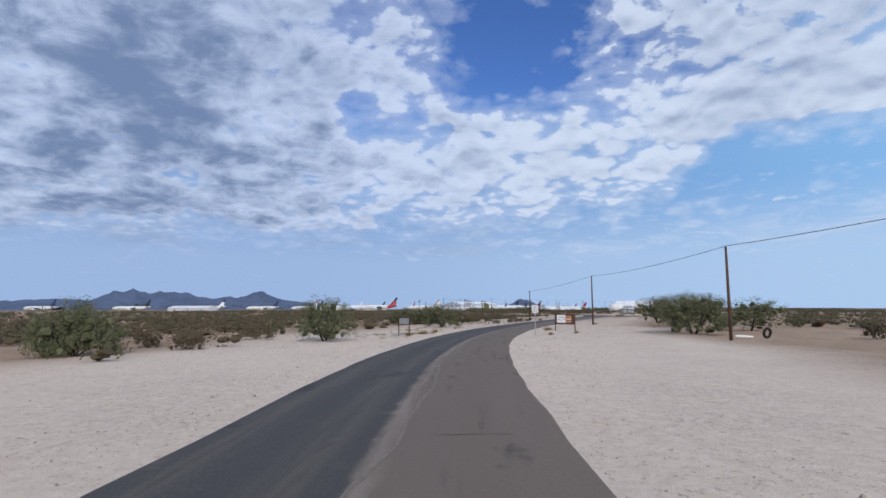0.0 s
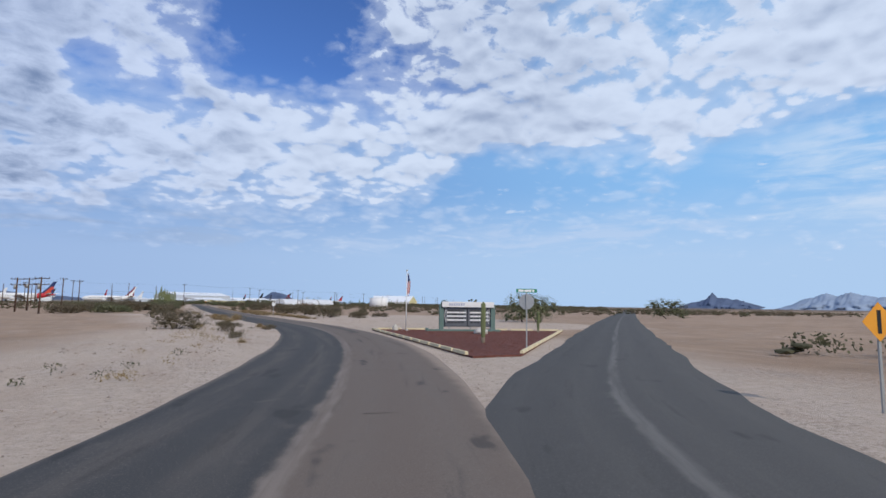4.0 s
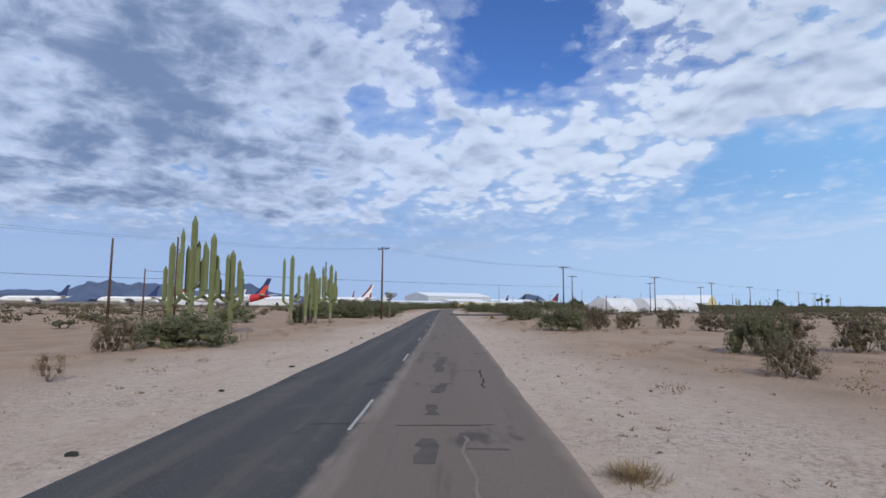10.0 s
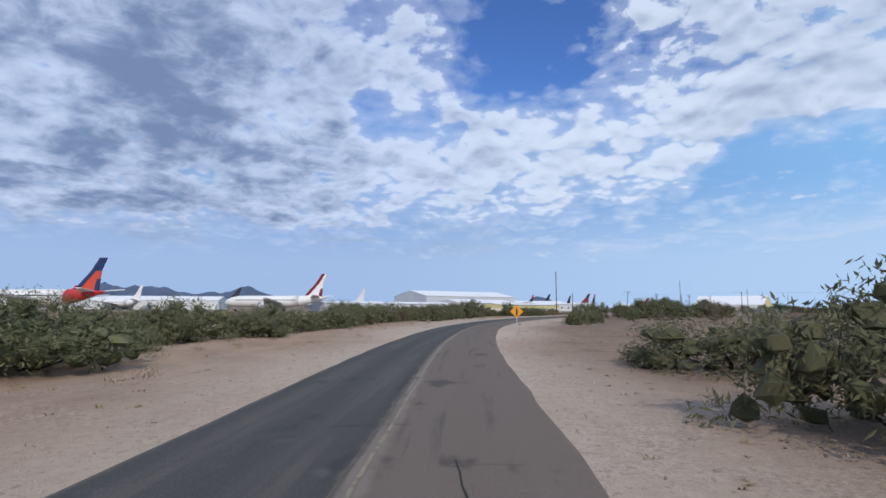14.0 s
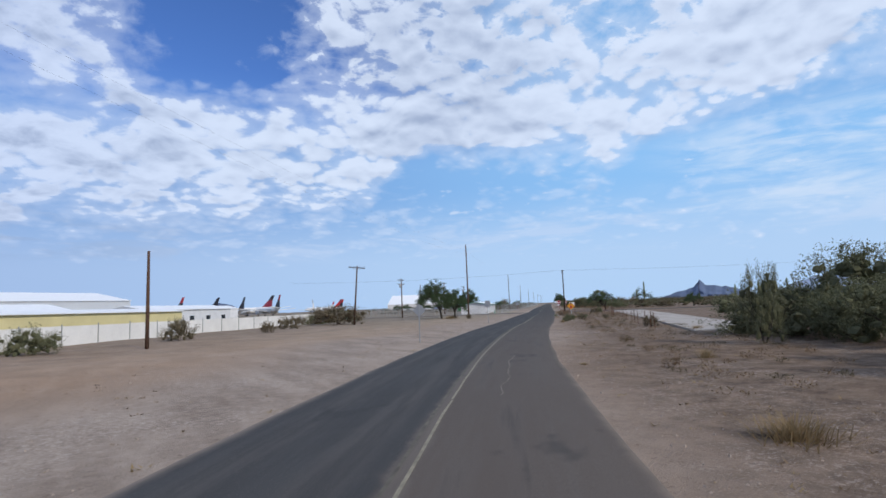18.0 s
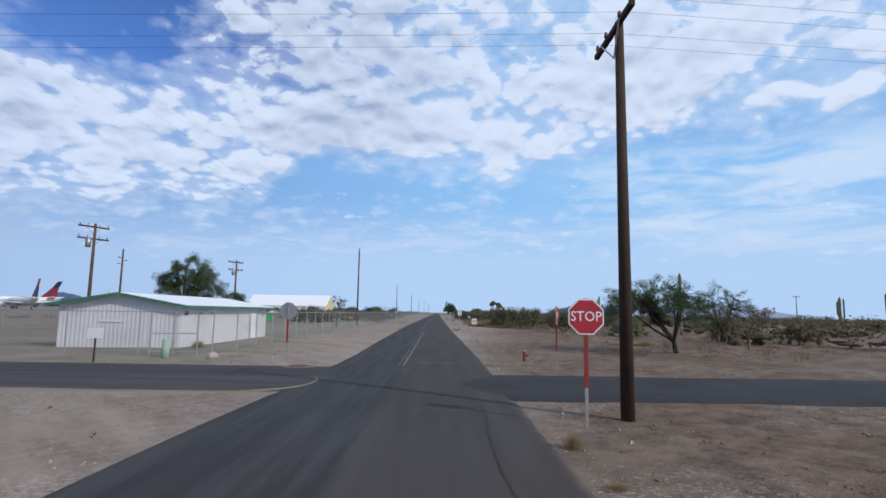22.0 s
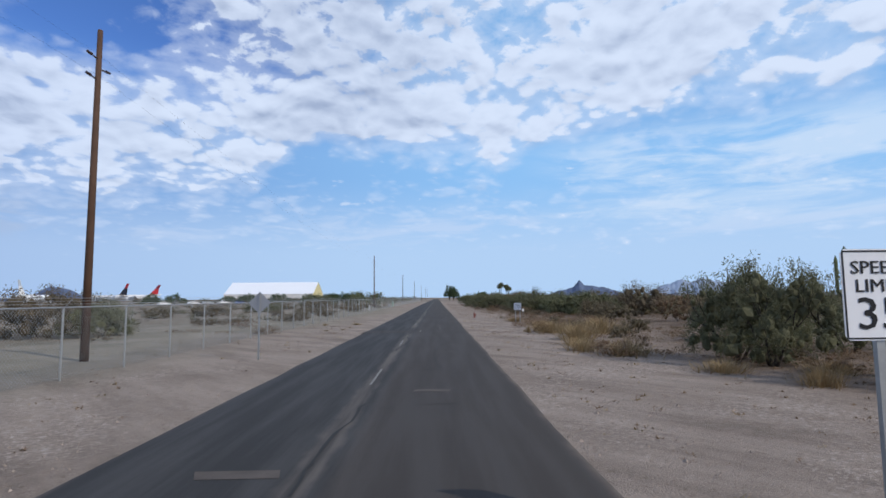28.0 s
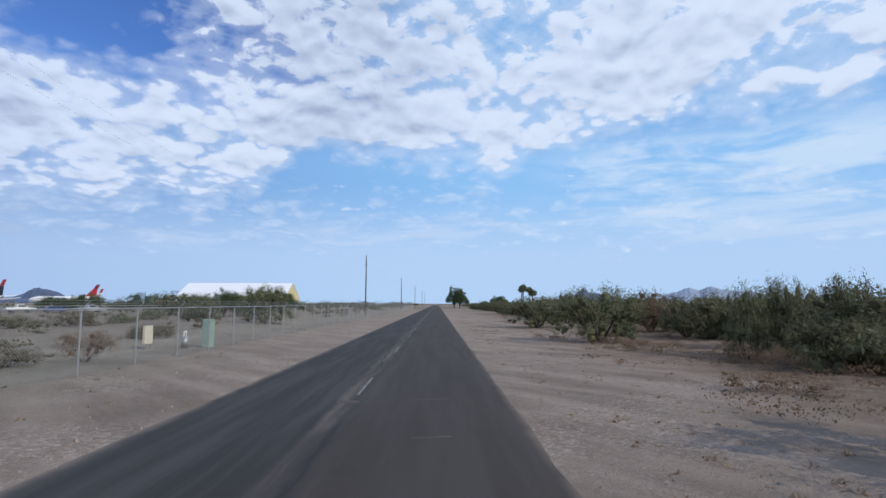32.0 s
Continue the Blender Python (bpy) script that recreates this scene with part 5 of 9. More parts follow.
    [("m", 268.1, 791.1, 4.7, 3.1), ("m", 263.0, 786.3, 1.9, 3.3), ("m", 273.1, 807.5, 7.0, 2.7), ("c", 250.1, 828.8, 6.4, 1.8), ("m", 285.2, 823.1, 5.8, 2.9), ("c", 258.8, 831.7, 3.6, 1.4), ("m", 272.6, 802.1, 3.0, 2.2), ("m", 268.8, 795.1, 1.4, 3.7), ("b", 259.8, 796.1, 1.1, 0.3), ("g", 248.4, 803.7, 0.3, 0.1), ("m", 314.8, 911.6, 9.0, 5.2), ("m", 303.8, 922.0, 8.5, 4.2), ("m", 314.5, 854.3, 5.5, 3.0), ("m", 302.5, 841.0, 5.1, 3.3), ("m", 309.7, 837.9, 4.1, 2.4), ("m", 300.9, 831.3, 2.1, 3.5), ("b", 279.3, 847.9, 2.0, 1.2), ("m", 299.0, 828.8, 2.0, 3.3), ("m", 299.1, 832.3, 1.8, 3.2), ("b", 290.1, 829.3, 1.7, 0.6)],
]
for zone in BUSHES:
    for row in zone:
        bush(*row)


def hedge(a, b, lat, spacing, width, height, kinds, spread=1.5):
    """A continuous natural thicket along the road between two places, beside it at lat metres."""
    s, end = s_at(*a), s_at(*b)
    while s < end:
        p = along(s + bush_rng.uniform(-0.8, 0.8), lat + bush_rng.uniform(-spread, spread))
        bush(bush_rng.choice(kinds), p.x, p.y, width * bush_rng.uniform(0.75, 1.25), height * bush_rng.uniform(0.6, 1.3))
        s += spacing * bush_rng.uniform(0.75, 1.25)


hedge((46, 408), (46.5, 480), -13.8, 3.4, 4.6, 2.2, "mmmc")
hedge((46, 412), (46.5, 492), -18.5, 5.5, 5.5, 2.4, "mc", 2.0)
hedge((47, 490), (52, 545), -14.5, 4.0, 5.0, 2.2, "m")
hedge((52, 545), (76, 605), -16.0, 2.9, 4.4, 2.3, "mmmc", 1.2)
hedge((76, 605), (92, 626), -18.0, 2.8, 3.6, 1.5, "mc", 0.9)
hedge((52, 545), (70, 595), -20.5, 5.0, 5.0, 2.6, "m")
hedge((70, 590), (108, 645), 17.0, 4.4, 5.5, 3.4, "m", 2.5)
hedge((84, 612), (104, 638), 24.0, 6.0, 6.5, 3.2, "mmc", 3.0)
hedge((216, 762), (330, 886), 18.5, 5.6, 4.8, 2.4, "mmcb", 3.4)
hedge((250, 800), (420, 985), 17.0, 7.5, 4.6, 2.5, "m", 2.0)
hedge((220, 766), (420, 985), 24.0, 7.0, 6.5, 2.9, "mc", 3.0)
hedge((206, 752), (300, 855), 12.0, 3.6, 1.9, 0.7, "bbc", 1.8)
hedge((206, 750), (236, 784), 9.0, 2.2, 1.7, 0.6, "gb", 2.0)
hedge((226, 772), (300, 856), -16, 4.6, 2.8, 0.8, "ccb", 4.0)
hedge((240, 790), (320, 880), -30, 7, 4.5, 1.3, "cm", 6.0)
hedge((46, 236), (46, 335), -16.5, 6.0, 4.6, 1.7, "cmc", 2.5)
hedge((46, 236), (46, 340), -24, 5.5, 5.0, 1.7, "cmc", 3.0)
hedge((46, 232), (46, 400), 20.0, 11.0, 3.8, 1.6, "ccb", 5.0)
hedge((46, 440), (47, 500), 18, 5.0, 5.0, 2.0, "mc", 3.0)
for x, y, w, h in ((302.5, 883.5, 6.5, 4.4), (297.5, 888, 5.0, 3.4), (307, 932, 9.0, 4.0), (303, 950, 6.0, 3.2), (311, 926, 5.0, 3.6)):
    bush("m", x, y, w, h)


def scrub_belt(name, label, count, region, size, seed, leaf=0.30, blades=34, mats=(M_SCRUB, M_SCRUB_OLIVE), clear=17, knots=3):
    """Scrub too far off to count: clumps of blades joined into one mesh, by a rule for where it grows."""
    rng = np.random.default_rng(seed)
    verts, faces, which = [], [], []
    done = total = 0
    while done < count:
        x, y = region(rng)
        if np.min(np.hypot(LINE_XY[:, 0] - x, LINE_XY[:, 1] - y)) < clear:
            continue
        w, h = size[0] * rng.uniform(0.6, 1.5), size[1] * rng.uniform(0.5, 1.35)
        n = int(blades * 1.5)
        off = rng.normal(size=(n, 3))
        off /= np.linalg.norm(off, axis=1)[:, None]
        off *= rng.random((n, 1)) ** 0.4
        c = np.array([x, y, 0]) + off * np.array([w / 2, w / 2, h / 2]) + np.array([0, 0, h * 0.48])
        a, b = rng.normal(size=(n, 3)), rng.normal(size=(n, 3))
        a /= np.linalg.norm(a, axis=1)[:, None]
        b = np.cross(a, b)
        b /= np.linalg.norm(b, axis=1)[:, None]
        s = leaf * 0.72 * rng.uniform(0.5, 1.4, (n, 1))
        q = np.stack([c - a * s, c + b * s * 0.6, c + a * s, c - b * s * 0.6], 1).reshape(-1, 3)
        q[:, 2] = np.maximum(q[:, 2], -0.03)
        tone = int(rng.random() < 0.45)
        verts.append(q)
        faces += (np.arange(4 * n).reshape(-1, 4) + total).tolist()
        which.append(np.full(n, tone))
        total += 4 * n
        for _ in range(knots):
            k = ICO_V * rng.uniform(0.6, 1.2, (len(ICO_V), 1)) * np.array([w * 0.15, w * 0.15, h * 0.15]) + np.array([x + rng.normal(0, w * 0.2), y + rng.normal(0, w * 0.2), h * rng.uniform(0.1, 0.35)])
            verts.append(k)
            faces += (ICO_F + total).tolist()
            which.append(np.full(len(ICO_F), tone))
            total += len(ICO_V)
        done += 1
    me = bpy.data.meshes.new(name)
    me.from_pydata(np.concatenate(verts).tolist(), [], faces)
    for m in mats:
        me.materials.append(m)
    me.polygons.foreach_set("material_index", np.concatenate(which).astype(np.int32))
    return tagged(new(name, me), label, "shrubs", kind="stuff")


scrub_belt("desert_scrub", "continuous brown creosote scrub near the bend", 800, lambda r: (lambda s, l: tuple(along(s, -l)[:2]))(r.uniform(75, 225), 13 + 75 * r.random() ** 1.2), (2.6, 1.25), 2, 0.095, 105, (M_SCRUB, M_SCRUB), 11.5)
scrub_belt("desert_scrub", "dense olive and brown desert scrub west of the road", 1500, lambda r: (46 - 26 - 240 * r.random() ** 1.05, r.uniform(20, 600)), (3.2, 1.4), 3, 0.17, 62)
scrub_belt("desert_scrub", "dense olive and brown desert scrub east of the road", 1300, lambda r: (46 + 34 + 240 * r.random() ** 0.95, r.uniform(238, 600) - 30 * r.random() ** 3), (3.2, 1.4), 4, 0.17, 62)
scrub_belt("desert_scrub", "brown scrub beyond the gravel clearing", 420, lambda r: (r.uniform(38, 190), r.uniform(30, 150)), (3.2, 1.6), 6, 0.16, 90)
scrub_belt("desert_scrub", "dense mesquite scrub beyond the verge", 1500, lambda r: (lambda s, l: (165 + 0.67 * s + 0.74 * l, 707 + 0.74 * s - 0.67 * l))(r.uniform(12, 560), 24 + 240 * r.random() ** 1.3), (4.5, 2.4), 8, 0.25, 64, (M_SCRUB_OLIVE, M_SCRUB))
scrub_belt("desert_scrub", "dark green far trees and scrub beyond the bare field", 320, lambda r: (lambda s, l: (165 + 0.67 * s - 0.74 * l, 707 + 0.74 * s + 0.67 * l))(r.uniform(330, 900), 14 + 150 * r.random()), (6.5, 3.0), 15, 0.34, 70, (M_SCRUB_OLIVE, M_MESQUITE), 13)
scrub_belt("desert_scrub", "low grey-green brush over the bare airfield ground", 260, lambda r: (lambda s, l: (165 + 0.67 * s - 0.74 * l, 707 + 0.74 * s + 0.67 * l))(r.uniform(70, 330), 12 + 60 * r.random()), (2.2, 0.6), 16, 0.10, 60, (M_SCRUB_OLIVE, M_SCRUB), 11)
scrub_belt("desert_scrub", "low far scrub beside the old slab", 500, lambda r: (lambda s, l: (165 + 0.67 * s + 0.74 * l, 707 + 0.74 * s - 0.67 * l))(r.uniform(-150, 10), 75 + 220 * r.random()), (4.5, 2.2), 9, 0.25, 60, (M_SCRUB_OLIVE, M_SCRUB))


def verge_region(s0, s1, l0, l1):
    return lambda r: tuple(along(r.uniform(s0, s1), l0 + (l1 - l0) * r.random())[:2])


scrub_belt("dry_clumps", "low brown dry clumps and twigs on the far verge", 420, verge_region(s_at(212, 757), s_at(300, 854), 7.5, 17), (1.0, 0.26), 41, 0.045, 52, (M_DRY, M_SCRUB), 6.5, 0)
scrub_belt("dry_clumps", "low brown dry clumps beside the crossing", 300, verge_region(s_at(172, 714), s_at(214, 760), 12, 30), (1.1, 0.32), 42, 0.045, 52, (M_DRY, M_SCRUB), 9, 0)
scrub_belt("dry_clumps", "low brown dry clumps between road and wire fence", 330, verge_region(s_at(84, 616), s_at(156, 696), 6.0, 13), (0.7, 0.22), 43, 0.04, 46, (M_DRY, M_SCRUB), 5, 0)
scrub_belt("dry_clumps", "low dry clumps on the sand east of the road", 260, verge_region(s_at(46, 232), s_at(46, 420), 7.0, 20), (0.8, 0.26), 44, 0.04, 46, (M_DRY, M_GRASS), 5.5, 0)
scrub_belt("dry_clumps", "low dry clumps on the sand west of the road", 170, verge_region(s_at(46, 232), s_at(66, 590), -13, -6.5), (0.8, 0.24), 45, 0.04, 46, (M_DRY, M_GRASS), 5.5, 0)
scrub_belt("dry_clumps", "yellow-green weeds along the first bend", 150, verge_region(s_at(2, 36), s_at(44, 190), -9, -4.8), (0.75, 0.34), 46, 0.045, 34, (M_GRASS, M_SCRUB_OLIVE), 4.2, 0)


def saguaro(x, y, height, arms, turn=0.0, radius=0.2, label="tall ribbed green saguaro with a corky foot"):
    ob = thing("saguaro", pose(x, y, height_at(x, y) - 0.03, 0, 0, turn), label, "cactus", "saguaros")

    def column(path, r, foot):
        n, rings = 26, []
        verts, faces = [], []
        total = sum((b - a).length for a, b in zip(path, path[1:]))
        done = 0.0
        for k, p in enumerate(path):
            t = (path[min(k + 1, len(path) - 1)] - path[max(k - 1, 0)]).normalized()
            q = t.to_track_quat("Z", "Y")
            if k:
                done += (p - path[k - 1]).length
            u = done / total
            rr = r * (0.75 + 0.25 * min(1, u * 4)) * (1.0 if u < 0.9 else max(0.12, math.sqrt(max(0, 1 - ((u - 0.9) / 0.1) ** 2))))
            for i in range(n):
                a = 2 * math.pi * i / n
                v = rr * (1.0 if i % 2 else 0.84)
                verts.append(p + q @ Vector((v * math.cos(a), v * math.sin(a), 0)))
        m = len(path)
        for k in range(m - 1):
            for i in range(n):
                faces.append((k * n + i, k * n + (i + 1) % n, (k + 1) * n + (i + 1) % n, (k + 1) * n + i))
        faces.append(tuple((m - 1) * n + i for i in range(n)))
        return verts, faces

    def straight(a, b, k):
        return [a + (b - a) * (i / k) for i in range(k + 1)]

    body = straight(Vector((0, 0, height * 0.16)), Vector((0, 0, height)), 14)
    raw_part("trunk", *column(body, radius, False), M_CACTUS, ob)
    part("foot", smooth_all(bm_tube((0, 0, -0.2), (0, 0, height * 0.17), radius * 0.72, radius * 0.8, 16)), M_CACTUS_BASE, ob, "corky grey cactus foot")
    for ang, z0, out, top in arms:
        a = radians(ang)
        d = Vector((math.cos(a), math.sin(a), 0))
        base = Vector((0, 0, z0 * height))
        elbow = [base + d * (out * s) + Vector((0, 0, out * 0.55 * s * s)) for s in (0, 0.35, 0.65, 0.85, 1.0)]
        up = straight(elbow[-1] + Vector((0, 0, 0.12)), Vector((elbow[-1].x, elbow[-1].y, top * height)), 8)
        raw_part("arm", *column(elbow + up, radius * 0.68, False), M_CACTUS, ob)
    return ob


sag_rng = random.Random(21)


def saguaro_stand(x, y, height, count, spread=0.75):
    arms = []
    for k in range(count):
        arms.append((360 * k / count + sag_rng.uniform(-25, 25), sag_rng.uniform(0.28, 0.45), spread * sag_rng.uniform(0.6, 1.2), sag_rng.uniform(0.62, 0.97)))
    return saguaro(x, y, height, arms, sag_rng.uniform(0, 360))


for x, y, h, n in ((31.1, 365.7, 7.9, 7), (33.0, 367.5, 5.8, 6), (32.2, 366.2, 6.8, 3), (29.3, 366.5, 6.2, 2), (35.3, 388.7, 6.4, 7), (33.4, 388.0, 6.2, 5), (32.6, 383.3, 6.9, 2), (33.9, 383.8, 5.2, 1),
                   (34.4, 385.9, 4.8, 2), (245.3, 700.0, 7.6, 2), (250, 705, 6.4, 2), (254, 699, 6.8, 1), (262, 706, 5.2, 2), (236, 704, 5.4, 1),
                   (270, 715, 6.0, 3), (255, 753, 6.1, 3)):
    saguaro_stand(x, y, h, n)
saguaro(217.5, 720.1, 7.1, [(20, 0.38, 0.5, 0.62), (200, 0.42, 0.55, 0.7)])
saguaro(53.75, 158.3, 2.35, [], radius=0.135, label="young column saguaro planted in red gravel")
saguaro(63.9, 167.3, 1.75, [], radius=0.11, label="short column saguaro planted in red gravel")


def big_tree(x, y, height, width, seed, trunk_h, kind, label, hang=0.0, turn=0, count=22000, clump=0.062):
    """A tree seen near: forked trunk, limbs, and a crown of many leaf clumps."""
    rnd, rng = random.Random(seed), np.random.default_rng(seed)
    ob = thing("desert_tree" if kind != "dead" else "dead_tree", pose(x, y, height_at(x, y) - 0.05, 0, 0, turn), label, "tree", "roadside trees")
    r0 = height * 0.024
    segs = [(Vector((0, 0, 0)), Vector((0.05 * width, 0, trunk_h)), r0 * 1.25, r0)]
    sub, tips = branching(rnd, 4, width / height * 0.8, 3, height * 0.30, r0 * 0.8, start_z=trunk_h, wiggle=0.3, lift=0.75)
    segs += sub
    pts = np.array([t[0] for t in tips if t[1] >= (2 if kind != "dead" else 1)])
    grow = np.array([width / (2 * np.percentile(np.hypot(pts[:, 0], pts[:, 1]), 93)), 0, (height - trunk_h) / (pts[:, 2].max() - trunk_h)])
    grow[1] = grow[0]

    def fit(p):
        p = np.array(p, float)
        up = p[..., 2] > trunk_h
        q = p * np.where(up[..., None], np.array([grow[0], grow[1], 1.0]), 1.0)
        q[..., 2] = np.where(up, trunk_h + (p[..., 2] - trunk_h) * grow[2], p[..., 2])
        return q
    segs = [(Vector(fit(a)), Vector(fit(b)), s0, s1) for a, b, s0, s1 in segs]
    new("trunk", limbs_mesh("trunk", segs, M_BARK if kind != "dead" else M_BARK_GREY, 7)).parent = ob
    pts = fit(pts)
    if kind == "dead":
        pick = pts[rng.random(len(pts)) < 0.25]
        new("dry_clumps", leaves_mesh("dry_clumps", pick, np.full(len(pick), 0.2), 0.07, 700, rng, M_DRY)).parent = ob
    else:
        if hang:
            drops = [pts[rng.random(len(pts)) < 0.6] + rng.normal(size=3) * 0.15 - np.array([0, 0, hang * f]) for f in (0.45, 0.9, 1.35)]
            pts = np.concatenate([pts] + drops)
        new("crown", leaves_mesh("crown", pts, np.full(len(pts), width * clump), 0.046 if clump < 0.075 else 0.06, count, rng, M_TREE, blade=1.5)).parent = ob
    return ob


big_tree(39.7, 407.2, 3.9, 2.4, 4, 1.7, "dead", "half-dead mesquite with dark clumps beside a pole")


def airy_tree(x, y, height, width, seed, trunk_h, label, shift=(0.0, 0.0), low=0.35, tips=150, leaves=26000, leaf=0.034, clump=0.36, dark=()):
    """A mesquite or palo verde: forked trunk, long limbs and an open, uneven crown of fine leaf clumps."""
    rnd, rng = random.Random(seed), np.random.default_rng(seed)
    ob = thing("desert_tree", pose(x, y, height_at(x, y) - 0.05), label, "tree", "roadside trees")
    r0 = 0.022 * height + 0.03
    fork = Vector((shift[0] * 0.12, shift[1] * 0.12, trunk_h))
    segs = [(Vector((0, 0, 0)), fork * 0.5 + Vector((0.06, 0.04, 0)), r0 * 1.3, r0 * 1.1), (fork * 0.5 + Vector((0.06, 0.04, 0)), fork, r0 * 1.1, r0)]
    nodes = []
    for k in range(6):
        a = 2 * math.pi * (k + rnd.uniform(-0.3, 0.3)) / 6
        reach, up = width * rnd.uniform(0.14, 0.28), height * rnd.uniform(0.5, 0.78)
        mid = fork + (Vector((math.cos(a) * reach * 0.55, math.sin(a) * reach * 0.55, (up - trunk_h) * 0.45))) + Vector((shift[0], shift[1], 0)) * 0.25
        end = Vector((math.cos(a) * reach + shift[0] * 0.7, math.sin(a) * reach + shift[1] * 0.7, up))
        segs += [(fork, mid, r0 * 0.72, r0 * 0.5), (mid, end, r0 * 0.5, r0 * 0.3)]
        nodes += [(mid, r0 * 0.42), (end, r0 * 0.3)]
    pts = []
    for _ in range(tips):
        a, q = rnd.uniform(0, 6.283), math.sqrt(rnd.random())
        reach = width * 0.5 * q * (1 + 0.16 * math.sin(3 * a + seed) + 0.12 * math.sin(5 * a + 2 * seed))
        dome = math.sqrt(max(0.0, 1 - q ** 2.2)) * (0.9 + 0.13 * math.sin(4 * a + q * 6 + seed))
        z = height * (low + (0.97 - low) * (dome * rnd.uniform(0.45, 1.0) + 0.12 * rnd.random()))
        p = Vector((math.cos(a) * reach + shift[0], math.sin(a) * reach + shift[1], z))
        near, rad = min(nodes, key=lambda n: (n[0] - p).length)
        bend = (near + p) / 2 + Vector((rnd.uniform(-0.2, 0.2), rnd.uniform(-0.2, 0.2), rnd.uniform(0.0, 0.3)))
        segs += [(near, bend, rad * 0.5, rad * 0.3), (bend, p, rad * 0.3, 0.008)]
        pts += [p, bend * 0.35 + p * 0.65]
    new("trunk", limbs_mesh("trunk", segs, M_BARK, 6)).parent = ob
    pts = np.array(pts)
    new("crown", leaves_mesh("crown", pts, clump * rng.uniform(0.6, 1.3, len(pts)), leaf, leaves, rng, M_TREE, 0.75, 1.5)).parent = ob
    for dx, dy, z, r in dark:
        lump = np.array([[dx, dy, z]]) + rng.normal(size=(24, 3)) * r * np.array([0.45, 0.45, 0.5])
        ob2 = new("mistletoe", leaves_mesh("mistletoe", lump, np.full(24, r * 0.45), 0.04, 5200, rng, M_MISTLETOE, 0.9, 1.6))
        ob2.parent = ob
        ob2["label"] = "dense dark mistletoe clump"
    return ob


M_MISTLETOE = leaf_material("dark_mistletoe", (0.030, 0.026, 0.020), (0.062, 0.052, 0.036), (0.05, 0.04, 0.03))
airy_tree(136.1, 699.0, 6.7, 6.6, 9, 1.3, "broad drooping green tree on the sandy verge", (-1.0, 0.9), 0.22, 230, 70000, 0.045, 0.52)
airy_tree(139.9, 700.6, 5.3, 4.4, 10, 1.0, "drooping green tree behind the verge", (0, 0), 0.16, 150, 40000, 0.045, 0.45)
airy_tree(170.2, 741.5, 6.9, 5.3, 14, 1.6, "tall drooping tree behind the metal hut", (0.5, -0.1), 0.22, 150, 32000, 0.05, 0.46, ((-1.2, 0.6, 4.6, 0.9), (0.9, -0.5, 3.9, 1.0)))
airy_tree(180.6, 757.0, 4.2, 4.2, 15, 1.0, "round green tree beyond the fence", (0, 0), 0.25, 90, 20000, 0.05, 0.4)
airy_tree(187.0, 707.3, 4.6, 7.0, 16, 0.75, "low forked mesquite with a dark trunk on brown ground", (-0.9, 0.7), 0.33, 190, 34000, 0.036, 0.36, ((-1.3, 1.2, 2.9, 0.75), (-0.9, 0.6, 2.2, 0.5)))
airy_tree(205.0, 711.2, 5.0, 5.6, 18, 0.9, "forked mesquite on brown ground", (0, 0), 0.30, 110, 9000, 0.04, 0.34)
airy_tree(206.0, 697.0, 3.4, 4.6, 23, 0.8, "spreading mesquite on brown ground", (0, 0), 0.3, 90, 16000, 0.045, 0.38)
big_tree(193.6, 705.5, 2.9, 3.6, 17, 0.8, "dead", "dead mesquite with bare grey limbs on brown ground")
big_tree(195.1, 757.5, 4.2, 2.6, 19, 1.2, "dead", "dead bare tree behind the chain-link fence")
for k, (x, y, h, w) in enumerate(((302, 979, 5.0, 9.0), (296, 986, 4.2, 8.0), (312, 970, 4.6, 9.5), (317, 952, 4.4, 8.0), (309, 912, 4.4, 7.0), (320, 922, 4.2, 7.5), (330, 934, 4.6, 7.0), (268, 968, 4.4, 8.0), (258, 962, 4.0, 7.0), (352, 992, 5.5, 9.0), (366, 1010, 5.0, 8.0))):
    airy_tree(x, y, h, w, 70 + k, 0.7, "low green tree beyond the airfield fence", (0, 0), 0.08, 110, 12000, 0.09, 0.75)
for k, (x, y, h, w) in enumerate(((462, 1012, 9.5, 8.0), (470, 1024, 11.0, 9.0), (480, 1030, 9.0, 8.0), (500, 1020, 7.0, 10.0))):
    airy_tree(x, y, h, w, 90 + k, 1.2, "tall dark tree far down the road", (0, 0), 0.12, 110, 12000, 0.16, 0.9)
for k, (x, y, h, w) in enumerate(((527.5, 1024.8, 12.5, 5), (519, 1019, 11.0, 5), (540, 1030, 11.5, 5), (533, 1022, 9.5, 6))):
    ob = thing("palm_tree", pose(x, y, 0), "tall distant fan palm with a dark crown", "palm tree", "palms")
    part("trunk", bm_tube((0, 0, -0.2), (0, 0, h - 1.2), 0.35, 0.25), M_BARK, ob)
    prng = np.random.default_rng(60 + k)
    new("crown", leaves_mesh("crown", np.array([[0, 0, h - 1.0]]), np.array([w * 0.42]), 0.7, 260, prng, M_MESQUITE, 0.75, 1.6)).parent = ob


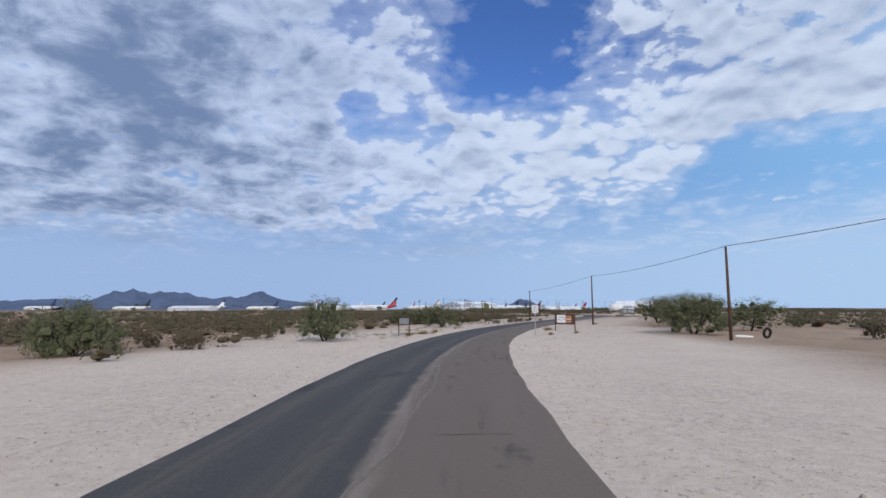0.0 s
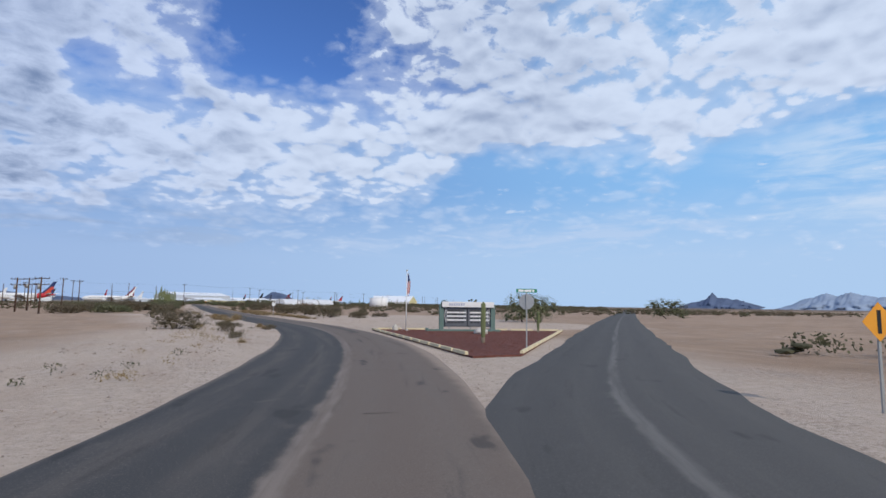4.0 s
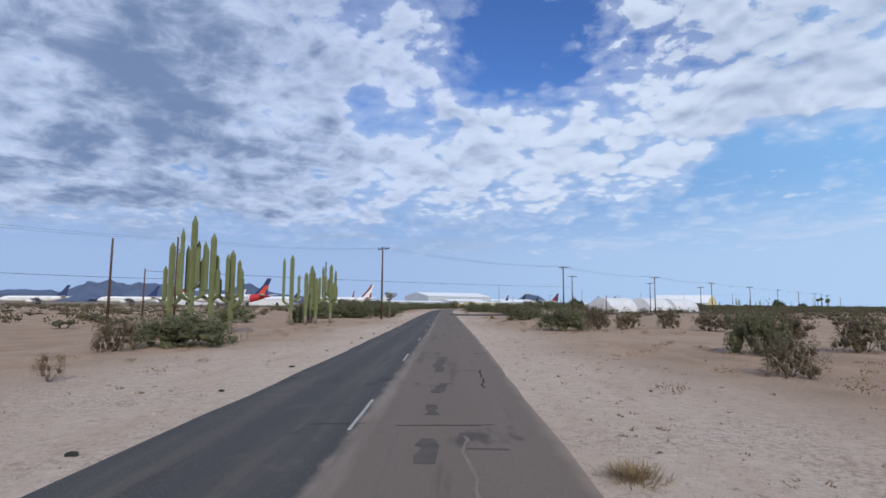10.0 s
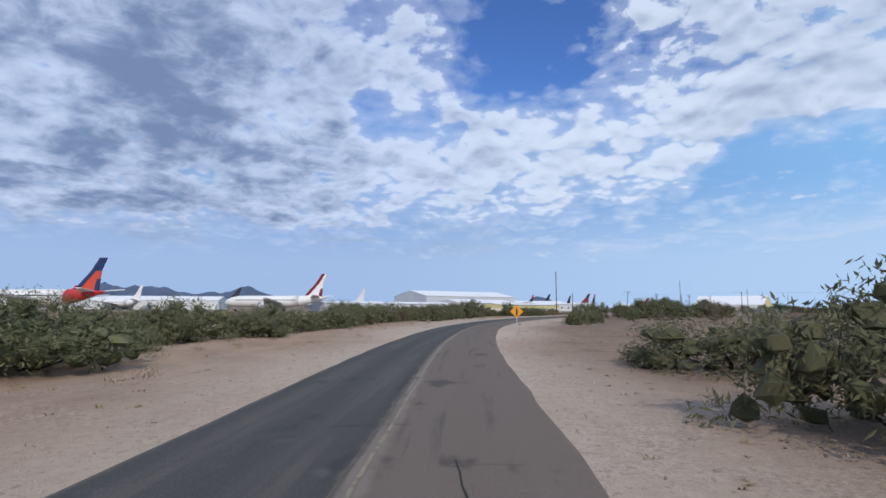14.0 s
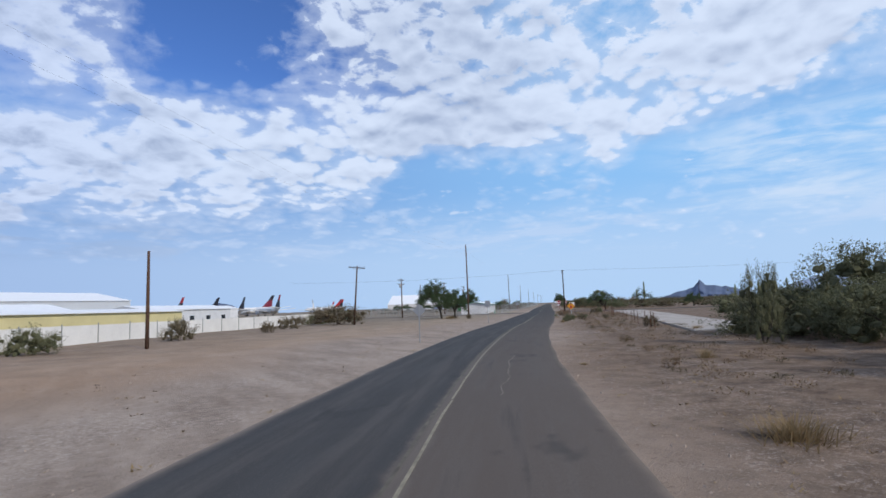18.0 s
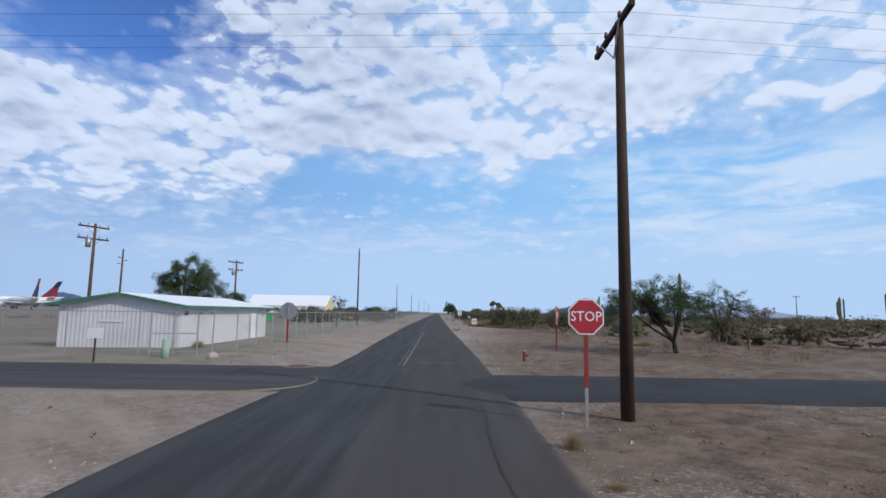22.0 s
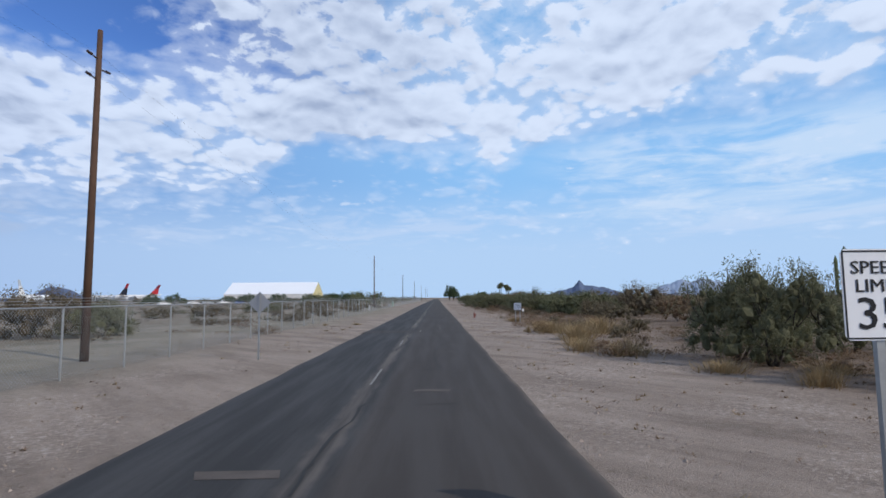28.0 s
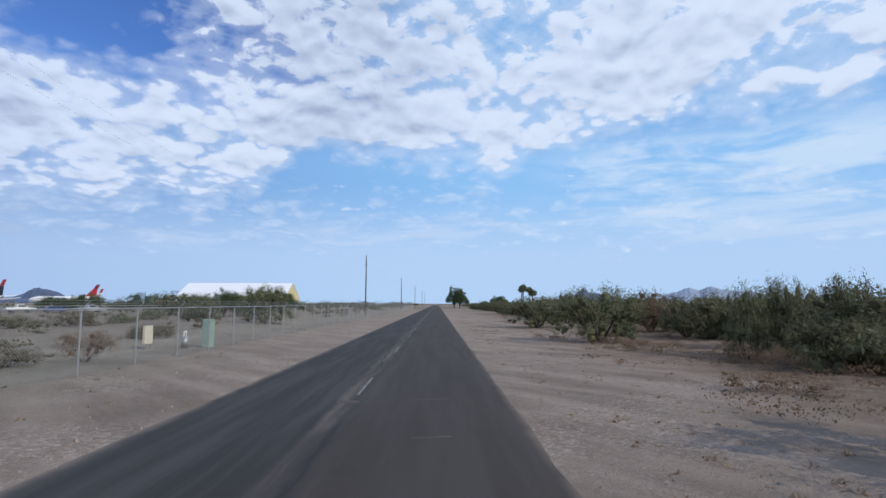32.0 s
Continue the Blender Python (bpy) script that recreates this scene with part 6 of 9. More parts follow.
# ---- side roads, slab, island ----
M_CONCRETE = material("pale_concrete", (0.40, 0.36, 0.32), 0.9, vary=0.25, scale=0.6, fine=14, bump=0.2)
M_RED_GRAVEL = material("red_cinder_gravel", (0.17, 0.062, 0.045), 0.95, vary=0.55, scale=3, fine=35, bump=0.9, bump_size=0.04)
M_CREAM = material("cream_kerb_paint", (0.66, 0.56, 0.36), 0.7, vary=0.25, scale=3, fine=25, bump=0.2)
M_TEAL = material("faded_teal_paint", (0.13, 0.20, 0.18), 0.7, vary=0.25, scale=2, fine=20, bump=0.1)
M_PANEL_GREY = material("dark_grey_panel", (0.13, 0.14, 0.16), 0.6, vary=0.2, scale=3, fine=25, bump=0.05)
M_TILE_DARK = material("dark_name_tile", (0.03, 0.032, 0.038), 0.5, vary=0.2, bump=0)
M_ROCK = material("whitewashed_rock", (0.55, 0.52, 0.47), 0.9, vary=0.35, scale=3, fine=14, bump=0.7, bump_size=0.05)
M_GOLD = material("gold_ball", (0.6, 0.42, 0.12), 0.35, 0.9, bump=0)
M_NAVY = material("navy_cloth", (0.02, 0.03, 0.10), 0.85, vary=0.2, bump=0.1)
M_FLAG_RED = material("red_cloth", (0.42, 0.03, 0.04), 0.85, vary=0.2, bump=0.1)
M_FLAG_WHITE = material("white_cloth", (0.75, 0.74, 0.72), 0.85, vary=0.1, bump=0.1)

ribbon("side_road", SIDE_LINES[0], 2.6, 3.4, -0.012, M_PALE_ROAD, "narrow dark asphalt side road branching off", "road", seed=2)
ribbon("side_road", SIDE_LINES[1], lambda y: float(np.interp(y, (440, 450, 470), (7.0, 5.2, 3.8))), lambda y: float(np.interp(y, (440, 450, 470), (7.2, 4.8, 3.4))), -0.012, M_SIDE_ROAD, "dark asphalt side road through the scrub", "road", seed=3)
ribbon("cross_road", SIDE_LINES[2], 3.0, 2.7, -0.012, M_SIDE_ROAD, "dark asphalt cross road at the stop signs", "road", seed=4)
ribbon("cross_road", SIDE_LINES[3], 3.8, 3.6, -0.014, M_PALE_ROAD, "worn grey asphalt side street at the stop signs", "road", seed=5)


def slab(name, pts, z0, z1, mat, label, category):
    bm = bmesh.new()
    low = [bm.verts.new((x, y, z0)) for x, y in pts]
    top = [bm.verts.new((x, y, z1)) for x, y in pts]
    n = len(pts)
    bm.faces.new(top)
    for i in range(n):
        bm.faces.new((low[i], low[(i + 1) % n], top[(i + 1) % n], top[i]))
    bmesh.ops.recalc_face_normals(bm, faces=bm.faces)
    return tagged(part(name, bm, mat), label, category, kind="structure")


for k in range(15):
    a, b = Vector((117.5, 637.5)), Vector((169.5, 689.5))
    p, q = a + (b - a) * (k / 15), a + (b - a) * ((k + 0.993) / 15)
    r = Vector((0.71, -0.705)) * 5.0
    slab("concrete_slab", [(p.x, p.y), (q.x, q.y), (q.x + r.x, q.y + r.y), (p.x + r.x, p.y + r.y)], -0.2, 0.05 + 0.012 * (k % 3), M_CONCRETE, "pale weathered concrete strip beside the fence", "concrete slab")

slab("gravel_island", [(52.6, 174.2), (67.3, 168.7), (51.7, 151.5), (49.35, 151.5)], -0.1, 0.05, M_RED_GRAVEL, "red cinder gravel island between two roads", "gravel")


def gravel_bits(name, x0, y0, x1, y1, count, mat, label, seed, inside, size=(0.015, 0.04), z=0.05):
    rng = np.random.default_rng(seed)
    verts, faces = [], []
    base = np.array([(1, 0, 0), (-0.5, 0.8, 0), (-0.5, -0.8, 0), (0, 0, 0.8)])
    while len(faces) < count * 3:
        x, y = rng.uniform(x0, x1), rng.uniform(y0, y1)
        if not inside(x, y):
            continue
        s, a = rng.uniform(*size), rng.uniform(0, 6.28)
        c, d = math.cos(a) * s, math.sin(a) * s
        n = len(verts)
        verts += [(x + c * u - d * v, y + d * u + c * v, z + s * w) for u, v, w in base]
        faces += [(n, n + 1, n + 3), (n + 1, n + 2, n + 3), (n + 2, n, n + 3)]
    return tagged(raw_part(name, verts, faces, mat), label, "gravel", kind="stuff")


def in_island(x, y):
    corners = [(52.6, 174.2), (67.3, 168.7), (51.7, 151.5), (49.35, 151.5)]
    return all((b[0] - a[0]) * (y - a[1]) - (b[1] - a[1]) * (x - a[0]) < -0.3 for a, b in zip(corners, corners[1:] + corners[:1]))


gravel_bits("cinder_gravel", 50, 151, 67, 174, 5000, M_RED_GRAVEL, "loose red cinder pieces on the island", 31, in_island)


def kerb_block(p, q):
    """One wheel stop from p to q."""
    p, q = Vector(p), Vector(q)
    w = q - p
    bm = bmesh.new()
    n = w.length / 2
    prof = [(-0.09, 0), (0.09, 0), (0.065, 0.14), (-0.065, 0.14)]
    ends = [[bm.verts.new((x, y, z)) for y, z in prof] for x in (-n, n)]
    for i in range(4):
        bm.faces.new((ends[0][i], ends[0][(i + 1) % 4], ends[1][(i + 1) % 4], ends[1][i]))
    bm.faces.new(ends[0][::-1])
    bm.faces.new(ends[1])
    bmesh.ops.bevel(bm, geom=bm.edges[:], offset=0.015, segments=1, affect="EDGES")
    bmesh.ops.recalc_face_normals(bm, faces=bm.faces)
    ob = part("kerb_block", bm, M_CREAM)
    mid = (p + q) / 2
    ob.matrix_basis = pose(mid.x, mid.y, 0.04, 0, 0, math.degrees(math.atan2(w.y, w.x)))
    tagged(ob, "cream-painted concrete wheel stop edging red gravel", "kerb", "wheel stops")


for a, b, n in (((49.4, 152.0), (52.55, 174.0), 12), ((52.9, 174.15), (67.2, 168.8), 7), ((51.9, 151.8), (67.2, 168.6), 12)):
    a, b = Vector(a), Vector(b)
    for k in range(n):
        if n == 7 and k in (2, 3):
            continue
        kerb_block(a + (b - a) * ((k + 0.07) / n), a + (b - a) * ((k + 0.93) / n))


def rock(x, y, sx, sy, sz, seed, mat=None, label="whitewashed boulder lying on gravel", z=0.0):
    bm = bmesh.new()
    bmesh.ops.create_icosphere(bm, subdivisions=3, radius=0.5)
    for v in bm.verts:
        n1 = noise.noise(v.co * 1.7 + Vector((seed, 0, 0)))
        n2 = noise.noise(v.co * 5.0 + Vector((0, seed, 0)))
        v.co *= 1 + 0.35 * n1 + 0.1 * n2
        v.co.z = max(v.co.z, -0.3)
    bmesh.ops.scale(bm, vec=(sx, sy, sz), verts=bm.verts)
    ob = part("boulder", bm, mat or M_ROCK)
    ob.matrix_basis = pose(x, y, height_at(x, y) + 0.28 * sz + z, 0, 0, seed * 47)
    return tagged(ob, label, "rock", "boulders")


rock(53.8, 172.1, 0.55, 0.45, 0.7, 1, z=0.06)
rock(54.55, 171.55, 0.35, 0.25, 0.22, 2, z=0.06)
rock(58.0, 166.0, 1.0, 0.7, 0.6, 3, z=0.06)
rock(163.9, 717.2, 0.5, 0.35, 0.35, 4, M_CONCRETE, "pale concrete lump beside the fence")
rock(67.8, 455.5, 0.4, 0.4, 0.8, 5, M_CONCRETE, "upright pale stone on the sandy corner")


def directory_board():
    a, b = Vector((57.3, 171.5)), Vector((61.6, 170.0))
    ob = thing("directory_board", pose(a.x, a.y, 0.05, 0, 0, math.degrees(math.atan2(b.y - a.y, b.x - a.x))), "teal-framed directory board with white name strips on red gravel", "sign board")
    w = (b - a).length
    for x in (0.0, w - 0.36):
        part("pillar", bm_box(x, -0.05, -0.1, x + 0.36, 0.4, 2.1, 0.015), M_TEAL, ob)
    part("back_panel", bm_box(0.36, 0.12, 0.3, w - 0.36, 0.3, 2.1), M_PANEL_GREY, ob)
    head = part("header", bm_box(0.2, -0.22, 1.86, w - 0.12, -0.06, 2.3, 0.01), M_WHITE, ob, "white header with faded blue lettering")
    x = 0.75
    for k in range(7):
        part("letter_bar", bm_box(x, -0.232, 1.99, x + 0.13, -0.222, 2.17), M_FADED, head)
        x += 0.19
    for x0 in (0.46, w / 2 + 0.04):
        x1 = x0 + w / 2 - 0.5
        panel = part("name_panel", bm_box(x0, 0.02, 0.36, x1, 0.118, 1.8, 0.01), M_PANEL_GREY, ob)
        for z in (0.78, 1.08, 1.38):
            part("name_strip", bm_box(x0 + 0.18, -0.012, z, x1 - 0.06, 0.018, z + 0.12), M_WHITE, panel)
        for r, z in enumerate((0.58, 0.92, 1.22, 1.52)):
            for c in range(5):
                u = x0 + 0.22 + c * (x1 - x0 - 0.38) / 5
                part("name_tile", bm_box(u, -0.004, z, u + 0.17, 0.018, z + 0.14), M_TILE_DARK, panel)
    for s, x in ((1, 0.42), (-1, w - 0.42)):
        bm = bmesh.new()
        for z0, z1, d0, d1 in ((0.55, 1.2, 0.12, 0.0), (1.2, 1.85, 0.0, 0.12), (0.7, 1.65, 0.2, 0.2)):
            tube(bm, (x + s * d0, -0.03, z0), (x + s * d1, -0.03, z1), 0.018, sides=6)
        part("chevron_trim", bm, M_WHITE, ob)
    part("planter_kerb", bm_box(-1.1, -1.15, -0.1, w + 0.2, -0.98, 0.14, 0.01), M_TEAL, ob)
    part("planter_end", bm_box(-1.1, -1.0, -0.1, -0.94, 0.3, 0.2, 0.01), M_TEAL, ob)
    for x in (0.7, 2.4, 4.0):
        lamp = part("spot_stem", bm_tube((x, -0.75, 0), (x, -0.75, 0.2), 0.015), M_STEEL, ob)
        part("spot_head", bm_tube((x, -0.78, 0.2), (x, -0.68, 0.3), 0.05, 0.06), M_STEEL, lamp)


M_FADED = material("faded_blue_print", (0.45, 0.48, 0.60), 0.6, bump=0)
directory_board()


def flagpole(x, y, top):
    ob = thing("flagpole", pose(x, y, 0.03, 0, 0, 0), "white flagpole with a limp striped flag on red gravel", "flagpole")
    part("pole", smooth_all(bm_tube((0, 0, 0), (0, 0, top), 0.045, 0.03, 12)), M_WHITE, ob)
    ball = bmesh.new()
    bmesh.ops.create_uvsphere(ball, u_segments=12, v_segments=8, radius=0.06, matrix=Matrix.Translation((0, 0, top + 0.05)))
    part("ball", smooth_all(ball), M_GOLD, ob)
    # limp cloth in folds: stripes run down the drape
    z1, z0, folds = top - 0.18, top - 2.05, 7
    cloth = thing("flag", Matrix(), "", "")
    for key in ("label", "category"):
        if key in cloth:
            del cloth[key]
    cloth.parent = ob
    width = lambda z: 0.06 + 0.17 * math.sin(max(0, (z1 - z) / (z1 - z0)) * 2.6 + 0.25)

    def strip(nm, u0, u1, za, zb, mat):
        verts, faces = [], []
        steps = 16
        for i in range(steps + 1):
            z = za + (zb - za) * i / steps
            for u in (u0, u1):
                verts.append((0.05 + width(z) * u, -0.05 * math.sin(u * folds + z * 2.0), z))
        for i in range(steps):
            faces.append((2 * i, 2 * i + 1, 2 * i + 3, 2 * i + 2))
        raw_part(nm, verts, faces, mat, cloth)

    mid = z1 - 0.62
    strip("canton", 0.0, 1.0, z1, mid, M_NAVY)
    for r in range(5):
        for c in range(3):
            z, u = z1 - 0.08 - r * 0.11, 0.2 + c * 0.28 + (0.1 if r % 2 else 0)
            part("star", bm_box(0.05 + width(z) * u - 0.012, -0.066 - 0.05 * math.sin(u * folds + z * 2), z - 0.012, 0.05 + width(z) * u + 0.012, -0.058 - 0.05 * math.sin(u * folds + z * 2), z + 0.012), M_FLAG_WHITE, cloth)
    for k in range(7):
        strip("stripe", k / 7, (k + 1) / 7, mid, z0 + 0.25 * abs(k - 3) / 3, M_FLAG_RED if k % 2 == 0 else M_FLAG_WHITE)


flagpole(54.4, 171.4, 4.65)


# ---- signs ----
def text_mesh(words, size, mat, name="lettering"):
    c = bpy.data.curves.new(name, "FONT")
    c.body, c.size, c.align_x, c.align_y, c.extrude, c.resolution_u = words, size, "CENTER", "CENTER", 0.002, 2
    ob = bpy.data.objects.new(name, c)
    me = bpy.data.meshes.new_from_object(ob)
    bpy.data.objects.remove(ob)
    me.materials.append(mat)
    return me


def lettering(words, size, x, z, y, parent, mat=None, wide=1.0):
    ob = new("lettering", text_mesh(words, size, mat or M_BLACK))
    ob.parent = parent
    ob.matrix_basis = pose(x, y, z, 90, 0, 0) @ Matrix.Diagonal((wide, 1, 1, 1))
    return ob


def plate(bm, w, h, y, z, corner=0.03, thick=0.004):
    """A thin plate with cut corners facing -y, centred at height z."""
    pts = []
    for sx, sz in ((1, 1), (-1, 1), (-1, -1), (1, -1)):
        a, b = (sx * (w / 2 - corner), sz * h / 2), (sx * w / 2, sz * (h / 2 - corner))
        pts += [b, a] if sx * sz > 0 else [a, b]
    return prism(bm, [(x, z + zz) for x, zz in pts], y, thick)


def prism(bm, pts, y, thick):
    f = [bm.verts.new((x, y, z)) for x, z in pts]
    b = [bm.verts.new((x, y + thick, z)) for x, z in pts]
    n = len(pts)
    bm.faces.new(f)
    bm.faces.new(b[::-1])
    for i in range(n):
        bm.faces.new((f[i], b[i], b[(i + 1) % n], f[(i + 1) % n]))
    bmesh.ops.recalc_face_normals(bm, faces=bm.faces)
    return bm


def octagon(r, z):
    return [(r * math.cos(math.pi / 8 + k * math.pi / 4), z + r * math.sin(math.pi / 8 + k * math.pi / 4)) for k in range(8)]


def facing(x, y, back=False):
    """Degrees to turn a sign so that it faces traffic going the camera's way (or away from it)."""
    _, _, t = on_line(s_at(x, y))
    return math.degrees(math.atan2(t.y, t.x)) - 90 + (180 if back else 0)


def post(ob, h, mat=None, x=0.0, r=0.03):
    bm = bm_box(x - r, 0.012, -0.3, x + r, 0.05, h)
    return part("post", bm, mat or M_STEEL, ob)


def sign_at(name, x, y, turn, label, group=""):
    return thing(name, pose(x, y, height_at(x, y), 0, 0, turn), label, "sign", group)


def speed_sign(x, y, turn, top=2.42):
    ob = sign_at("speed_limit_sign", x, y, turn, "white speed limit sign reading 35 on a steel post", "speed limit signs")
    post(ob, top - 0.02)
    p = part("plate", plate(bmesh.new(), 0.5, 0.62, 0.0, top - 0.31), M_SIGN_WHITE, ob)
    rim = bmesh.new()
    for x0, z0, x1, z1 in ((-0.235, -0.3, 0.235, -0.29), (-0.235, 0.29, 0.235, 0.3), (-0.24, -0.295, -0.23, 0.295), (0.23, -0.295, 0.24, 0.295)):
        box(rim, x0, -0.004, top - 0.31 + z0, x1, -0.001, top - 0.31 + z1)
    part("border", rim, M_BLACK, p)
    lettering("SPEED", 0.125, 0, top - 0.13, -0.004, p, wide=1.1)
    lettering("LIMIT", 0.125, 0, top - 0.255, -0.004, p, wide=1.1)
    lettering("35", 0.31, 0, top - 0.45, -0.004, p, wide=1.1)
    return ob


speed_sign(7.75, 43.7, facing(7, 44))
speed_sign(51.75, 221.5, facing(50, 222), 2.2)
speed_sign(205.53, 744.04, facing(203, 745), 2.3).scale = (1.07, 1.07, 1.07)


def stop_sign(x, y, turn, label, sleeve=True, top=2.46):
    ob = sign_at("stop_sign", x, y, turn, label, "stop signs")
    post(ob, top)
    if sleeve:
        part("sleeve", bm_box(-0.036, 0.006, 0.75, 0.036, 0.056, top - 0.7), M_RED_POST, ob, "red reflective sleeve")
    z = top - 0.36
    back = part("plate", prism(bmesh.new(), octagon(0.375, z), 0.0, 0.004), M_ALU, ob, "bare aluminium plate")
    rim = part("border", prism(bmesh.new(), octagon(0.37, z), -0.004, 0.003), M_SIGN_WHITE, back)
    face = part("red_face", prism(bmesh.new(), octagon(0.345, z), -0.008, 0.003), M_RED_SIGN, back)
    word = lettering("STOP", 0.27, 0, z, -0.0105, back, M_SIGN_WHITE, 0.95)
    return ob


stop_sign(164.25, 699.0, facing(163, 700), "red stop sign on a post with a red sleeve")
stop_sign(172.4, 705.4, 27.6, "stop sign seen edge-on with a red post sleeve")
stop_sign(166.0, 714.6, facing(168, 712, True), "grey back of a stop sign on a red-sleeved post")
stop_sign(53.2, 153.3, facing(47, 160, True) - 12, "grey back of a stop sign under a street name sign", False, 2.68)
ob = sign_at("street_name_sign", 53.2, 153.3, facing(47, 160) - 8, "green street name blade with white lettering on a stop sign's post")
blade = part("blade", plate(bmesh.new(), 0.98, 0.17, -0.02, 2.84, 0.02), M_GREEN_SIGN, ob)
for k, w in enumerate((0.26, 0.33, 0.1)):
    part("lettering_bar", bm_box((-0.4, -0.1, 0.27)[k], -0.026, 2.79, (-0.4, -0.1, 0.27)[k] + w, -0.021, 2.89), M_SIGN_WHITE, blade)
part("bracket", bm_box(-0.03, 0.0, 2.62, 0.03, 0.04, 2.78), M_STEEL, ob)


def street_blades(x, y, turn, top, label):
    ob = sign_at("street_name_sign", x, y, turn, label)
    post(ob, top - 0.1)
    for k, z in enumerate((top, top - 0.2)):
        p = part("blade", plate(bmesh.new(), 0.75, 0.15, -0.01 + 0.03 * k, z, 0.02), M_GREEN_SIGN, ob)
        part("lettering_bar", bm_box(-0.28, -0.016 + 0.03 * k, z - 0.035, 0.28, -0.011 + 0.03 * k, z + 0.035), M_SIGN_WHITE, p)


street_blades(155.6, 722.4, facing(160, 715), 2.45, "green street name blades on a post at the crossing")


def plain_sign(name, x, y, turn, w, h, top, mat, label, posts=(0.0,), bars=(), bar_mat=None, post_mat=None, backmat=None):
    ob = sign_at(name, x, y, turn, label)
    for u in posts:
        post(ob, top - 0.02, post_mat, u)
    p = part("plate", plate(bmesh.new(), w, h, 0.0, top - h / 2), mat, ob)
    for z, half in bars:
        part("text_bar", bm_box(-half, -0.005, top - z - 0.014, half, -0.001, top - z + 0.014), bar_mat or M_BLACK, p)
    return ob, p


plain_sign("notice_sign", 189.4, 726.0, facing(187, 727), 0.42, 0.5, 1.66, M_SIGN_WHITE, "white notice sign with red print on a post", bars=((0.1, 0.16), (0.17, 0.15), (0.25, 0.16), (0.33, 0.13), (0.4, 0.15)), bar_mat=M_RED_SIGN)
plain_sign("notice_sign", 159.6, 717.8, facing(163, 714), 0.62, 0.4, 1.32, M_WHITE, "blank white sign board on a dark post", post_mat=M_WOOD_DARK)
plain_sign("sign_board", 124.5, 669.0, facing(127, 667, True), 0.62, 0.76, 2.62, M_ALU, "pale grey back of a tall sign on a steel post")
plain_sign("notice_sign", 246.9, 780.2, facing(243, 784), 0.2, 0.3, 0.8, M_WHITE, "small white marker plate on a post")
ob, p = plain_sign("direction_sign", 158.6, 689.7, facing(156, 692), 0.95, 0.68, 1.98, M_SIGN_WHITE, "white direction sign to gates and buildings on two dark posts", posts=(-0.46, 0.5), post_mat=M_RUST)
for words, z, size in (("GATES", 0.08, 0.10), ("1-2-3", 0.18, 0.10), ("BUILDINGS", 0.4, 0.10), ("63-64-65-66", 0.5, 0.10), ("8-74-98", 0.6, 0.10)):
    lettering(words, size, 0.02, 1.98 - z, -0.004, p, wide=1.15)
arrow = bm_box(-0.22, -0.005, 1.70, 0.25, -0.001, 1.715)
prism(arrow, [(-0.34, 1.708), (-0.1, 1.665), (-0.16, 1.708), (-0.1, 1.75)], -0.005, 0.004)
part("arrow", arrow, M_BLACK, p)
ob, p = plain_sign("road_closed_sign", 236.6, 772.6, facing(236, 780) - 40, 0.72, 0.56, 1.62, M_SIGN_WHITE, "white road closed sign on two thin steel posts", posts=(-0.22, 0.22))
for words, z in (("ROAD", 0.17), ("CLOSED", 0.38)):
    lettering(words, 0.2, 0, 1.62 - z, -0.004, p, wide=0.95)
ob, p = plain_sign("sign_board", -2.75, 42.8, facing(0, 43, True) - 8, 0.95, 0.52, 1.42, M_ALU, "grey back of a small sign on two dark wooden posts", posts=(-0.45, 0.45), post_mat=M_WOOD_DARK)
bm = bmesh.new()
box(bm, -0.5, -0.01, 0.9, 0.5, 0.05, 0.95)
box(bm, -0.5, -0.01, 1.43, 0.5, 0.05, 1.48)
part("frame", bm, M_WOOD_DARK, ob)


def diamond(x, y, turn, z, r, mat, label, symbol=False):
    ob = sign_at("warning_sign", x, y, turn, label, "warning signs")
    post(ob, z + r * 0.8)
    p = part("plate", prism(bmesh.new(), [(r, z), (0, z + r), (-r, z), (0, z - r)], 0.0, 0.004), mat, ob)
    if symbol:
        part("octagon", prism(bmesh.new(), octagon(r * 0.34, z - 0.12), -0.004, 0.003), M_RED_SIGN, p)
        part("arrow", prism(bmesh.new(), [(-0.05, z + 0.16), (0.05, z + 0.16), (0.05, z + 0.26), (0.11, z + 0.26), (0, z + 0.4), (-0.11, z + 0.26), (-0.05, z + 0.26)], -0.004, 0.003), M_BLACK, p)
    return p


diamond(133.0, 663.9, facing(130, 667), 1.62, 0.44, M_YELLOW, "amber stop-ahead diamond sign on a short post", True)
p = diamond(52.0, 512.4, facing(47.5, 511), 1.85, 0.42, M_YELLOW, "amber curve warning diamond on a post")
part("arrow", bm_box(-0.05, -0.005, 1.6, 0.05, -0.001, 2.05), M_BLACK, p)
p = diamond(52.0, 138.5, facing(47, 148), 1.9, 0.42, M_YELLOW, "amber junction warning diamond on a post")
part("symbol", bm_box(-0.05, -0.005, 1.65, 0.05, -0.001, 2.15), M_BLACK, p)
diamond(102.4, 645.6, facing(105, 642, True), 1.95, 0.4, M_ALU, "grey back of a diamond sign on a steel post")
diamond(209.0, 762.0, facing(212, 760, True), 2.0, 0.4, M_ALU, "grey back of a diamond sign by the fence")
for x, y in ((254.8, 819.8),):
    ob = part("marker_post", bm_box(-0.05, -0.02, -0.2, 0.05, 0.02, 1.0, 0.008), M_WHITE)
    ob.matrix_basis = pose(x, y, height_at(x, y), 2, 1, facing(x, y))
    tagged(ob, "white plastic marker post at the verge", "marker post", "marker posts")


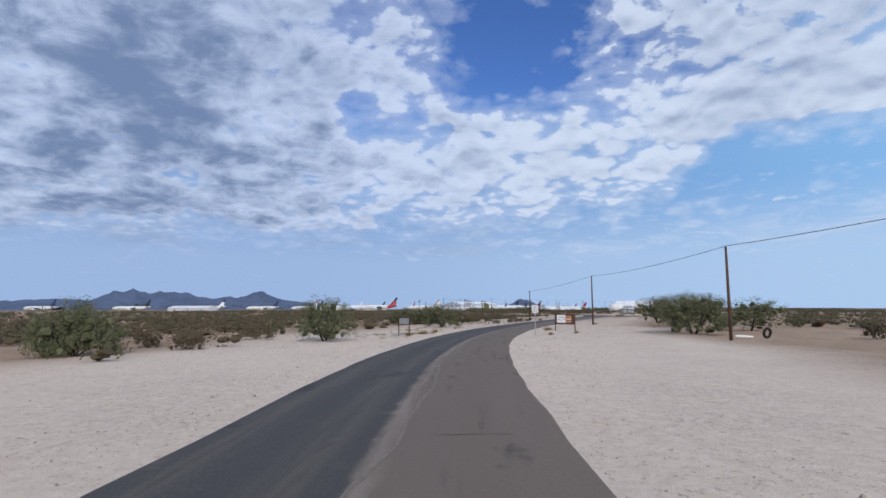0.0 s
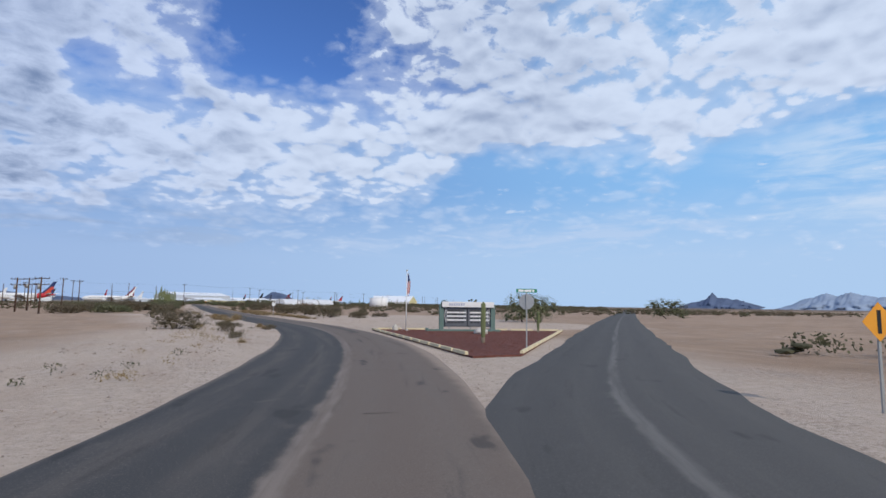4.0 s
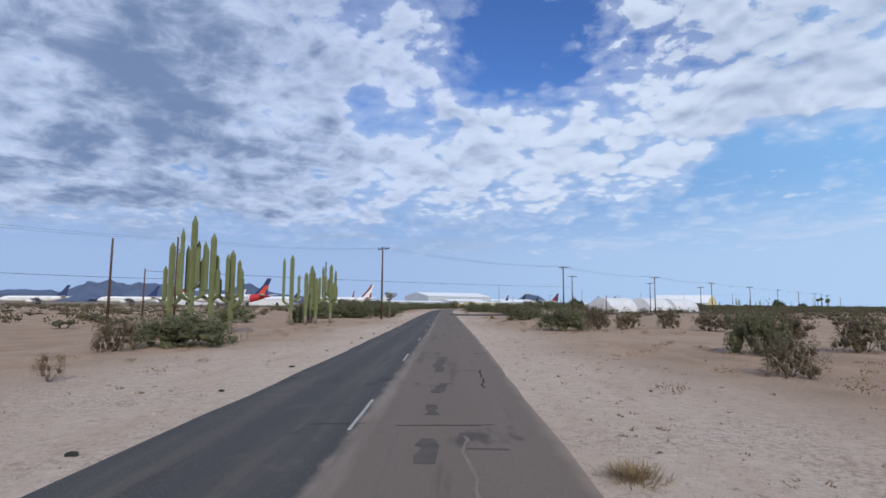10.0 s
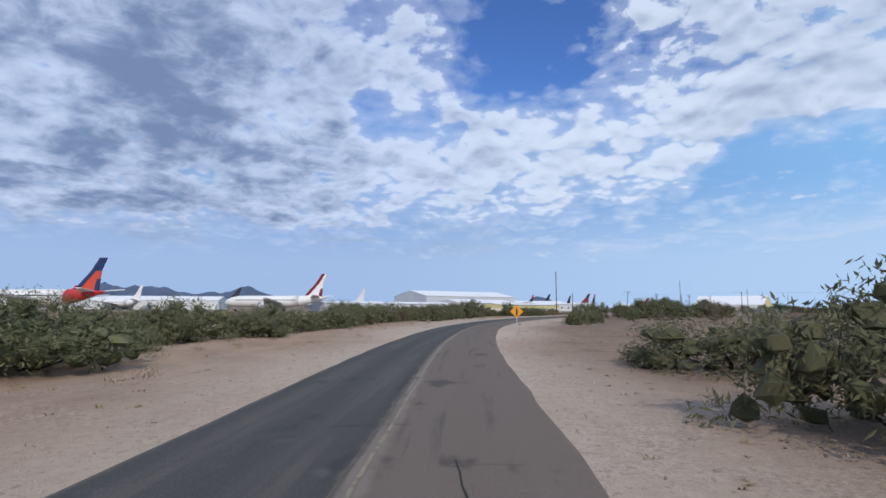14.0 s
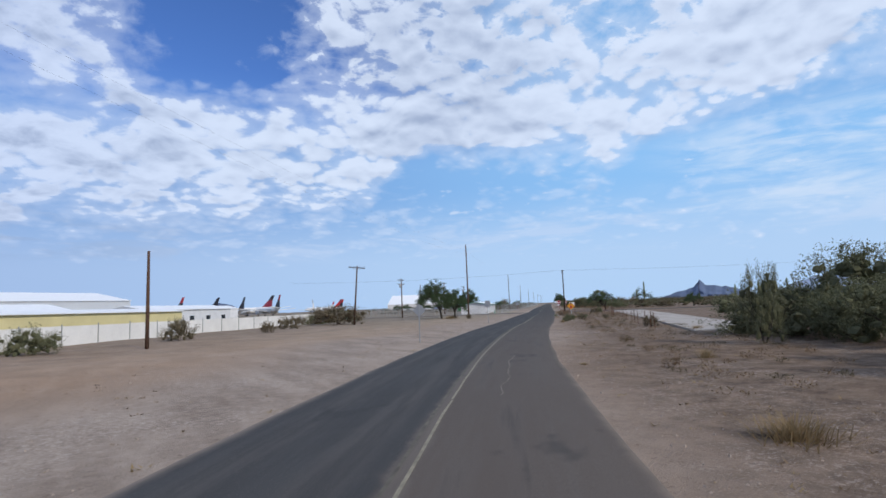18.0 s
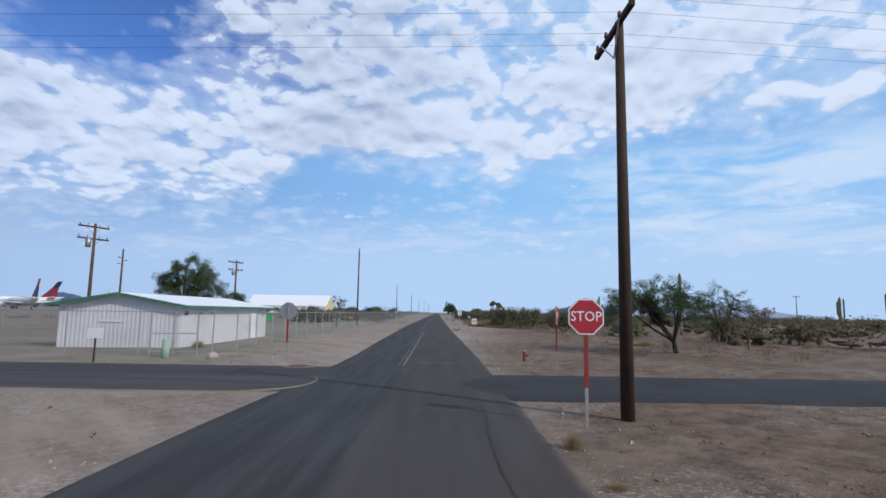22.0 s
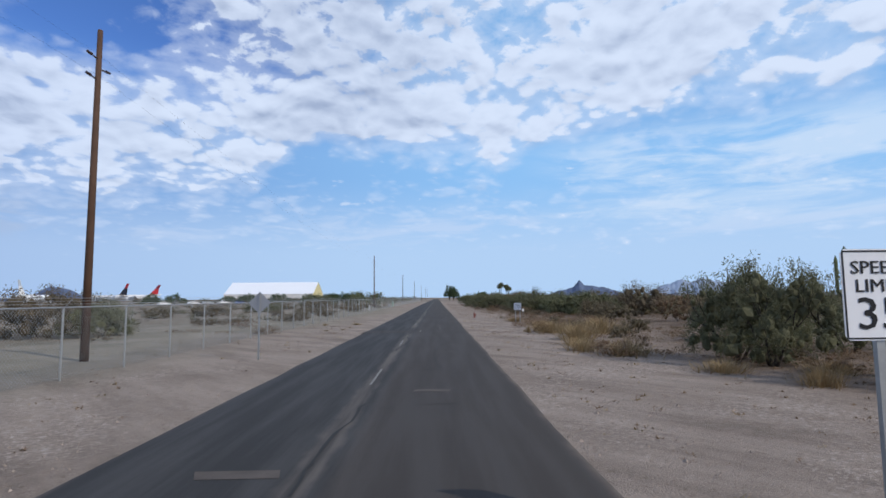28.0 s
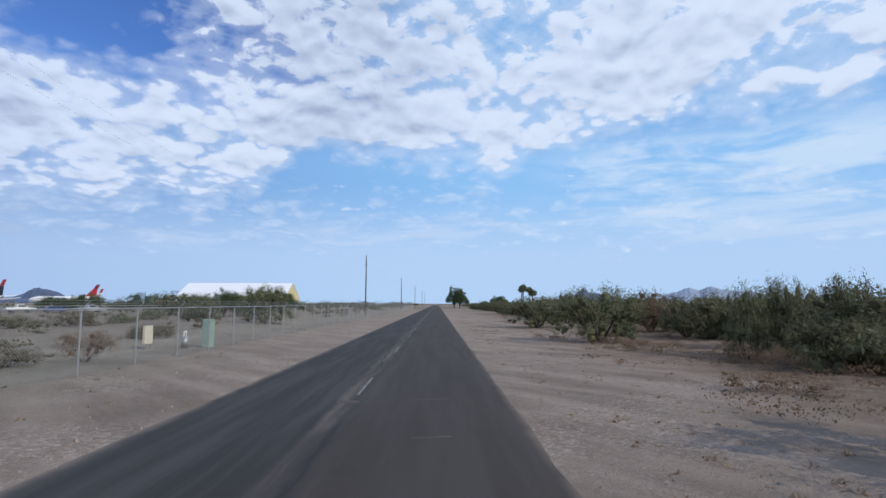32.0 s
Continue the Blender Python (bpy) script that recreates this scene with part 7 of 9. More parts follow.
def poster_board():
    ob = sign_at("poster_board", 12.15, 52.4, math.degrees(math.atan2(51.8 - 52.9, 13.0 - 11.3)), "brown plywood board with two posters on posts")
    M_BROWN = material("brown_board", (0.10, 0.045, 0.032), 0.75, vary=0.25, scale=2, fine=20)
    for u in (-0.98, 0.98):
        post(ob, 1.62, M_WOOD_DARK, u, 0.045)
    p = part("panel", bm_box(-1.0, -0.02, 0.62, 1.0, 0.012, 1.6), M_BROWN, ob)
    w = part("white_poster", bm_box(-0.78, -0.03, 0.8, 0.08, -0.022, 1.52), M_SIGN_WHITE, p, "white poster with red bands")
    for z, x0, x1, mm in ((1.36, -0.68, 0.0, M_BLACK), (1.3, -0.62, -0.06, M_BLACK), (1.06, -0.66, -0.52, M_RED_SIGN), (1.06, -0.14, 0.02, M_RED_SIGN), (1.0, -0.5, -0.16, M_FADED), (1.12, -0.5, -0.16, M_FADED)):
        part("print_bar", bm_box(x0, -0.036, z - 0.03, x1, -0.031, z + (0.06 if mm is M_RED_SIGN else -0.0)), mm, w)
    o = part("food_poster", bm_box(0.14, -0.03, 0.82, 0.66, -0.022, 1.44), material("tan_print", (0.52, 0.33, 0.2), 0.6), p, "tan and red poster")
    for z, m2 in ((1.3, M_RED_SIGN), (1.12, M_CREAM), (0.98, M_RUST)):
        part("print_bar", bm_box(0.2, -0.036, z - 0.05, 0.6, -0.031, z + 0.05), m2, o)


poster_board()


# ---- hydrants and utility boxes ----
M_BONNET = material("bleached_hydrant_paint", (0.36, 0.25, 0.23), 0.7, vary=0.4, scale=7, fine=40, bump=0.2)


def hydrant(x, y, turn):
    M_H = material("faded_red_hydrant_paint", (0.27, 0.075, 0.06), 0.65, vary=0.4, scale=6, fine=40, bump=0.2)
    ob = thing("fire_hydrant", pose(x, y, height_at(x, y), 0, 0, turn), "faded red fire hydrant on sand", "hydrant", "hydrants")
    b = smooth_all(bm_tube((0, 0, -0.1), (0, 0, 0.46), 0.085, 0.085, 14))
    tube(b, (0, 0, 0.02), (0, 0, 0.06), 0.13, 0.13, 14)
    tube(b, (0, 0, 0.42), (0, 0, 0.46), 0.125, 0.125, 14)
    part("barrel", b, M_H, ob)
    part("bonnet", smooth_all(tube(bm_tube((0, 0, 0.46), (0, 0, 0.58), 0.11, 0.05, 14), (0, 0, 0.57), (0, 0, 0.65), 0.025, 0.025, 6)), M_BONNET, ob, "bleached grey-pink bonnet")
    for d in ((1, 0), (-1, 0)):
        n = part("outlet", bm_tube((0.06 * d[0], 0, 0.33), (0.17 * d[0], 0, 0.33), 0.05, 0.05, 10), M_H, ob)
        part("cap", bm_tube((0.165 * d[0], 0, 0.33), (0.2 * d[0], 0, 0.33), 0.06, 0.055, 8), M_RUST, n)
    part("pumper_outlet", bm_tube((0, -0.06, 0.3), (0, -0.2, 0.3), 0.07, 0.07, 10), M_H, ob)
    return ob


hydrant(174.7, 708.8, 50).scale = (0.86, 0.86, 0.86)
hydrant(241.46, 782.29, 30)
M_CAB_GREEN = material("pale_green_cabinet_paint", (0.30, 0.42, 0.34), 0.6, vary=0.15, scale=2, fine=15, bump=0.05)
M_CAB_CREAM = material("cream_cabinet_paint", (0.62, 0.58, 0.46), 0.6, vary=0.15, scale=2, fine=15, bump=0.05)
ob = thing("utility_cabinet", pose(285.3, 852.6, 0, 0, 0, 40), "tall pale green utility cabinet behind the fence", "utility box", "utility boxes")
part("body", bm_box(-0.22, -0.2, -0.1, 0.22, 0.2, 1.3, 0.02), M_CAB_GREEN, ob)
part("door", bm_box(-0.19, -0.215, 0.1, 0.19, -0.203, 1.22), M_CAB_GREEN, ob)
ob = thing("utility_cabinet", pose(282.9, 853.9, 0, 0, 0, 40), "cream utility panel on the sand behind the fence", "utility box", "utility boxes")
part("body", bm_box(-0.3, -0.06, 0.12, 0.3, 0.08, 1.0, 0.015), M_CAB_CREAM, ob)
for u in (-0.25, 0.25):
    part("leg", bm_box(u - 0.03, -0.02, -0.2, u + 0.03, 0.04, 0.2), M_STEEL, ob)
ob = thing("meter_pedestal", pose(284.3, 852.9, 0, 0, 0, 40), "round grey meter pedestal with pipes on sand", "utility box", "utility boxes")
part("drum", smooth_all(bm_tube((0, 0, -0.1), (0, 0, 0.45), 0.17, 0.17, 14)), M_STEEL, ob)
b = bm_tube((-0.1, 0, 0.4), (-0.1, 0, 0.72), 0.03)
tube(b, (0.1, 0, 0.4), (0.1, 0, 0.75), 0.03)
tube(b, (-0.1, 0, 0.68), (0.1, 0, 0.7), 0.03)
part("pipework", b, M_WHITE, ob)
ob = part("cable_pedestal", smooth_all(bm_tube((0, 0, -0.1), (0, 0, 0.78), 0.17, 0.16, 16)), M_CAB_GREEN)
ob.matrix_basis = pose(162.4, 718.6, height_at(162, 718))
tagged(ob, "round pale green cable pedestal on sand", "utility box", "utility boxes")
M_RING = material("stained_concrete_ring", (0.19, 0.175, 0.16), 0.9, vary=0.4, scale=2, fine=20, bump=0.3)
for x, y in ((53.0, 429.1), (165.2, 712.0)):
    b = bm_tube((0, 0, -0.1), (0, 0, 0.035), 0.62, 0.6, 24)
    ob = thing("manhole", pose(x, y, height_at(x, y) + 0.01), "manhole cover in a concrete ring", "manhole", "manholes")
    part("ring", b, M_RING, ob)
    part("cover", bm_tube((0, 0, 0.02), (0, 0, 0.045), 0.36, 0.36, 20), M_RUST, ob)


# ---- fences ----
def chain_link(name, pts, height, label, spacing=3.0, step=0.11, barbed=True, lean=1.0):
    ob = thing(name, Matrix(), label, "fence")
    line = [Vector((x, y)) for x, y in pts]
    seg = [(b - a).length for a, b in zip(line, line[1:])]
    total = sum(seg)

    def at(s):
        s = min(max(s, 0), total - 1e-4)
        for a, b, n in zip(line, line[1:], seg):
            if s <= n:
                t = (b - a).normalized()
                return a + t * s, t
            s -= n
        return line[-1], t

    n = int(total / spacing)
    shape = bm_tube((0, 0, -0.2), (0, 0, height), 0.03, 0.03, 8)
    if barbed:
        tube(shape, (0, 0, height - 0.02), (0, -0.22 * lean, height + 0.24), 0.014, 0.012, 5)
    me = mesh_of("fence_post", shape, M_STEEL)
    for k in range(n + 1):
        p, t = at(k * total / n)
        q = new("fence_post", me)
        q.parent = ob
        q.matrix_basis = pose(p.x, p.y, height_at(p.x, p.y), 0, 0, math.degrees(math.atan2(t.y, t.x)))
    verts, faces = [], []
    w = 0.0045
    s = -height
    while s < total:
        for d in (1, -1):
            a, b = (s, s + height) if d == 1 else (s + height, s)
            za, zb = 0.03, height - 0.02
            lo, hi = min(max(a, 0), total), min(max(b, 0), total)
            if abs(lo - hi) > 0.05:
                fa, fb = (lo - a) / (b - a), (hi - a) / (b - a)
                steps = [(lo, za + (zb - za) * fa), (hi, za + (zb - za) * fb)]
                i = len(verts)
                for u, z in steps:
                    p, t = at(u)
                    verts += [(p.x - t.x * w, p.y - t.y * w, z - 0.03), (p.x + t.x * w, p.y + t.y * w, z - 0.03)]
                faces.append((i, i + 1, i + 3, i + 2))
        s += step
    tagged(raw_part("wire_mesh", verts, faces, M_STEEL, ob), kind="stuff")
    bm = bmesh.new()
    for a, b in zip(line, line[1:]):
        tube(bm, (a.x, a.y, height - 0.03), (b.x, b.y, height - 0.03), 0.02, sides=6)
    part("top_rail", bm, M_STEEL, ob)
    if barbed:
        for k in range(3):
            bm = bmesh.new()
            for a, b in zip(line, line[1:]):
                t = (b - a).normalized()
                o = Vector((t.y, -t.x)) * (0.07 + 0.07 * k) * lean
                tube(bm, (a.x + o.x, a.y + o.y, height + 0.06 + 0.08 * k), (b.x + o.x, b.y + o.y, height + 0.06 + 0.08 * k), 0.005, sides=4)
            part("barbed_wire", bm, M_STEEL, ob)
    return ob


def beside(x, y, lateral):
    p = along(s_at(x, y), lateral)
    return (p.x, p.y)


chain_link("chain_link_fence", [beside(171, 713, -9.0), beside(240, 788, -9.0), beside(330, 886, -9.0), beside(430, 995, -9.0)], 1.95, "galvanised chain-link fence with barbed wire along the airfield")
p0 = beside(171, 713, -9.0)
chain_link("chain_link_fence", [p0, (161.0, 721.2), (140, 739)], 1.95, "galvanised chain-link fence round the metal hut's yard")
chain_link("chain_link_fence", [(131, 728), (158, 757), (190, 792), (300, 915)], 1.8, "far chain-link fence across the bare field", 6.0, 0.4, False)


def wire_fence():
    ob = thing("wire_fence", Matrix(), "sagging wire fence on thin rusty steel posts", "fence")
    a, b = Vector((118.5, 641.0)), Vector((163.0, 686.6))
    rng = random.Random(8)
    n = 20
    for k in range(n + 1):
        p = a + (b - a) * (k / n) + Vector((rng.uniform(-0.15, 0.15), rng.uniform(-0.15, 0.15)))
        part("steel_post", bm_tube((p.x, p.y, -0.2), (p.x + rng.uniform(-0.08, 0.08), p.y + rng.uniform(-0.05, 0.05), 1.15), 0.022, 0.022, 5), M_RUST, ob)
    for z in (0.45, 0.75, 1.05):
        part("wire", bm_tube((a.x, a.y, z), (b.x, b.y, z), 0.006, sides=4), M_RUST, ob)
    p = a + (b - a) * 0.6
    for u in (-0.9, 0.9):
        part("brace", bm_tube((p.x + u * 0.7, p.y + u * 0.7, 0), (p.x, p.y, 1.1), 0.02, sides=5), M_RUST, ob)


wire_fence()


gate = thing("yard_gate", Matrix(), "galvanised pipe gate in the hut yard's fence", "gate")
ga, gb = Vector((162.2, 720.3)), Vector((163.9, 719.2))
for z in (0.12, 0.95):
    part("rail", bm_tube((ga.x, ga.y, z), (gb.x, gb.y, z), 0.022), M_STEEL, gate)
for q in (ga, gb, (ga + gb) / 2):
    part("gate_post", bm_tube((q.x, q.y, -0.1), (q.x, q.y, 1.95), 0.035, sides=10), M_STEEL, gate)


# ---- the metal hut ----
def corrugated(a, b, z0, z1, pitch=0.22, depth=0.035):
    """A ribbed sheet wall from a to b."""
    a, b = Vector(a), Vector(b)
    t = (b - a).normalized()
    nrm = Vector((t.y, -t.x))
    n = max(2, int((b - a).length / pitch) * 4)
    verts, faces = [], []
    for k in range(n + 1):
        p = a + (b - a) * (k / n)
        o = nrm * (depth if k % 4 in (1, 2) else 0.0)
        verts += [(p.x + o.x, p.y + o.y, z0), (p.x + o.x, p.y + o.y, z1)]
    for k in range(n):
        faces.append((2 * k, 2 * k + 2, 2 * k + 3, 2 * k + 1))
    return verts, faces


M_SHEET = material("white_ribbed_sheet", (0.66, 0.67, 0.69), 0.55, 0.1, vary=0.16, scale=0.7, fine=9, bump=0.05)
M_ROOF_WHITE = material("white_roof_coating", (0.80, 0.82, 0.84), 0.5, vary=0.08, scale=1, fine=9, bump=0.05)
M_FASCIA = material("green_fascia_paint", (0.035, 0.16, 0.105), 0.55, vary=0.15, scale=2, fine=20, bump=0.05)


def metal_hut():
    A, B, C = Vector((159.9, 729.0)), Vector((164.9, 724.8)), Vector((174.0, 733.9))
    D = A + C - B
    ob = thing("metal_hut", Matrix(), "white ribbed metal hut with a low green-edged roof", "building")
    eave, ridge = 2.28, 2.85
    M2 = (A + B) / 2
    N2 = (C + D) / 2
    for nm, p, q in (("wall_front", A, B), ("wall_side", B, C), ("wall_back", C, D), ("wall_rear", D, A)):
        v, f = corrugated(p, q, -0.1, eave, 0.22, 0.003 if nm == "wall_side" else 0.016)
        raw_part("wall", v, f, M_SHEET, ob)
    for p, q, m in ((A, B, M2), (C, D, N2)):
        bm = bmesh.new()
        vs = [bm.verts.new((u.x, u.y, z)) for u, z in ((p, eave - 0.01), (q, eave - 0.01), (m, ridge - 0.03))]
        bm.faces.new(vs)
        part("gable", bm, M_SHEET, ob)
    along_ = (C - B).normalized()
    cross = (B - A).normalized()
    for s, e0, e1 in ((1, B, C), (-1, A, D)):
        o = cross * 0.45 * s
        drop = 0.1
        r0, r1 = M2 - along_ * 0.45, N2 + along_ * 0.45
        c0, c1 = e0 + o - along_ * 0.45, e1 + o + along_ * 0.45
        bm = bmesh.new()
        up = [bm.verts.new((u.x, u.y, z)) for u, z in ((r0, ridge + 0.06), (r1, ridge + 0.06), (c1, eave - drop + 0.08), (c0, eave - drop + 0.08))]
        dn = [bm.verts.new((u.x, u.y, z)) for u, z in ((r0, ridge), (r1, ridge), (c1, eave - drop), (c0, eave - drop))]
        bm.faces.new(up)
        bm.faces.new(dn[::-1])
        for i in range(4):
            bm.faces.new((up[i], dn[i], dn[(i + 1) % 4], up[(i + 1) % 4]))
        bmesh.ops.recalc_face_normals(bm, faces=bm.faces)
        roof = part("roof", bm, M_ROOF_WHITE, ob)
        bm = bmesh.new()
        lo = [(c0, eave - drop - 0.07), (c1, eave - drop - 0.07), (c1, eave - drop + 0.075), (c0, eave - drop + 0.075)]
        oo = cross * 0.03 * s
        for sh in (0, 1):
            bm.faces.new([bm.verts.new((u.x + oo.x * (sh + 0.1), u.y + oo.y * (sh + 0.1), z)) for u, z in lo])
        part("fascia", bm, M_FASCIA, roof)
        for rr, cc, sg in ((r0, c0, -1), (r1, c1, 1)):
            bm = bmesh.new()
            for sh in (0.1, 1):
                k2 = along_ * 0.03 * sg * sh
                bm.faces.new([bm.verts.new((u.x + k2.x, u.y + k2.y, z)) for u, z in ((rr, ridge - 0.1), (cc, eave - drop - 0.07), (cc, eave - drop + 0.075), (rr, ridge + 0.055))])
            part("verge_board", bm, M_FASCIA, roof)
    nB = Vector((along_.y, -along_.x))
    for u0, u1, z, mt in ((1.9, 2.35, 1.78, M_TILE_DARK), (3.5, 3.85, 1.78, M_FASCIA), (11.9, 12.1, 1.6, M_TILE_DARK)):
        c = B + along_ * (u0 + u1) / 2 + nB * 0.03
        part("wall_plate", bm_box(-(u1 - u0) / 2, -0.012, z, (u1 - u0) / 2, 0.0, z + 0.1, m=pose(c.x, c.y, 0, 0, 0, math.degrees(math.atan2(along_.y, along_.x)))), mt, ob)
    for u0, u1 in ((9.6, 10.6),):
        p, q = B + along_ * u0 + nB * 0.045, B + along_ * u1 + nB * 0.045
        bm = bmesh.new()
        prof = [(p, 0.02), (q, 0.02), (q, 1.95), (p, 1.95)]
        bm.faces.new([bm.verts.new((u.x, u.y, z)) for u, z in prof])
        o = nB * 0.03
        bm.faces.new([bm.verts.new((u.x + o.x, u.y + o.y, z)) for u, z in prof])
        door = part("door", bm, M_WHITE, ob)
        h = q - along_ * 0.12 + nB * 0.05
        part("handle", bm_box(h.x - 0.03, h.y - 0.03, 0.95, h.x + 0.03, h.y + 0.03, 1.08), M_STEEL, door)
    nA = Vector((cross.y, -cross.x))
    p = A + cross * 2.2 + nA * 0.05
    q = A + cross * 3.4 + nA * 0.05
    bm = bmesh.new()
    for sh in (0, 0.02):
        bm.faces.new([bm.verts.new((u.x + nA.x * sh, u.y + nA.y * sh, z)) for u, z in ((p, 1.3), (q, 1.3), (q, 1.42), (p, 1.42))])
    part("name_plate", bm, M_WHITE, ob)
    p = B + along_ * 0.3 + nB * 0.05
    for k in range(2):
        c = p + along_ * 0.2 * k
        part("number_bar", bm_box(c.x - 0.05, c.y - 0.05, 1.72, c.x + 0.05, c.y + 0.05, 1.95), M_BLACK, ob)


metal_hut()


# ---- airfield: hangars, sheds, tank, wall ----
M_PALE_METAL = material("pale_hangar_metal", (0.60, 0.63, 0.67), 0.5, 0.2, vary=0.12, scale=0.15, fine=2.0, bump=0.04)
M_YELLOW_WALL = material("pale_yellow_block", (0.62, 0.55, 0.30), 0.8, vary=0.15, scale=0.4, fine=6, bump=0.1)
M_GLASS_DARK = material("dark_window", (0.02, 0.023, 0.028), 0.15, vary=0.1, bump=0, spec=0.6)
M_WALL_WHITE = material("white_screen_wall", (0.70, 0.69, 0.67), 0.7, vary=0.15, scale=0.5, fine=6, bump=0.08)


def shed(name, x, y, length, width, eave, ridge, turn, wall, roof, label, doors=0, category="building", ends=None):
    ob = thing(name, pose(x, y, 0, 0, 0, turn), label, category, "airfield buildings")
    l, w = length / 2, width / 2
    for x0, x1, y0, y1 in ((-l, l, -w, -w + 0.2), (-l, l, w - 0.2, w), (-l, -l + 0.2, -w + 0.2, w - 0.2), (l - 0.2, l, -w + 0.2, w - 0.2)):
        part("wall", bm_box(x0, y0, -0.2, x1, y1, eave), (ends or wall) if x1 - x0 < 1 else wall, ob)
    for s in (-1, 1):
        bm = bmesh.new()
        bm.faces.new([bm.verts.new(v) for v in ((s * l, -w, eave), (s * l, w, eave), (s * l, 0, ridge))])
        part("gable", bm, ends or wall, ob)
        o = 0.03 * length / 10
        bm = bmesh.new()
        up = [bm.verts.new(v) for v in ((-l - o, 0, ridge + 0.15), (l + o, 0, ridge + 0.15), (l + o, s * (w + 0.4), eave), (-l - o, s * (w + 0.4), eave))]
        dn = [bm.verts.new(v.co - Vector((0, 0, 0.14))) for v in up]
        bm.faces.new(up)
        bm.faces.new(dn[::-1])
        for i in range(4):
            bm.faces.new((up[i], dn[i], dn[(i + 1) % 4], up[(i + 1) % 4]))
        bmesh.ops.recalc_face_normals(bm, faces=bm.faces)
        part("roof", bm, roof, ob)
    for k in range(doors):
        u = -l + (k + 0.5) * length / doors
        d = part("door", bm_box(u - 0.9, -w - 0.04, 0, u + 0.9, -w - 0.003, min(2.2, eave * 0.8)), M_GLASS_DARK, ob)
    return ob


HEAD = 47.7
shed("big_hangar", 50, 852, 74, 40, 9.0, 12.6, 36, M_PALE_METAL, M_ROOF_WHITE, "huge pale metal hangar beyond the airfield buildings", 3)
shed("yellow_building", 78.5, 712.5, 50, 9, 3.2, 3.6, 52, M_YELLOW_WALL, M_ROOF_WHITE, "long low pale yellow building behind a white wall", 0)
shed("white_building", 20, 700, 60, 12, 3.4, 4.0, 40, M_PALE_METAL, M_ROOF_WHITE, "long low white building beyond the scrub", 6)
shed("white_building", 60, 745, 40, 14, 4.2, 5.6, 44, M_SHEET, M_ROOF_WHITE, "white metal shed with a low roof", 3)
shed("white_building", 100, 780, 34, 12, 4.0, 5.0, 46, M_SHEET, M_ROOF_WHITE, "long white metal shed with a low roof", 5)
shed("white_building", -120, 760, 90, 18, 5.0, 7.0, 8, M_SHEET, M_ROOF_WHITE, "long white building on the far apron", 4)
shed("white_building", 95, 980, 120, 24, 6.0, 8.0, 20, M_SHEET, M_ROOF_WHITE, "very long white building on the horizon", 4)
shed("white_building", -290, 640, 60, 16, 4.0, 6.0, -20, M_SHEET, M_ROOF_WHITE, "white building at the edge of the airfield", 3)
shed("tent_hangar", 486, 1331, 98, 54, 7.5, 21.0, -42, M_WALL_WHITE, M_ROOF_WHITE, "huge white tent hangar with a yellow end wall", 0, ends=M_YELLOW_WALL)


def quonset(x, y, turn, length=16, r=4.6):
    ob = thing("quonset_hut", pose(x, y, 0, 0, 0, turn), "white ribbed half-round metal hut", "building", "quonset huts")
    n, m = 20, int(length / 0.5)
    verts, faces = [], []
    for k in range(m * 2 + 1):
        rr = r * (1.0 if k % 2 else 0.985)
        for i in range(n + 1):
            a = math.pi * i / n
            verts.append((k * length / (2 * m), rr * math.cos(a), rr * math.sin(a) * 0.98))
    for k in range(m * 2):
        for i in range(n):
            a = k * (n + 1) + i
            faces.append((a, a + 1, a + n + 2, a + n + 1))
    raw_part("shell", verts, faces, M_SHEET, ob)
    for xx in (0.05, length - 0.05):
        fv = [(xx, r * 0.98 * math.cos(math.pi * i / n), r * 0.96 * math.sin(math.pi * i / n)) for i in range(n + 1)]
        raw_part("end_wall", fv, [tuple(range(n + 1))], M_SHEET, ob)
    for k in range(9):
        yy = -3.6 + 0.9 * k
        zz = math.sqrt(max(0.1, r * r - yy * yy)) * 0.94
        part("rib", bm_box(-0.02, yy - 0.06, 0, 0.048, yy + 0.06, zz), M_WHITE, ob)


quonset(97.5, 506.0, 40)
quonset(112.0, 512.0, 40)
quonset(124.0, 520.0, 40)


def tank(x, y, r, h):
    ob = thing("storage_tank", pose(x, y, 0), "white round steel storage tank rising above the scrub", "tank")
    part("shell", smooth_all(bm_tube((0, 0, -0.2), (0, 0, h), r, r, 48)), M_WHITE, ob)
    part("roof", smooth_all(bm_tube((0, 0, h), (0, 0, h + 0.5), r + 0.05, 0.5, 48)), M_WHITE, ob)
    for z in (h * 0.33, h * 0.66):
        part("weld_band", bm_tube((0, 0, z), (0, 0, z + 0.06), r + 0.02, r + 0.02, 48, cap=False), M_PALE_METAL, ob)
    b = bmesh.new()
    for u in (-0.25, 0.25):
        tube(b, (u, -r - 0.12, 0), (u, -r - 0.12, h + 0.8), 0.03, sides=5)
    for k in range(14):
        tube(b, (-0.25, -r - 0.12, 0.4 * k + 0.3), (0.25, -r - 0.12, 0.4 * k + 0.3), 0.015, sides=4)
    part("ladder", b, M_STEEL, ob)


tank(139.5, 426.5, 5.2, 5.3)


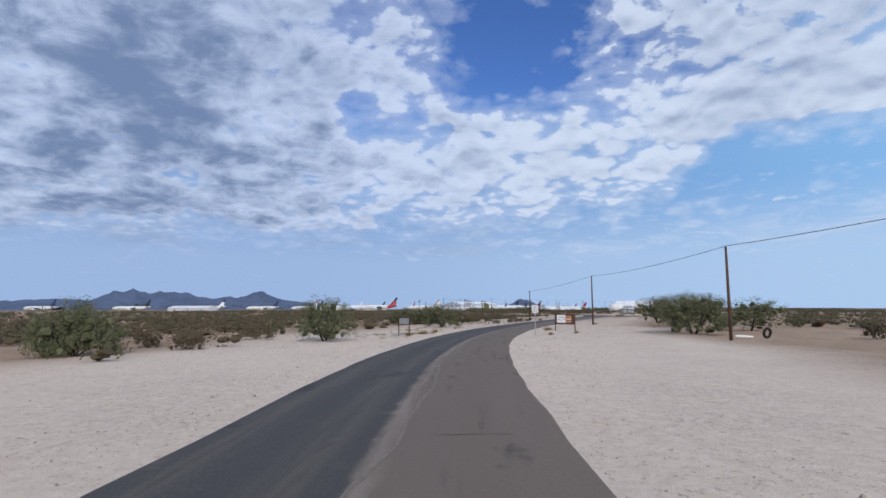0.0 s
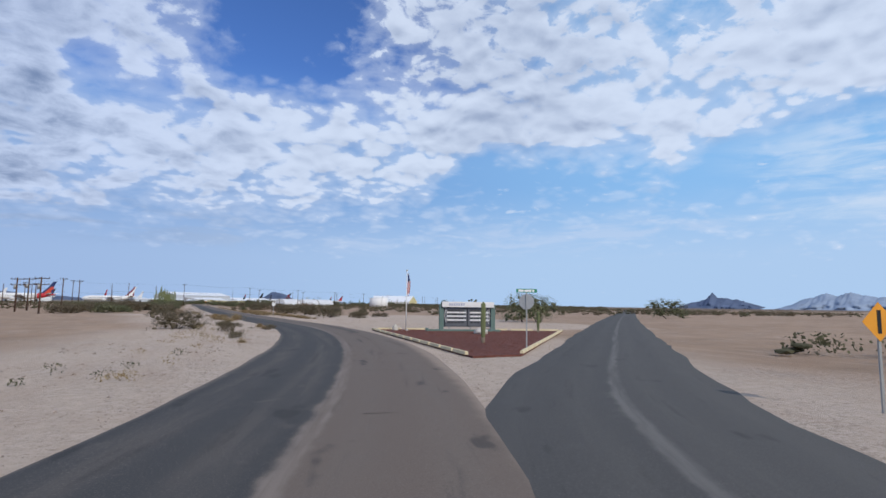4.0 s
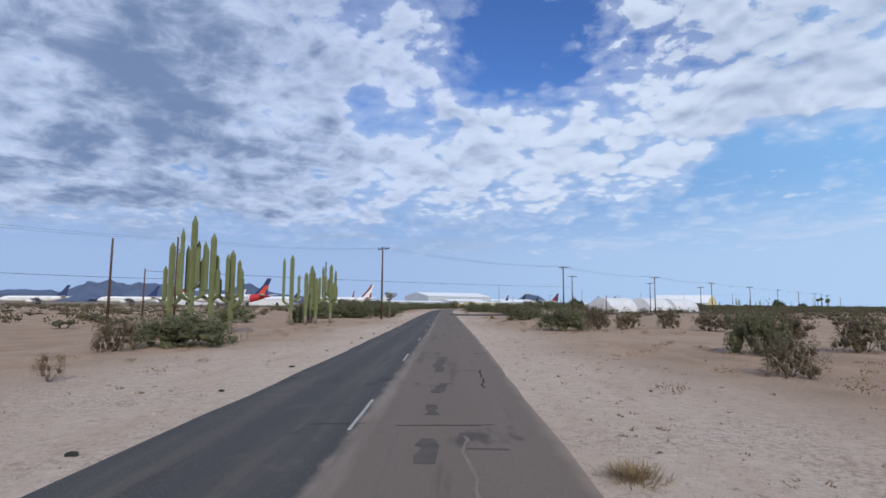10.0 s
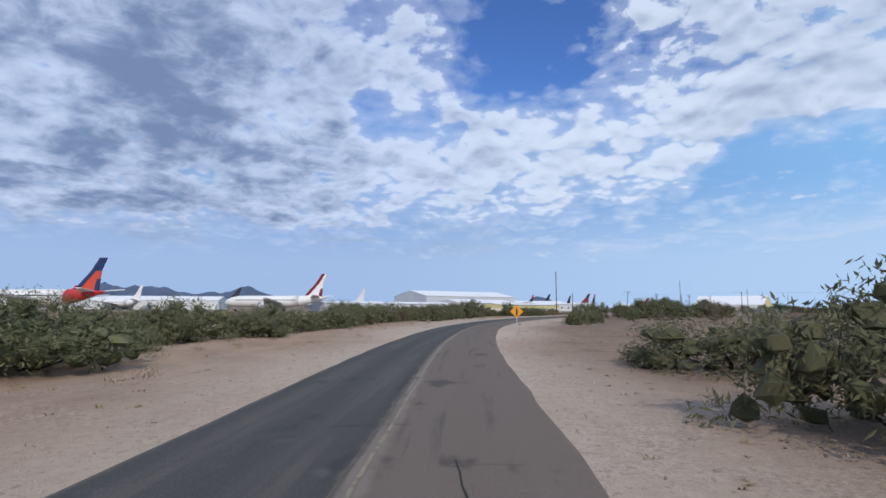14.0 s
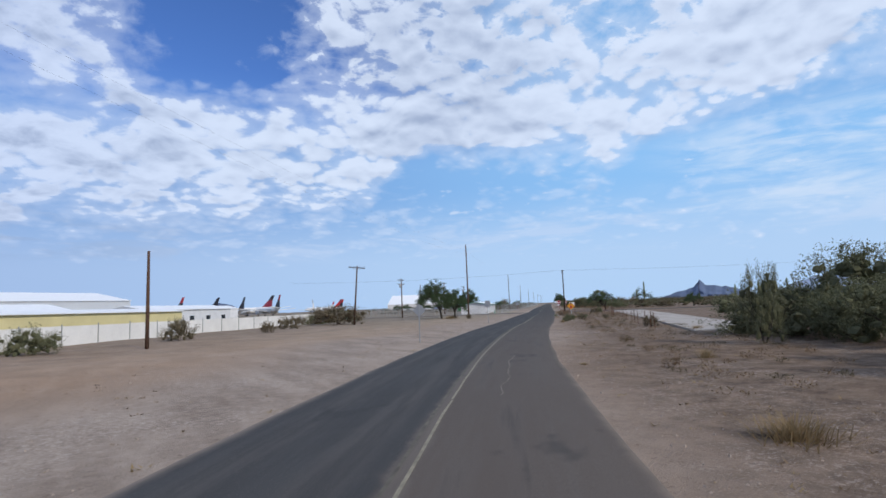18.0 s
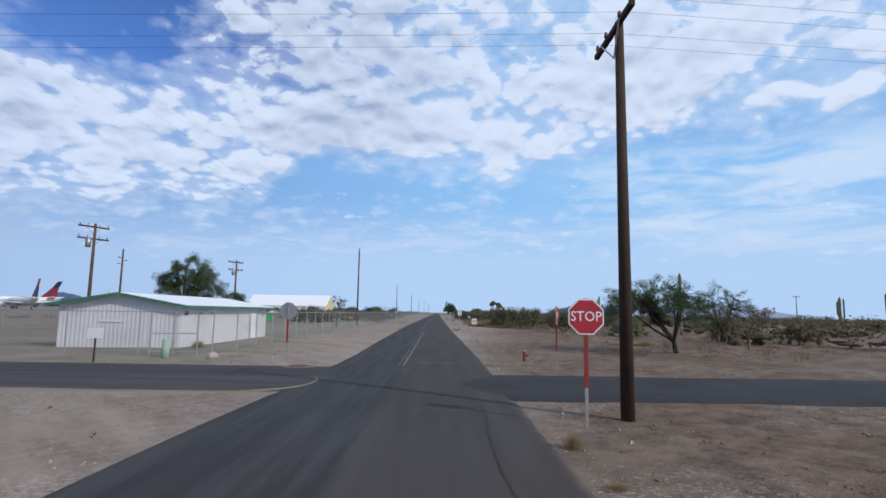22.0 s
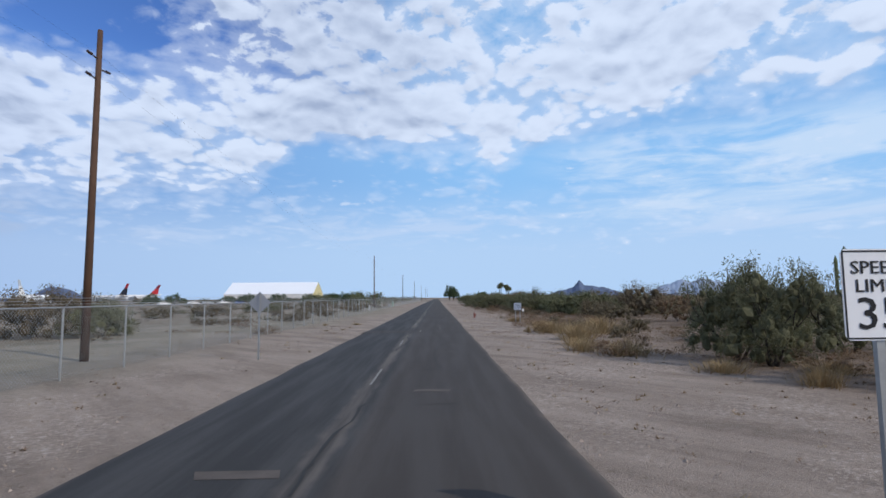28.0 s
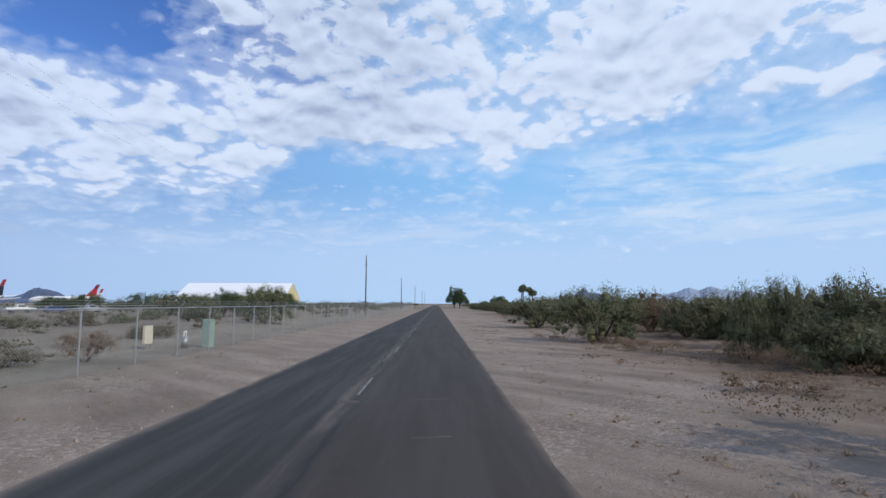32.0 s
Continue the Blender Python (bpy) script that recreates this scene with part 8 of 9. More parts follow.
def screen_wall():
    a, b = Vector((56.0, 646.0)), Vector((130.5, 727.5))
    ob = thing("screen_wall", Matrix(), "white panel wall with thin posts behind the verge", "wall")
    n = 28
    t = (b - a).normalized()
    nrm = Vector((t.y, -t.x))
    turn = math.degrees(math.atan2(t.y, t.x))
    length = (b - a).length / n
    for k in range(n):
        p = a + (b - a) * (k / n)
        m = pose(p.x, p.y, 0, 0, 0, turn)
        part("panel", bm_box(0.02, 0, -0.1, length - 0.02, 0.08, 1.65 - 0.02 * (k % 3), m=m), M_WALL_WHITE, ob)
        part("wall_post", bm_box(-0.04, -0.06, -0.1, 0.04, -0.004, 1.8, m=m), M_STEEL, ob)


screen_wall()


# ---- parked airliners ----
PLANE_PAINT = {}


def paint(name, rgb):
    if name not in PLANE_PAINT:
        PLANE_PAINT[name] = material(name, rgb, 0.35, vary=0.08, scale=0.4, fine=4, bump=0, spec=0.5)
    return PLANE_PAINT[name]


def airliner(x, y, tail_top, turn, fin, tip, label, rear=None, edge=None):
    """A twin-jet with its nose along +x; the tail's top stands over x, y."""
    k = tail_top / 12.4
    ob = thing("airliner", pose(x, y, 0, 0, 0, turn) @ Matrix.Diagonal((k, k, k, 1)), label, "airplane", "parked airliners")
    body, r, z = M_WHITE, 1.9, 3.4
    prof = [(-1.0, 0.25, 4.6), (1.0, 0.6, 4.5), (4, 1.2, 4.1), (8, 1.75, 3.6), (11, r, z), (27, r, z), (31, r * 0.97, z - 0.02), (33.5, r * 0.8, z - 0.15), (35.2, r * 0.5, z - 0.35), (36.2, 0.12, z - 0.5)]
    n = 20

    def loft(rows):
        verts, faces = [], []
        for px, pr, pz in rows:
            verts += [(px, pr * math.cos(2 * math.pi * i / n), pz + pr * math.sin(2 * math.pi * i / n)) for i in range(n)]
        for a in range(len(rows) - 1):
            faces += [(a * n + i, a * n + (i + 1) % n, (a + 1) * n + (i + 1) % n, (a + 1) * n + i) for i in range(n)]
        return verts, faces + [tuple(range(n))]

    raw_part("fuselage", *loft(prof[3:]), body, ob, smooth=True)
    raw_part("tail_cone", *loft(prof[:4]), rear or body, ob, smooth=True)

    def slabs(nm, outline, thick, mat, label=""):
        bm = bmesh.new()
        lo = [bm.verts.new(p) for p in outline]
        hi = [bm.verts.new(Vector(p) + Vector(thick)) for p in outline]
        bm.faces.new(lo)
        bm.faces.new(hi[::-1])
        m = len(outline)
        for i in range(m):
            bm.faces.new((lo[i], hi[i], hi[(i + 1) % m], lo[(i + 1) % m]))
        bmesh.ops.recalc_face_normals(bm, faces=bm.faces)
        return part(nm, bm, mat, ob, label)

    slabs("fin", [(0.6, -0.15, 5.0), (6.6, -0.15, 5.2), (2.6, -0.15, 9.4), (0.1, -0.15, 9.4)], (0, 0.3, 0), fin)
    slabs("fin_tip", [(0.1, -0.13, 9.403), (2.6, -0.13, 9.403), (0.6, -0.13, 12.4), (-1.2, -0.13, 12.4)], (0, 0.26, 0), tip)
    if edge:
        slabs("fin_edge", [(5.0, -0.19, 5.5), (6.65, -0.19, 5.22), (2.65, -0.19, 9.4), (0.65, -0.19, 12.42), (-0.5, -0.19, 12.42), (1.4, -0.19, 9.4)], (0, 0.38, 0), edge, "swept coloured band on the fin")
        slabs("fin_foot", [(0.55, -0.18, 5.0), (1.7, -0.18, 5.0), (1.0, -0.18, 7.6), (0.28, -0.18, 7.6)], (0, 0.36, 0), edge)
    for s in (1, -1):
        slabs("tailplane", [(1.0, 0.6 * s, 4.7), (4.2, 0.9 * s, 4.6), (0.6, 6.3 * s, 5.3), (-0.9, 6.3 * s, 5.3)], (0, 0, 0.18), body)
        slabs("wing", [(13.5, 1.6 * s, 2.6), (20.5, 1.6 * s, 2.6), (12.4, 15.5 * s, 4.1), (11.0, 15.5 * s, 4.1)], (0, 0, 0.35), M_PALE_METAL)
        e = smooth_all(bm_tube((15.2, 5.2 * s, 2.1), (20.2, 5.2 * s, 2.0), 0.75, 1.05, 16))
        part("engine", e, body, ob)
        part("main_gear", bm_tube((15.5, 2.6 * s, 0.55), (15.5, 2.6 * s, 2.6), 0.15), M_STEEL, ob)
        part("wheel", bm_tube((15.5, 2.35 * s, 0.55), (15.5, 2.85 * s, 0.55), 0.55, 0.55, 14), M_BLACK, ob)
        part("window_band", bm_box(9, s * 1.885 - 0.02, 3.75, 31, s * 1.885 + 0.02, 3.95), M_GLASS_DARK, ob)
    part("nose_gear", bm_tube((32, 0, 0.4), (32, 0, 2.0), 0.12), M_STEEL, ob)
    part("nose_wheel", bm_tube((32, -0.2, 0.4), (32, 0.2, 0.4), 0.4, 0.4, 14), M_BLACK, ob)
    part("windscreen", bm_box(34.0, -0.7, 3.75, 34.35, 0.7, 4.05), M_GLASS_DARK, ob)
    return ob


RED, NAVY, ORANGE, MAROON, DARK = paint("red_livery", (0.50, 0.03, 0.035)), paint("navy_livery", (0.02, 0.035, 0.12)), paint("orange_livery", (0.56, 0.075, 0.035)), paint("maroon_livery", (0.20, 0.02, 0.04)), paint("black_livery", (0.02, 0.02, 0.03))
airliner(-49, 624, 15.2, 172, ORANGE, NAVY, "white airliner with an orange and navy tail", RED, NAVY)
airliner(0.4, 675, 14.0, 168, M_WHITE, M_WHITE, "white airliner with a maroon-edged white tail", M_WHITE, MAROON)
airliner(1.4, 761, 11.3, 150, M_WHITE, M_WHITE, "all-white stored airliner with a plain tail")
airliner(-37.4, 829, 13.3, 120, RED, RED, "stored airliner with a red tail")
airliner(190, 1018, 15.2, 100, DARK, RED, "stored airliner with a black and red tail")
airliner(162, 1002, 13.5, 110, DARK, DARK, "stored airliner with a black tail")
airliner(384, 1410, 19.0, 150, RED, MAROON, "white airliner with a red and maroon tail")
airliner(405, 1500, 17.0, 130, M_WHITE, RED, "white airliner with a white and red tail")
airliner(213.6, 1135, 18.5, 160, MAROON, DARK, "stored airliner with a maroon and black tail")
airliner(165, 1130, 17.5, 140, DARK, DARK, "stored airliner with a black tail")
airliner(300, 1180, 14.0, 120, DARK, RED, "stored airliner with a dark tail")
for k, (x, y, h, tn, f, tp) in enumerate(((-150, 700, 13, 190, NAVY, NAVY), (-205, 690, 13, 200, NAVY, NAVY), (-265, 670, 14, 185, M_WHITE, NAVY), (-330, 620, 13, 200, DARK, DARK), (-105, 740, 12, 160, M_WHITE, M_WHITE),
                                           (-395, 560, 13, 170, NAVY, NAVY), (-80, 800, 13, 200, DARK, DARK), (-180, 800, 14, 170, M_WHITE, RED), (60, 930, 13, 150, M_WHITE, M_WHITE), (120, 960, 13, 120, DARK, RED), (20, 905, 12, 130, M_WHITE, NAVY), (228, 1060, 12, 60, M_WHITE, M_PALE_METAL))):
    airliner(x, y, h, tn, f, tp, "stored white airliner with a %s tail" % ("dark" if f in (NAVY, DARK) else "white"))


# ---- mountains ----
def mountain(name, label, spine, dist, mat, seed, depth=500, origin=(60, 300)):
    """A rugged ridge: azimuth and elevation in degrees of its skyline, as seen from the road."""
    az = np.array([p[0] for p in spine])
    el = np.array([p[1] for p in spine])
    cols, rows = 150, 12
    verts, faces = [], []
    for i in range(cols + 1):
        a = az[0] + (az[-1] - az[0]) * i / cols
        top = dist * math.tan(radians(float(np.interp(a, az, el))))
        rough = noise.fractal(Vector((a * 1.1, seed, 0)), 0.8, 2.1, 5) * 0.16
        top *= 1 + rough
        d = Vector((math.sin(radians(a)), math.cos(radians(a))))
        for j in range(rows + 1):
            u = j / rows
            back = dist - depth * (1 - u) + (noise.fractal(Vector((a * 0.7, u * 3, seed)), 0.8, 2.1, 4) * 0.3) * depth * (1 - u)
            h = top * (u ** 1.15) * (1 + 0.35 * (1 - u) * noise.fractal(Vector((a * 1.6, u * 4, seed + 5)), 0.7, 2.2, 5))
            verts.append((origin[0] + d.x * back, origin[1] + d.y * back, max(h, 0) - 2))
    n = rows + 1
    for i in range(cols):
        for j in range(rows):
            a = i * n + j
            faces.append((a, a + n, a + n + 1, a + 1))
    ob = raw_part(name, verts, faces, mat, smooth=True)
    return tagged(ob, label, "mountain", kind="structure")


# distance haze is painted into both base colours, strongest on the massif
M_MOUNT_HAZE_BLUE = material("haze_blue_mountain", (0.092, 0.125, 0.205), 0.95, vary=0.3, scale=0.006, fine=0.03, bump=0.3, bump_size=8)
M_MOUNT_HAZE_PALE = material("haze_pale_mountain", (0.27, 0.335, 0.44), 0.95, vary=0.2, scale=0.006, fine=0.03, bump=0.3, bump_size=8)
mountain("mountain_range", "dark rugged mountain range on the horizon, tinted blue for haze", [(-55, 0.3), (-48, 0.9), (-44, 0.5), (-40, 0.8), (-36.7, 1.0), (-34, 0.9), (-32.5, 1.6), (-30.8, 1.95), (-29.3, 1.5), (-28, 1.75), (-26.5, 1.75), (-25, 1.3), (-23.6, 1.05), (-22.3, 1.35), (-21.4, 1.2), (-20.3, 1.6), (-19.1, 1.9), (-17.9, 1.3), (-16.5, 0.95), (-14, 0.7), (-11, 0.5), (-7, 0.15)], 4600, M_MOUNT_HAZE_BLUE, 2, origin=(30, 150))
mountain("mountain_hill", "lone dark peak on the horizon", [(4.5, 0.1), (6, 0.35), (7.4, 0.6), (8.4, 1.2), (9.2, 0.95), (10.2, 0.45), (11.6, 0.2), (13, 0.05)], 4300, M_MOUNT_HAZE_BLUE, 7, origin=(50, 200))
mountain("mountain_butte", "small butte on the horizon, tinted blue for haze", [(53.5, 0.1), (55.2, 0.6), (56.6, 1.0), (57.2, 1.7), (57.7, 1.25), (58.6, 1.1), (60.1, 0.8), (62, 0.2)], 4300, M_MOUNT_HAZE_BLUE, 9, origin=(180, 720))
mountain("mountain_massif", "broad massif on the horizon, tinted pale blue for haze", [(62.8, 0.1), (64, 0.5), (65.3, 1.1), (66.4, 1.45), (67.6, 1.45), (68.8, 1.65), (70.2, 1.3), (72, 1.15), (74, 0.8), (76, 0.4), (79, 0.2)], 4400, M_MOUNT_HAZE_PALE, 12, origin=(180, 720))


# ---- dumpster and parked vehicles in the field ----
M_DUMPSTER = material("green_dumpster_paint", (0.03, 0.30, 0.07), 0.6, vary=0.25, scale=2, fine=15, bump=0.1)
ob = thing("dumpster", pose(197.5, 786.0, -0.02, 0, 0, 25), "bright green open dumpster on the bare field", "dumpster")
bm = bmesh.new()
prism(bm, [(-1.9, 0.15), (1.7, 0.15), (2.1, 1.25), (-2.1, 1.25)], -0.9, 1.8)
part("bin", bm, M_DUMPSTER, ob)
for u in (-1.2, 0.0, 1.2):
    part("rib", bm_box(u - 0.06, -0.96, 0.2, u + 0.06, -0.902, 1.22), M_DUMPSTER, ob)
part("rim", bm_box(-2.14, -0.95, 1.254, 2.14, 0.95, 1.33), M_DUMPSTER, ob)
for u in (-1.4, 1.3):
    part("wheel", bm_tube((u, -0.7, 0.1), (u, -0.6, 0.1), 0.1, 0.1, 10), M_BLACK, ob)


def vehicle(x, y, turn, body_mat, pickup, label):
    """A parked car or pickup, nose along +x."""
    ob = thing("parked_car" if not pickup else "pickup_truck", pose(x, y, -0.03, 0, 0, turn), label, "car" if not pickup else "pickup", "parked vehicles")
    bm = bmesh.new()
    if pickup:
        low = [(-2.7, 0.45), (2.6, 0.45), (2.7, 0.75), (2.6, 1.02), (1.2, 1.1), (0.95, 1.12), (-2.7, 1.12)]
        cab = [(-0.95, 1.123), (1.15, 1.123), (0.55, 1.78), (-0.75, 1.8)]
    else:
        low = [(-2.2, 0.4), (2.15, 0.4), (2.25, 0.7), (2.1, 0.9), (0.95, 0.98), (-2.1, 1.0), (-2.25, 0.75)]
        cab = [(-1.9, 1.003), (1.0, 0.983), (0.3, 1.45), (-1.2, 1.47)]
    body = part("body", prism(bm, low, -0.88, 1.76), body_mat, ob)
    bmesh_cab = prism(bmesh.new(), cab, -0.76, 1.52)
    top = part("cabin", bmesh_cab, body_mat, ob)
    z0, z1 = cab[0][1] + 0.08, cab[2][1] - 0.1
    for s in (-1, 1):
        part("side_window", bm_box(cab[0][0] + 0.35, s * 0.765 - 0.012, z0, cab[2][0] + 0.15, s * 0.765 + 0.012, z1), M_GLASS_DARK, top)
    for u in (-1.5, 1.45):
        for s in (-1, 1):
            w = part("wheel", bm_tube((u, s * 0.72, 0.34), (u, s * 0.92, 0.34), 0.34, 0.34, 16), M_BLACK, ob)
            part("rim", bm_tube((u, s * 0.921, 0.34), (u, s * 0.935, 0.34), 0.19, 0.17, 10), M_ALU, w)
    for s in (-1, 1):
        part("headlight", bm_box(low[1][0] + 0.02, s * 0.62 - 0.14, 0.68, low[1][0] + 0.1, s * 0.62 + 0.14, 0.82), M_SIGN_WHITE, ob)
    return ob


SILVER = paint("silver_car_paint", (0.45, 0.46, 0.48))
BLUE = paint("blue_car_paint", (0.05, 0.10, 0.28))
for x, y, tn, mt, pk, lb in ((288.6, 972.0, 10, M_WHITE, True, "white pickup parked beyond the fence"), (283.5, 976.0, 5, SILVER, False, "silver car parked beyond the fence"), (294.5, 969.5, 15, BLUE, False, "blue car parked beyond the fence"),
                             (279.0, 980.0, 0, M_WHITE, False, "white car parked beyond the fence"), (300.5, 966.0, 12, SILVER, True, "silver pickup parked beyond the fence"), (262.0, 960.0, 20, M_WHITE, False, "white car parked far beyond the fence")):
    vehicle(x, y, tn, mt, pk, lb)


# the pale sealed joint where the side street meets the road
seal = catmull([Vector(q) for q in ((158.0, 707.6), (160.9, 707.0), (162.5, 707.0), (163.6, 707.9), (164.0, 708.8))], 0.4)
ribbon("joint_seal", seal, 0.035, 0.035, 0.006, M_DUST, "pale sand-filled joint at the side street", "road", 0.03, 9)


# ---- road paint, cracks, litter ----
def paint_strip(name, s0, s1, lat0, lat1, mat, z=0.036, rag=0.0, seed=0):
    rng = random.Random(seed)
    n = max(1, round((s1 - s0) / 1.5))
    verts, faces = [], []
    for i in range(n + 1):
        s = s0 + (s1 - s0) * i / n
        j = rng.uniform(-rag, rag)
        for lat in (lat0 + j, lat1 + j * 0.6):
            u = min(1, abs(lat) / 3.3)
            verts.append(along(s, lat, z + 0.03 * (0 - u * u) ))
    for i in range(n):
        faces.append((2 * i, 2 * i + 1, 2 * i + 3, 2 * i + 2))
    return raw_part(name, verts, faces, mat, road)


S = lambda x, y: s_at(x, y)
M_LINE_DULL = material("dull_white_road_paint", (0.24, 0.232, 0.218), 0.85, vary=0.5, scale=5, fine=50, bump=0.2, bump_size=0.004)
M_LINE_FADED = material("nearly_worn_off_paint", (0.125, 0.11, 0.088), 0.85, vary=0.55, scale=4, fine=50, bump=0.2, bump_size=0.004)
# dashes down the straight, three metres in every ten and a half
k = S(46, 231.5) - 10.8
while k < S(46, 430):
    lat = 0.33 - 0.48 * (k - S(46, 231.5)) / 184
    paint_strip("lane_dash", k, k + 2.8, lat - 0.03, lat + 0.035, M_LINE_WHITE, rag=0.01)
    k += 10.8
for start, end in ((S(208.24, 754.09), S(232, 780)), (S(282.34, 835.11) - 4 * 10.6, S(345, 903))):
    k = start
    while k < end:
        paint_strip("lane_dash", k, k + 2.8, -0.355, -0.295, M_LINE_DULL, rag=0.015)
        k += 10.6
for a, b in ((S(46, 431), S(154, 693.5)), (S(168.5, 710), S(193, 737))):
    for lat, tone in ((-0.1, M_LINE_FADED), (0.09, M_LINE_YELLOW)):
        s = a
        while s < b:
            e = min(b, s + 9)
            if S(136, 674) < s < S(156, 696):
                tone = M_LINE_FADED
                if lat < 0:
                    break
            paint_strip("centre_line", s, e - 0.15, lat - 0.028, lat + 0.028, tone, rag=0.015, seed=int(s))
            s = e


def crack(s0, lat0, steps, ds, dl, width, rng, mat, store):
    verts, faces = store
    s, lat = s0, lat0
    pts = []
    for _ in range(steps):
        pts.append((s, lat, width * rng.uniform(0.4, 1.3)))
        s += ds * rng.uniform(0.4, 1.4)
        lat += dl * rng.uniform(0.2, 1.4) + rng.uniform(-0.07, 0.07)
        if abs(lat) > 3.2:
            break
    n = len(verts)
    for i, (a, b, w) in enumerate(pts):
        z = 0.0345 - 0.03 * (min(1, abs(b) / 3.3)) ** 2
        along_road = abs(ds) > abs(dl)
        if along_road:
            verts += [along(a, b - w, z), along(a, b + w, z)]
        else:
            verts += [along(a - w, b, z), along(a + w, b, z)]
    faces += [(n + 2 * i, n + 2 * i + 1, n + 2 * i + 3, n + 2 * i + 2) for i in range(len(pts) - 1)]


def cracks():
    rng = random.Random(17)
    dark, pale = ([], []), ([], [])
    end = S(300, 853)
    s = 62.0
    while s < end:
        old = S(46, 225) < s < S(46, 425)
        if rng.random() < (0.9 if old else 0.5):
            crack(s, rng.uniform(0.1, 1.2), rng.randint(4, 9), 0.03, 0.28, 0.02 if old else 0.012, rng, None, dark if rng.random() < 0.65 else pale)
        if rng.random() < (0.75 if old else 0.12):
            crack(s, rng.choice((1.3, 1.9, 2.3)) + rng.uniform(-0.3, 0.3), rng.randint(8, 26), 0.42, 0.0, 0.024 if old else 0.014, rng, None, pale if rng.random() < 0.4 else dark)
        if rng.random() < 0.18:
            crack(s, rng.uniform(-3.0, -0.6), rng.randint(4, 10), 0.03, 0.25, 0.014, rng, None, dark)
        s += rng.uniform(1.6, 5.5)
    for (v, f), m, nm, lb in ((dark, M_CRACK, "road_crack", "dark tar-filled cracks in the asphalt"), (pale, M_DUST, "road_crack", "sand-filled cracks in the asphalt")):
        tagged(raw_part(nm, v, f, m, road), kind="stuff")


cracks()


M_TAR = material("old_tar_patch", (0.098, 0.082, 0.071), 0.9, vary=0.4, scale=2, fine=40, bump=0.3, bump_size=0.005)
# worn tar bands and short transverse patches in the near lane
for s0, s1, l0, l1 in ((S(48, 170), S(48, 183), 1.75, 2.35), (S(48, 209), S(47, 222), 0.95, 1.12), (S(48, 212), S(47, 226), 2.8, 2.95), (S(47, 216), S(46.5, 224), 1.5, 1.7), (S(46, 262), S(46, 290), 1.9, 2.1)):
    paint_strip("tar_band", s0, s1, l0, l1, M_TAR, z=0.033, rag=0.07, seed=int(s0))
dab_rng = random.Random(12)
s = S(46, 236)
while s < S(46, 475):
    lat = dab_rng.uniform(0.5, 2.3)
    half = dab_rng.uniform(0.15, 0.32)
    paint_strip("tar_dab", s, s + dab_rng.uniform(0.08, 0.2), lat - half, lat + half, M_TAR, z=0.0335, rag=0.03, seed=int(s))
    s += dab_rng.uniform(2.0, 9.0) if s > S(46, 395) else dab_rng.uniform(8.0, 22.0)
for s0, l0, l1 in ((S(169, 711), 0.6, 2.2), (S(204, 749), -1.6, -0.6), (S(208, 753), 0.8, 1.6), (S(282, 834), -0.7, -0.2)):
    paint_strip("tar_dab", s0, s0 + 0.3, l0, l1, M_TAR, z=0.0335, rag=0.12, seed=int(s0))
# dark tar spots and a long worn seam in the near lane
for x, y, l0, l1, n in ((268.8, 818, 1.15, 1.5, 0.3), (267.5, 816, 0.9, 1.25, 0.35), (267.5, 816, 1.9, 2.4, 0.3), (266.2, 813, 3.0, 3.25, 0.5), (262, 812.5, 0.6, 1.3, 0.25), (251, 800.5, 1.2, 1.9, 0.3)):
    paint_strip("tar_dab", S(x, y), S(x, y) + n, l0, l1, M_CRACK, z=0.0335, rag=0.1, seed=int(x))
# spilt tar: ragged blots, a long band of overlapping patches and a sand-filled joint by the first bend
SPILT, BANDED, SANDED = ([], []), ([], []), ([], [])
tar_rng = random.Random(29)
for x, y, lat, steps, ds, width in ((46, 258.6, 0.68, 9, 0.22, 0.2), (46, 256.4, 0.7, 6, 0.2, 0.14), (246.5, 794.2, 0.85, 6, 0.12, 0.3), (247.1, 795.0, 1.15, 7, 0.14, 0.13), (242.3, 790.2, 0.5, 4, 0.1, 0.2), (238.0, 785.6, 2.1, 5, 0.1, 0.3)):
    crack(S(x, y), lat, steps, ds, 0.0, width, tar_rng, None, SPILT)
y = 250.0
while y < 352:
    crack(S(46, y), 1.38, tar_rng.randint(5, 11), 0.3, 0.0, 0.17, tar_rng, None, BANDED)
    y += tar_rng.uniform(2.4, 4.2)
crack(S(-1.1, 3.0), 0.02, 60, 0.5, 0.006, 0.045, tar_rng, None, SANDED)
for (v, f), m in ((SPILT, M_CRACK), (BANDED, M_TAR), (SANDED, M_DUST)):
    tagged(raw_part("road_stain", v, f, m, road), kind="stuff")
# the open joint between the lanes, past the crossing
CENTRE = ([], [])
joint_rng = random.Random(8)
for s0, s1 in ((S(193, 737), S(203, 748)), (S(203.5, 748.6), S(207.5, 753.2)), (S(270, 822), S(281.5, 834.2)), (S(286, 839), S(300, 854)), (S(214, 760), S(222, 769))):
    crack(s0, -0.3, int((s1 - s0) / 0.45), 0.45, 0.0, 0.028, joint_rng, None, CENTRE)
tagged(raw_part("road_joint", *CENTRE, M_CRACK, road), kind="stuff")


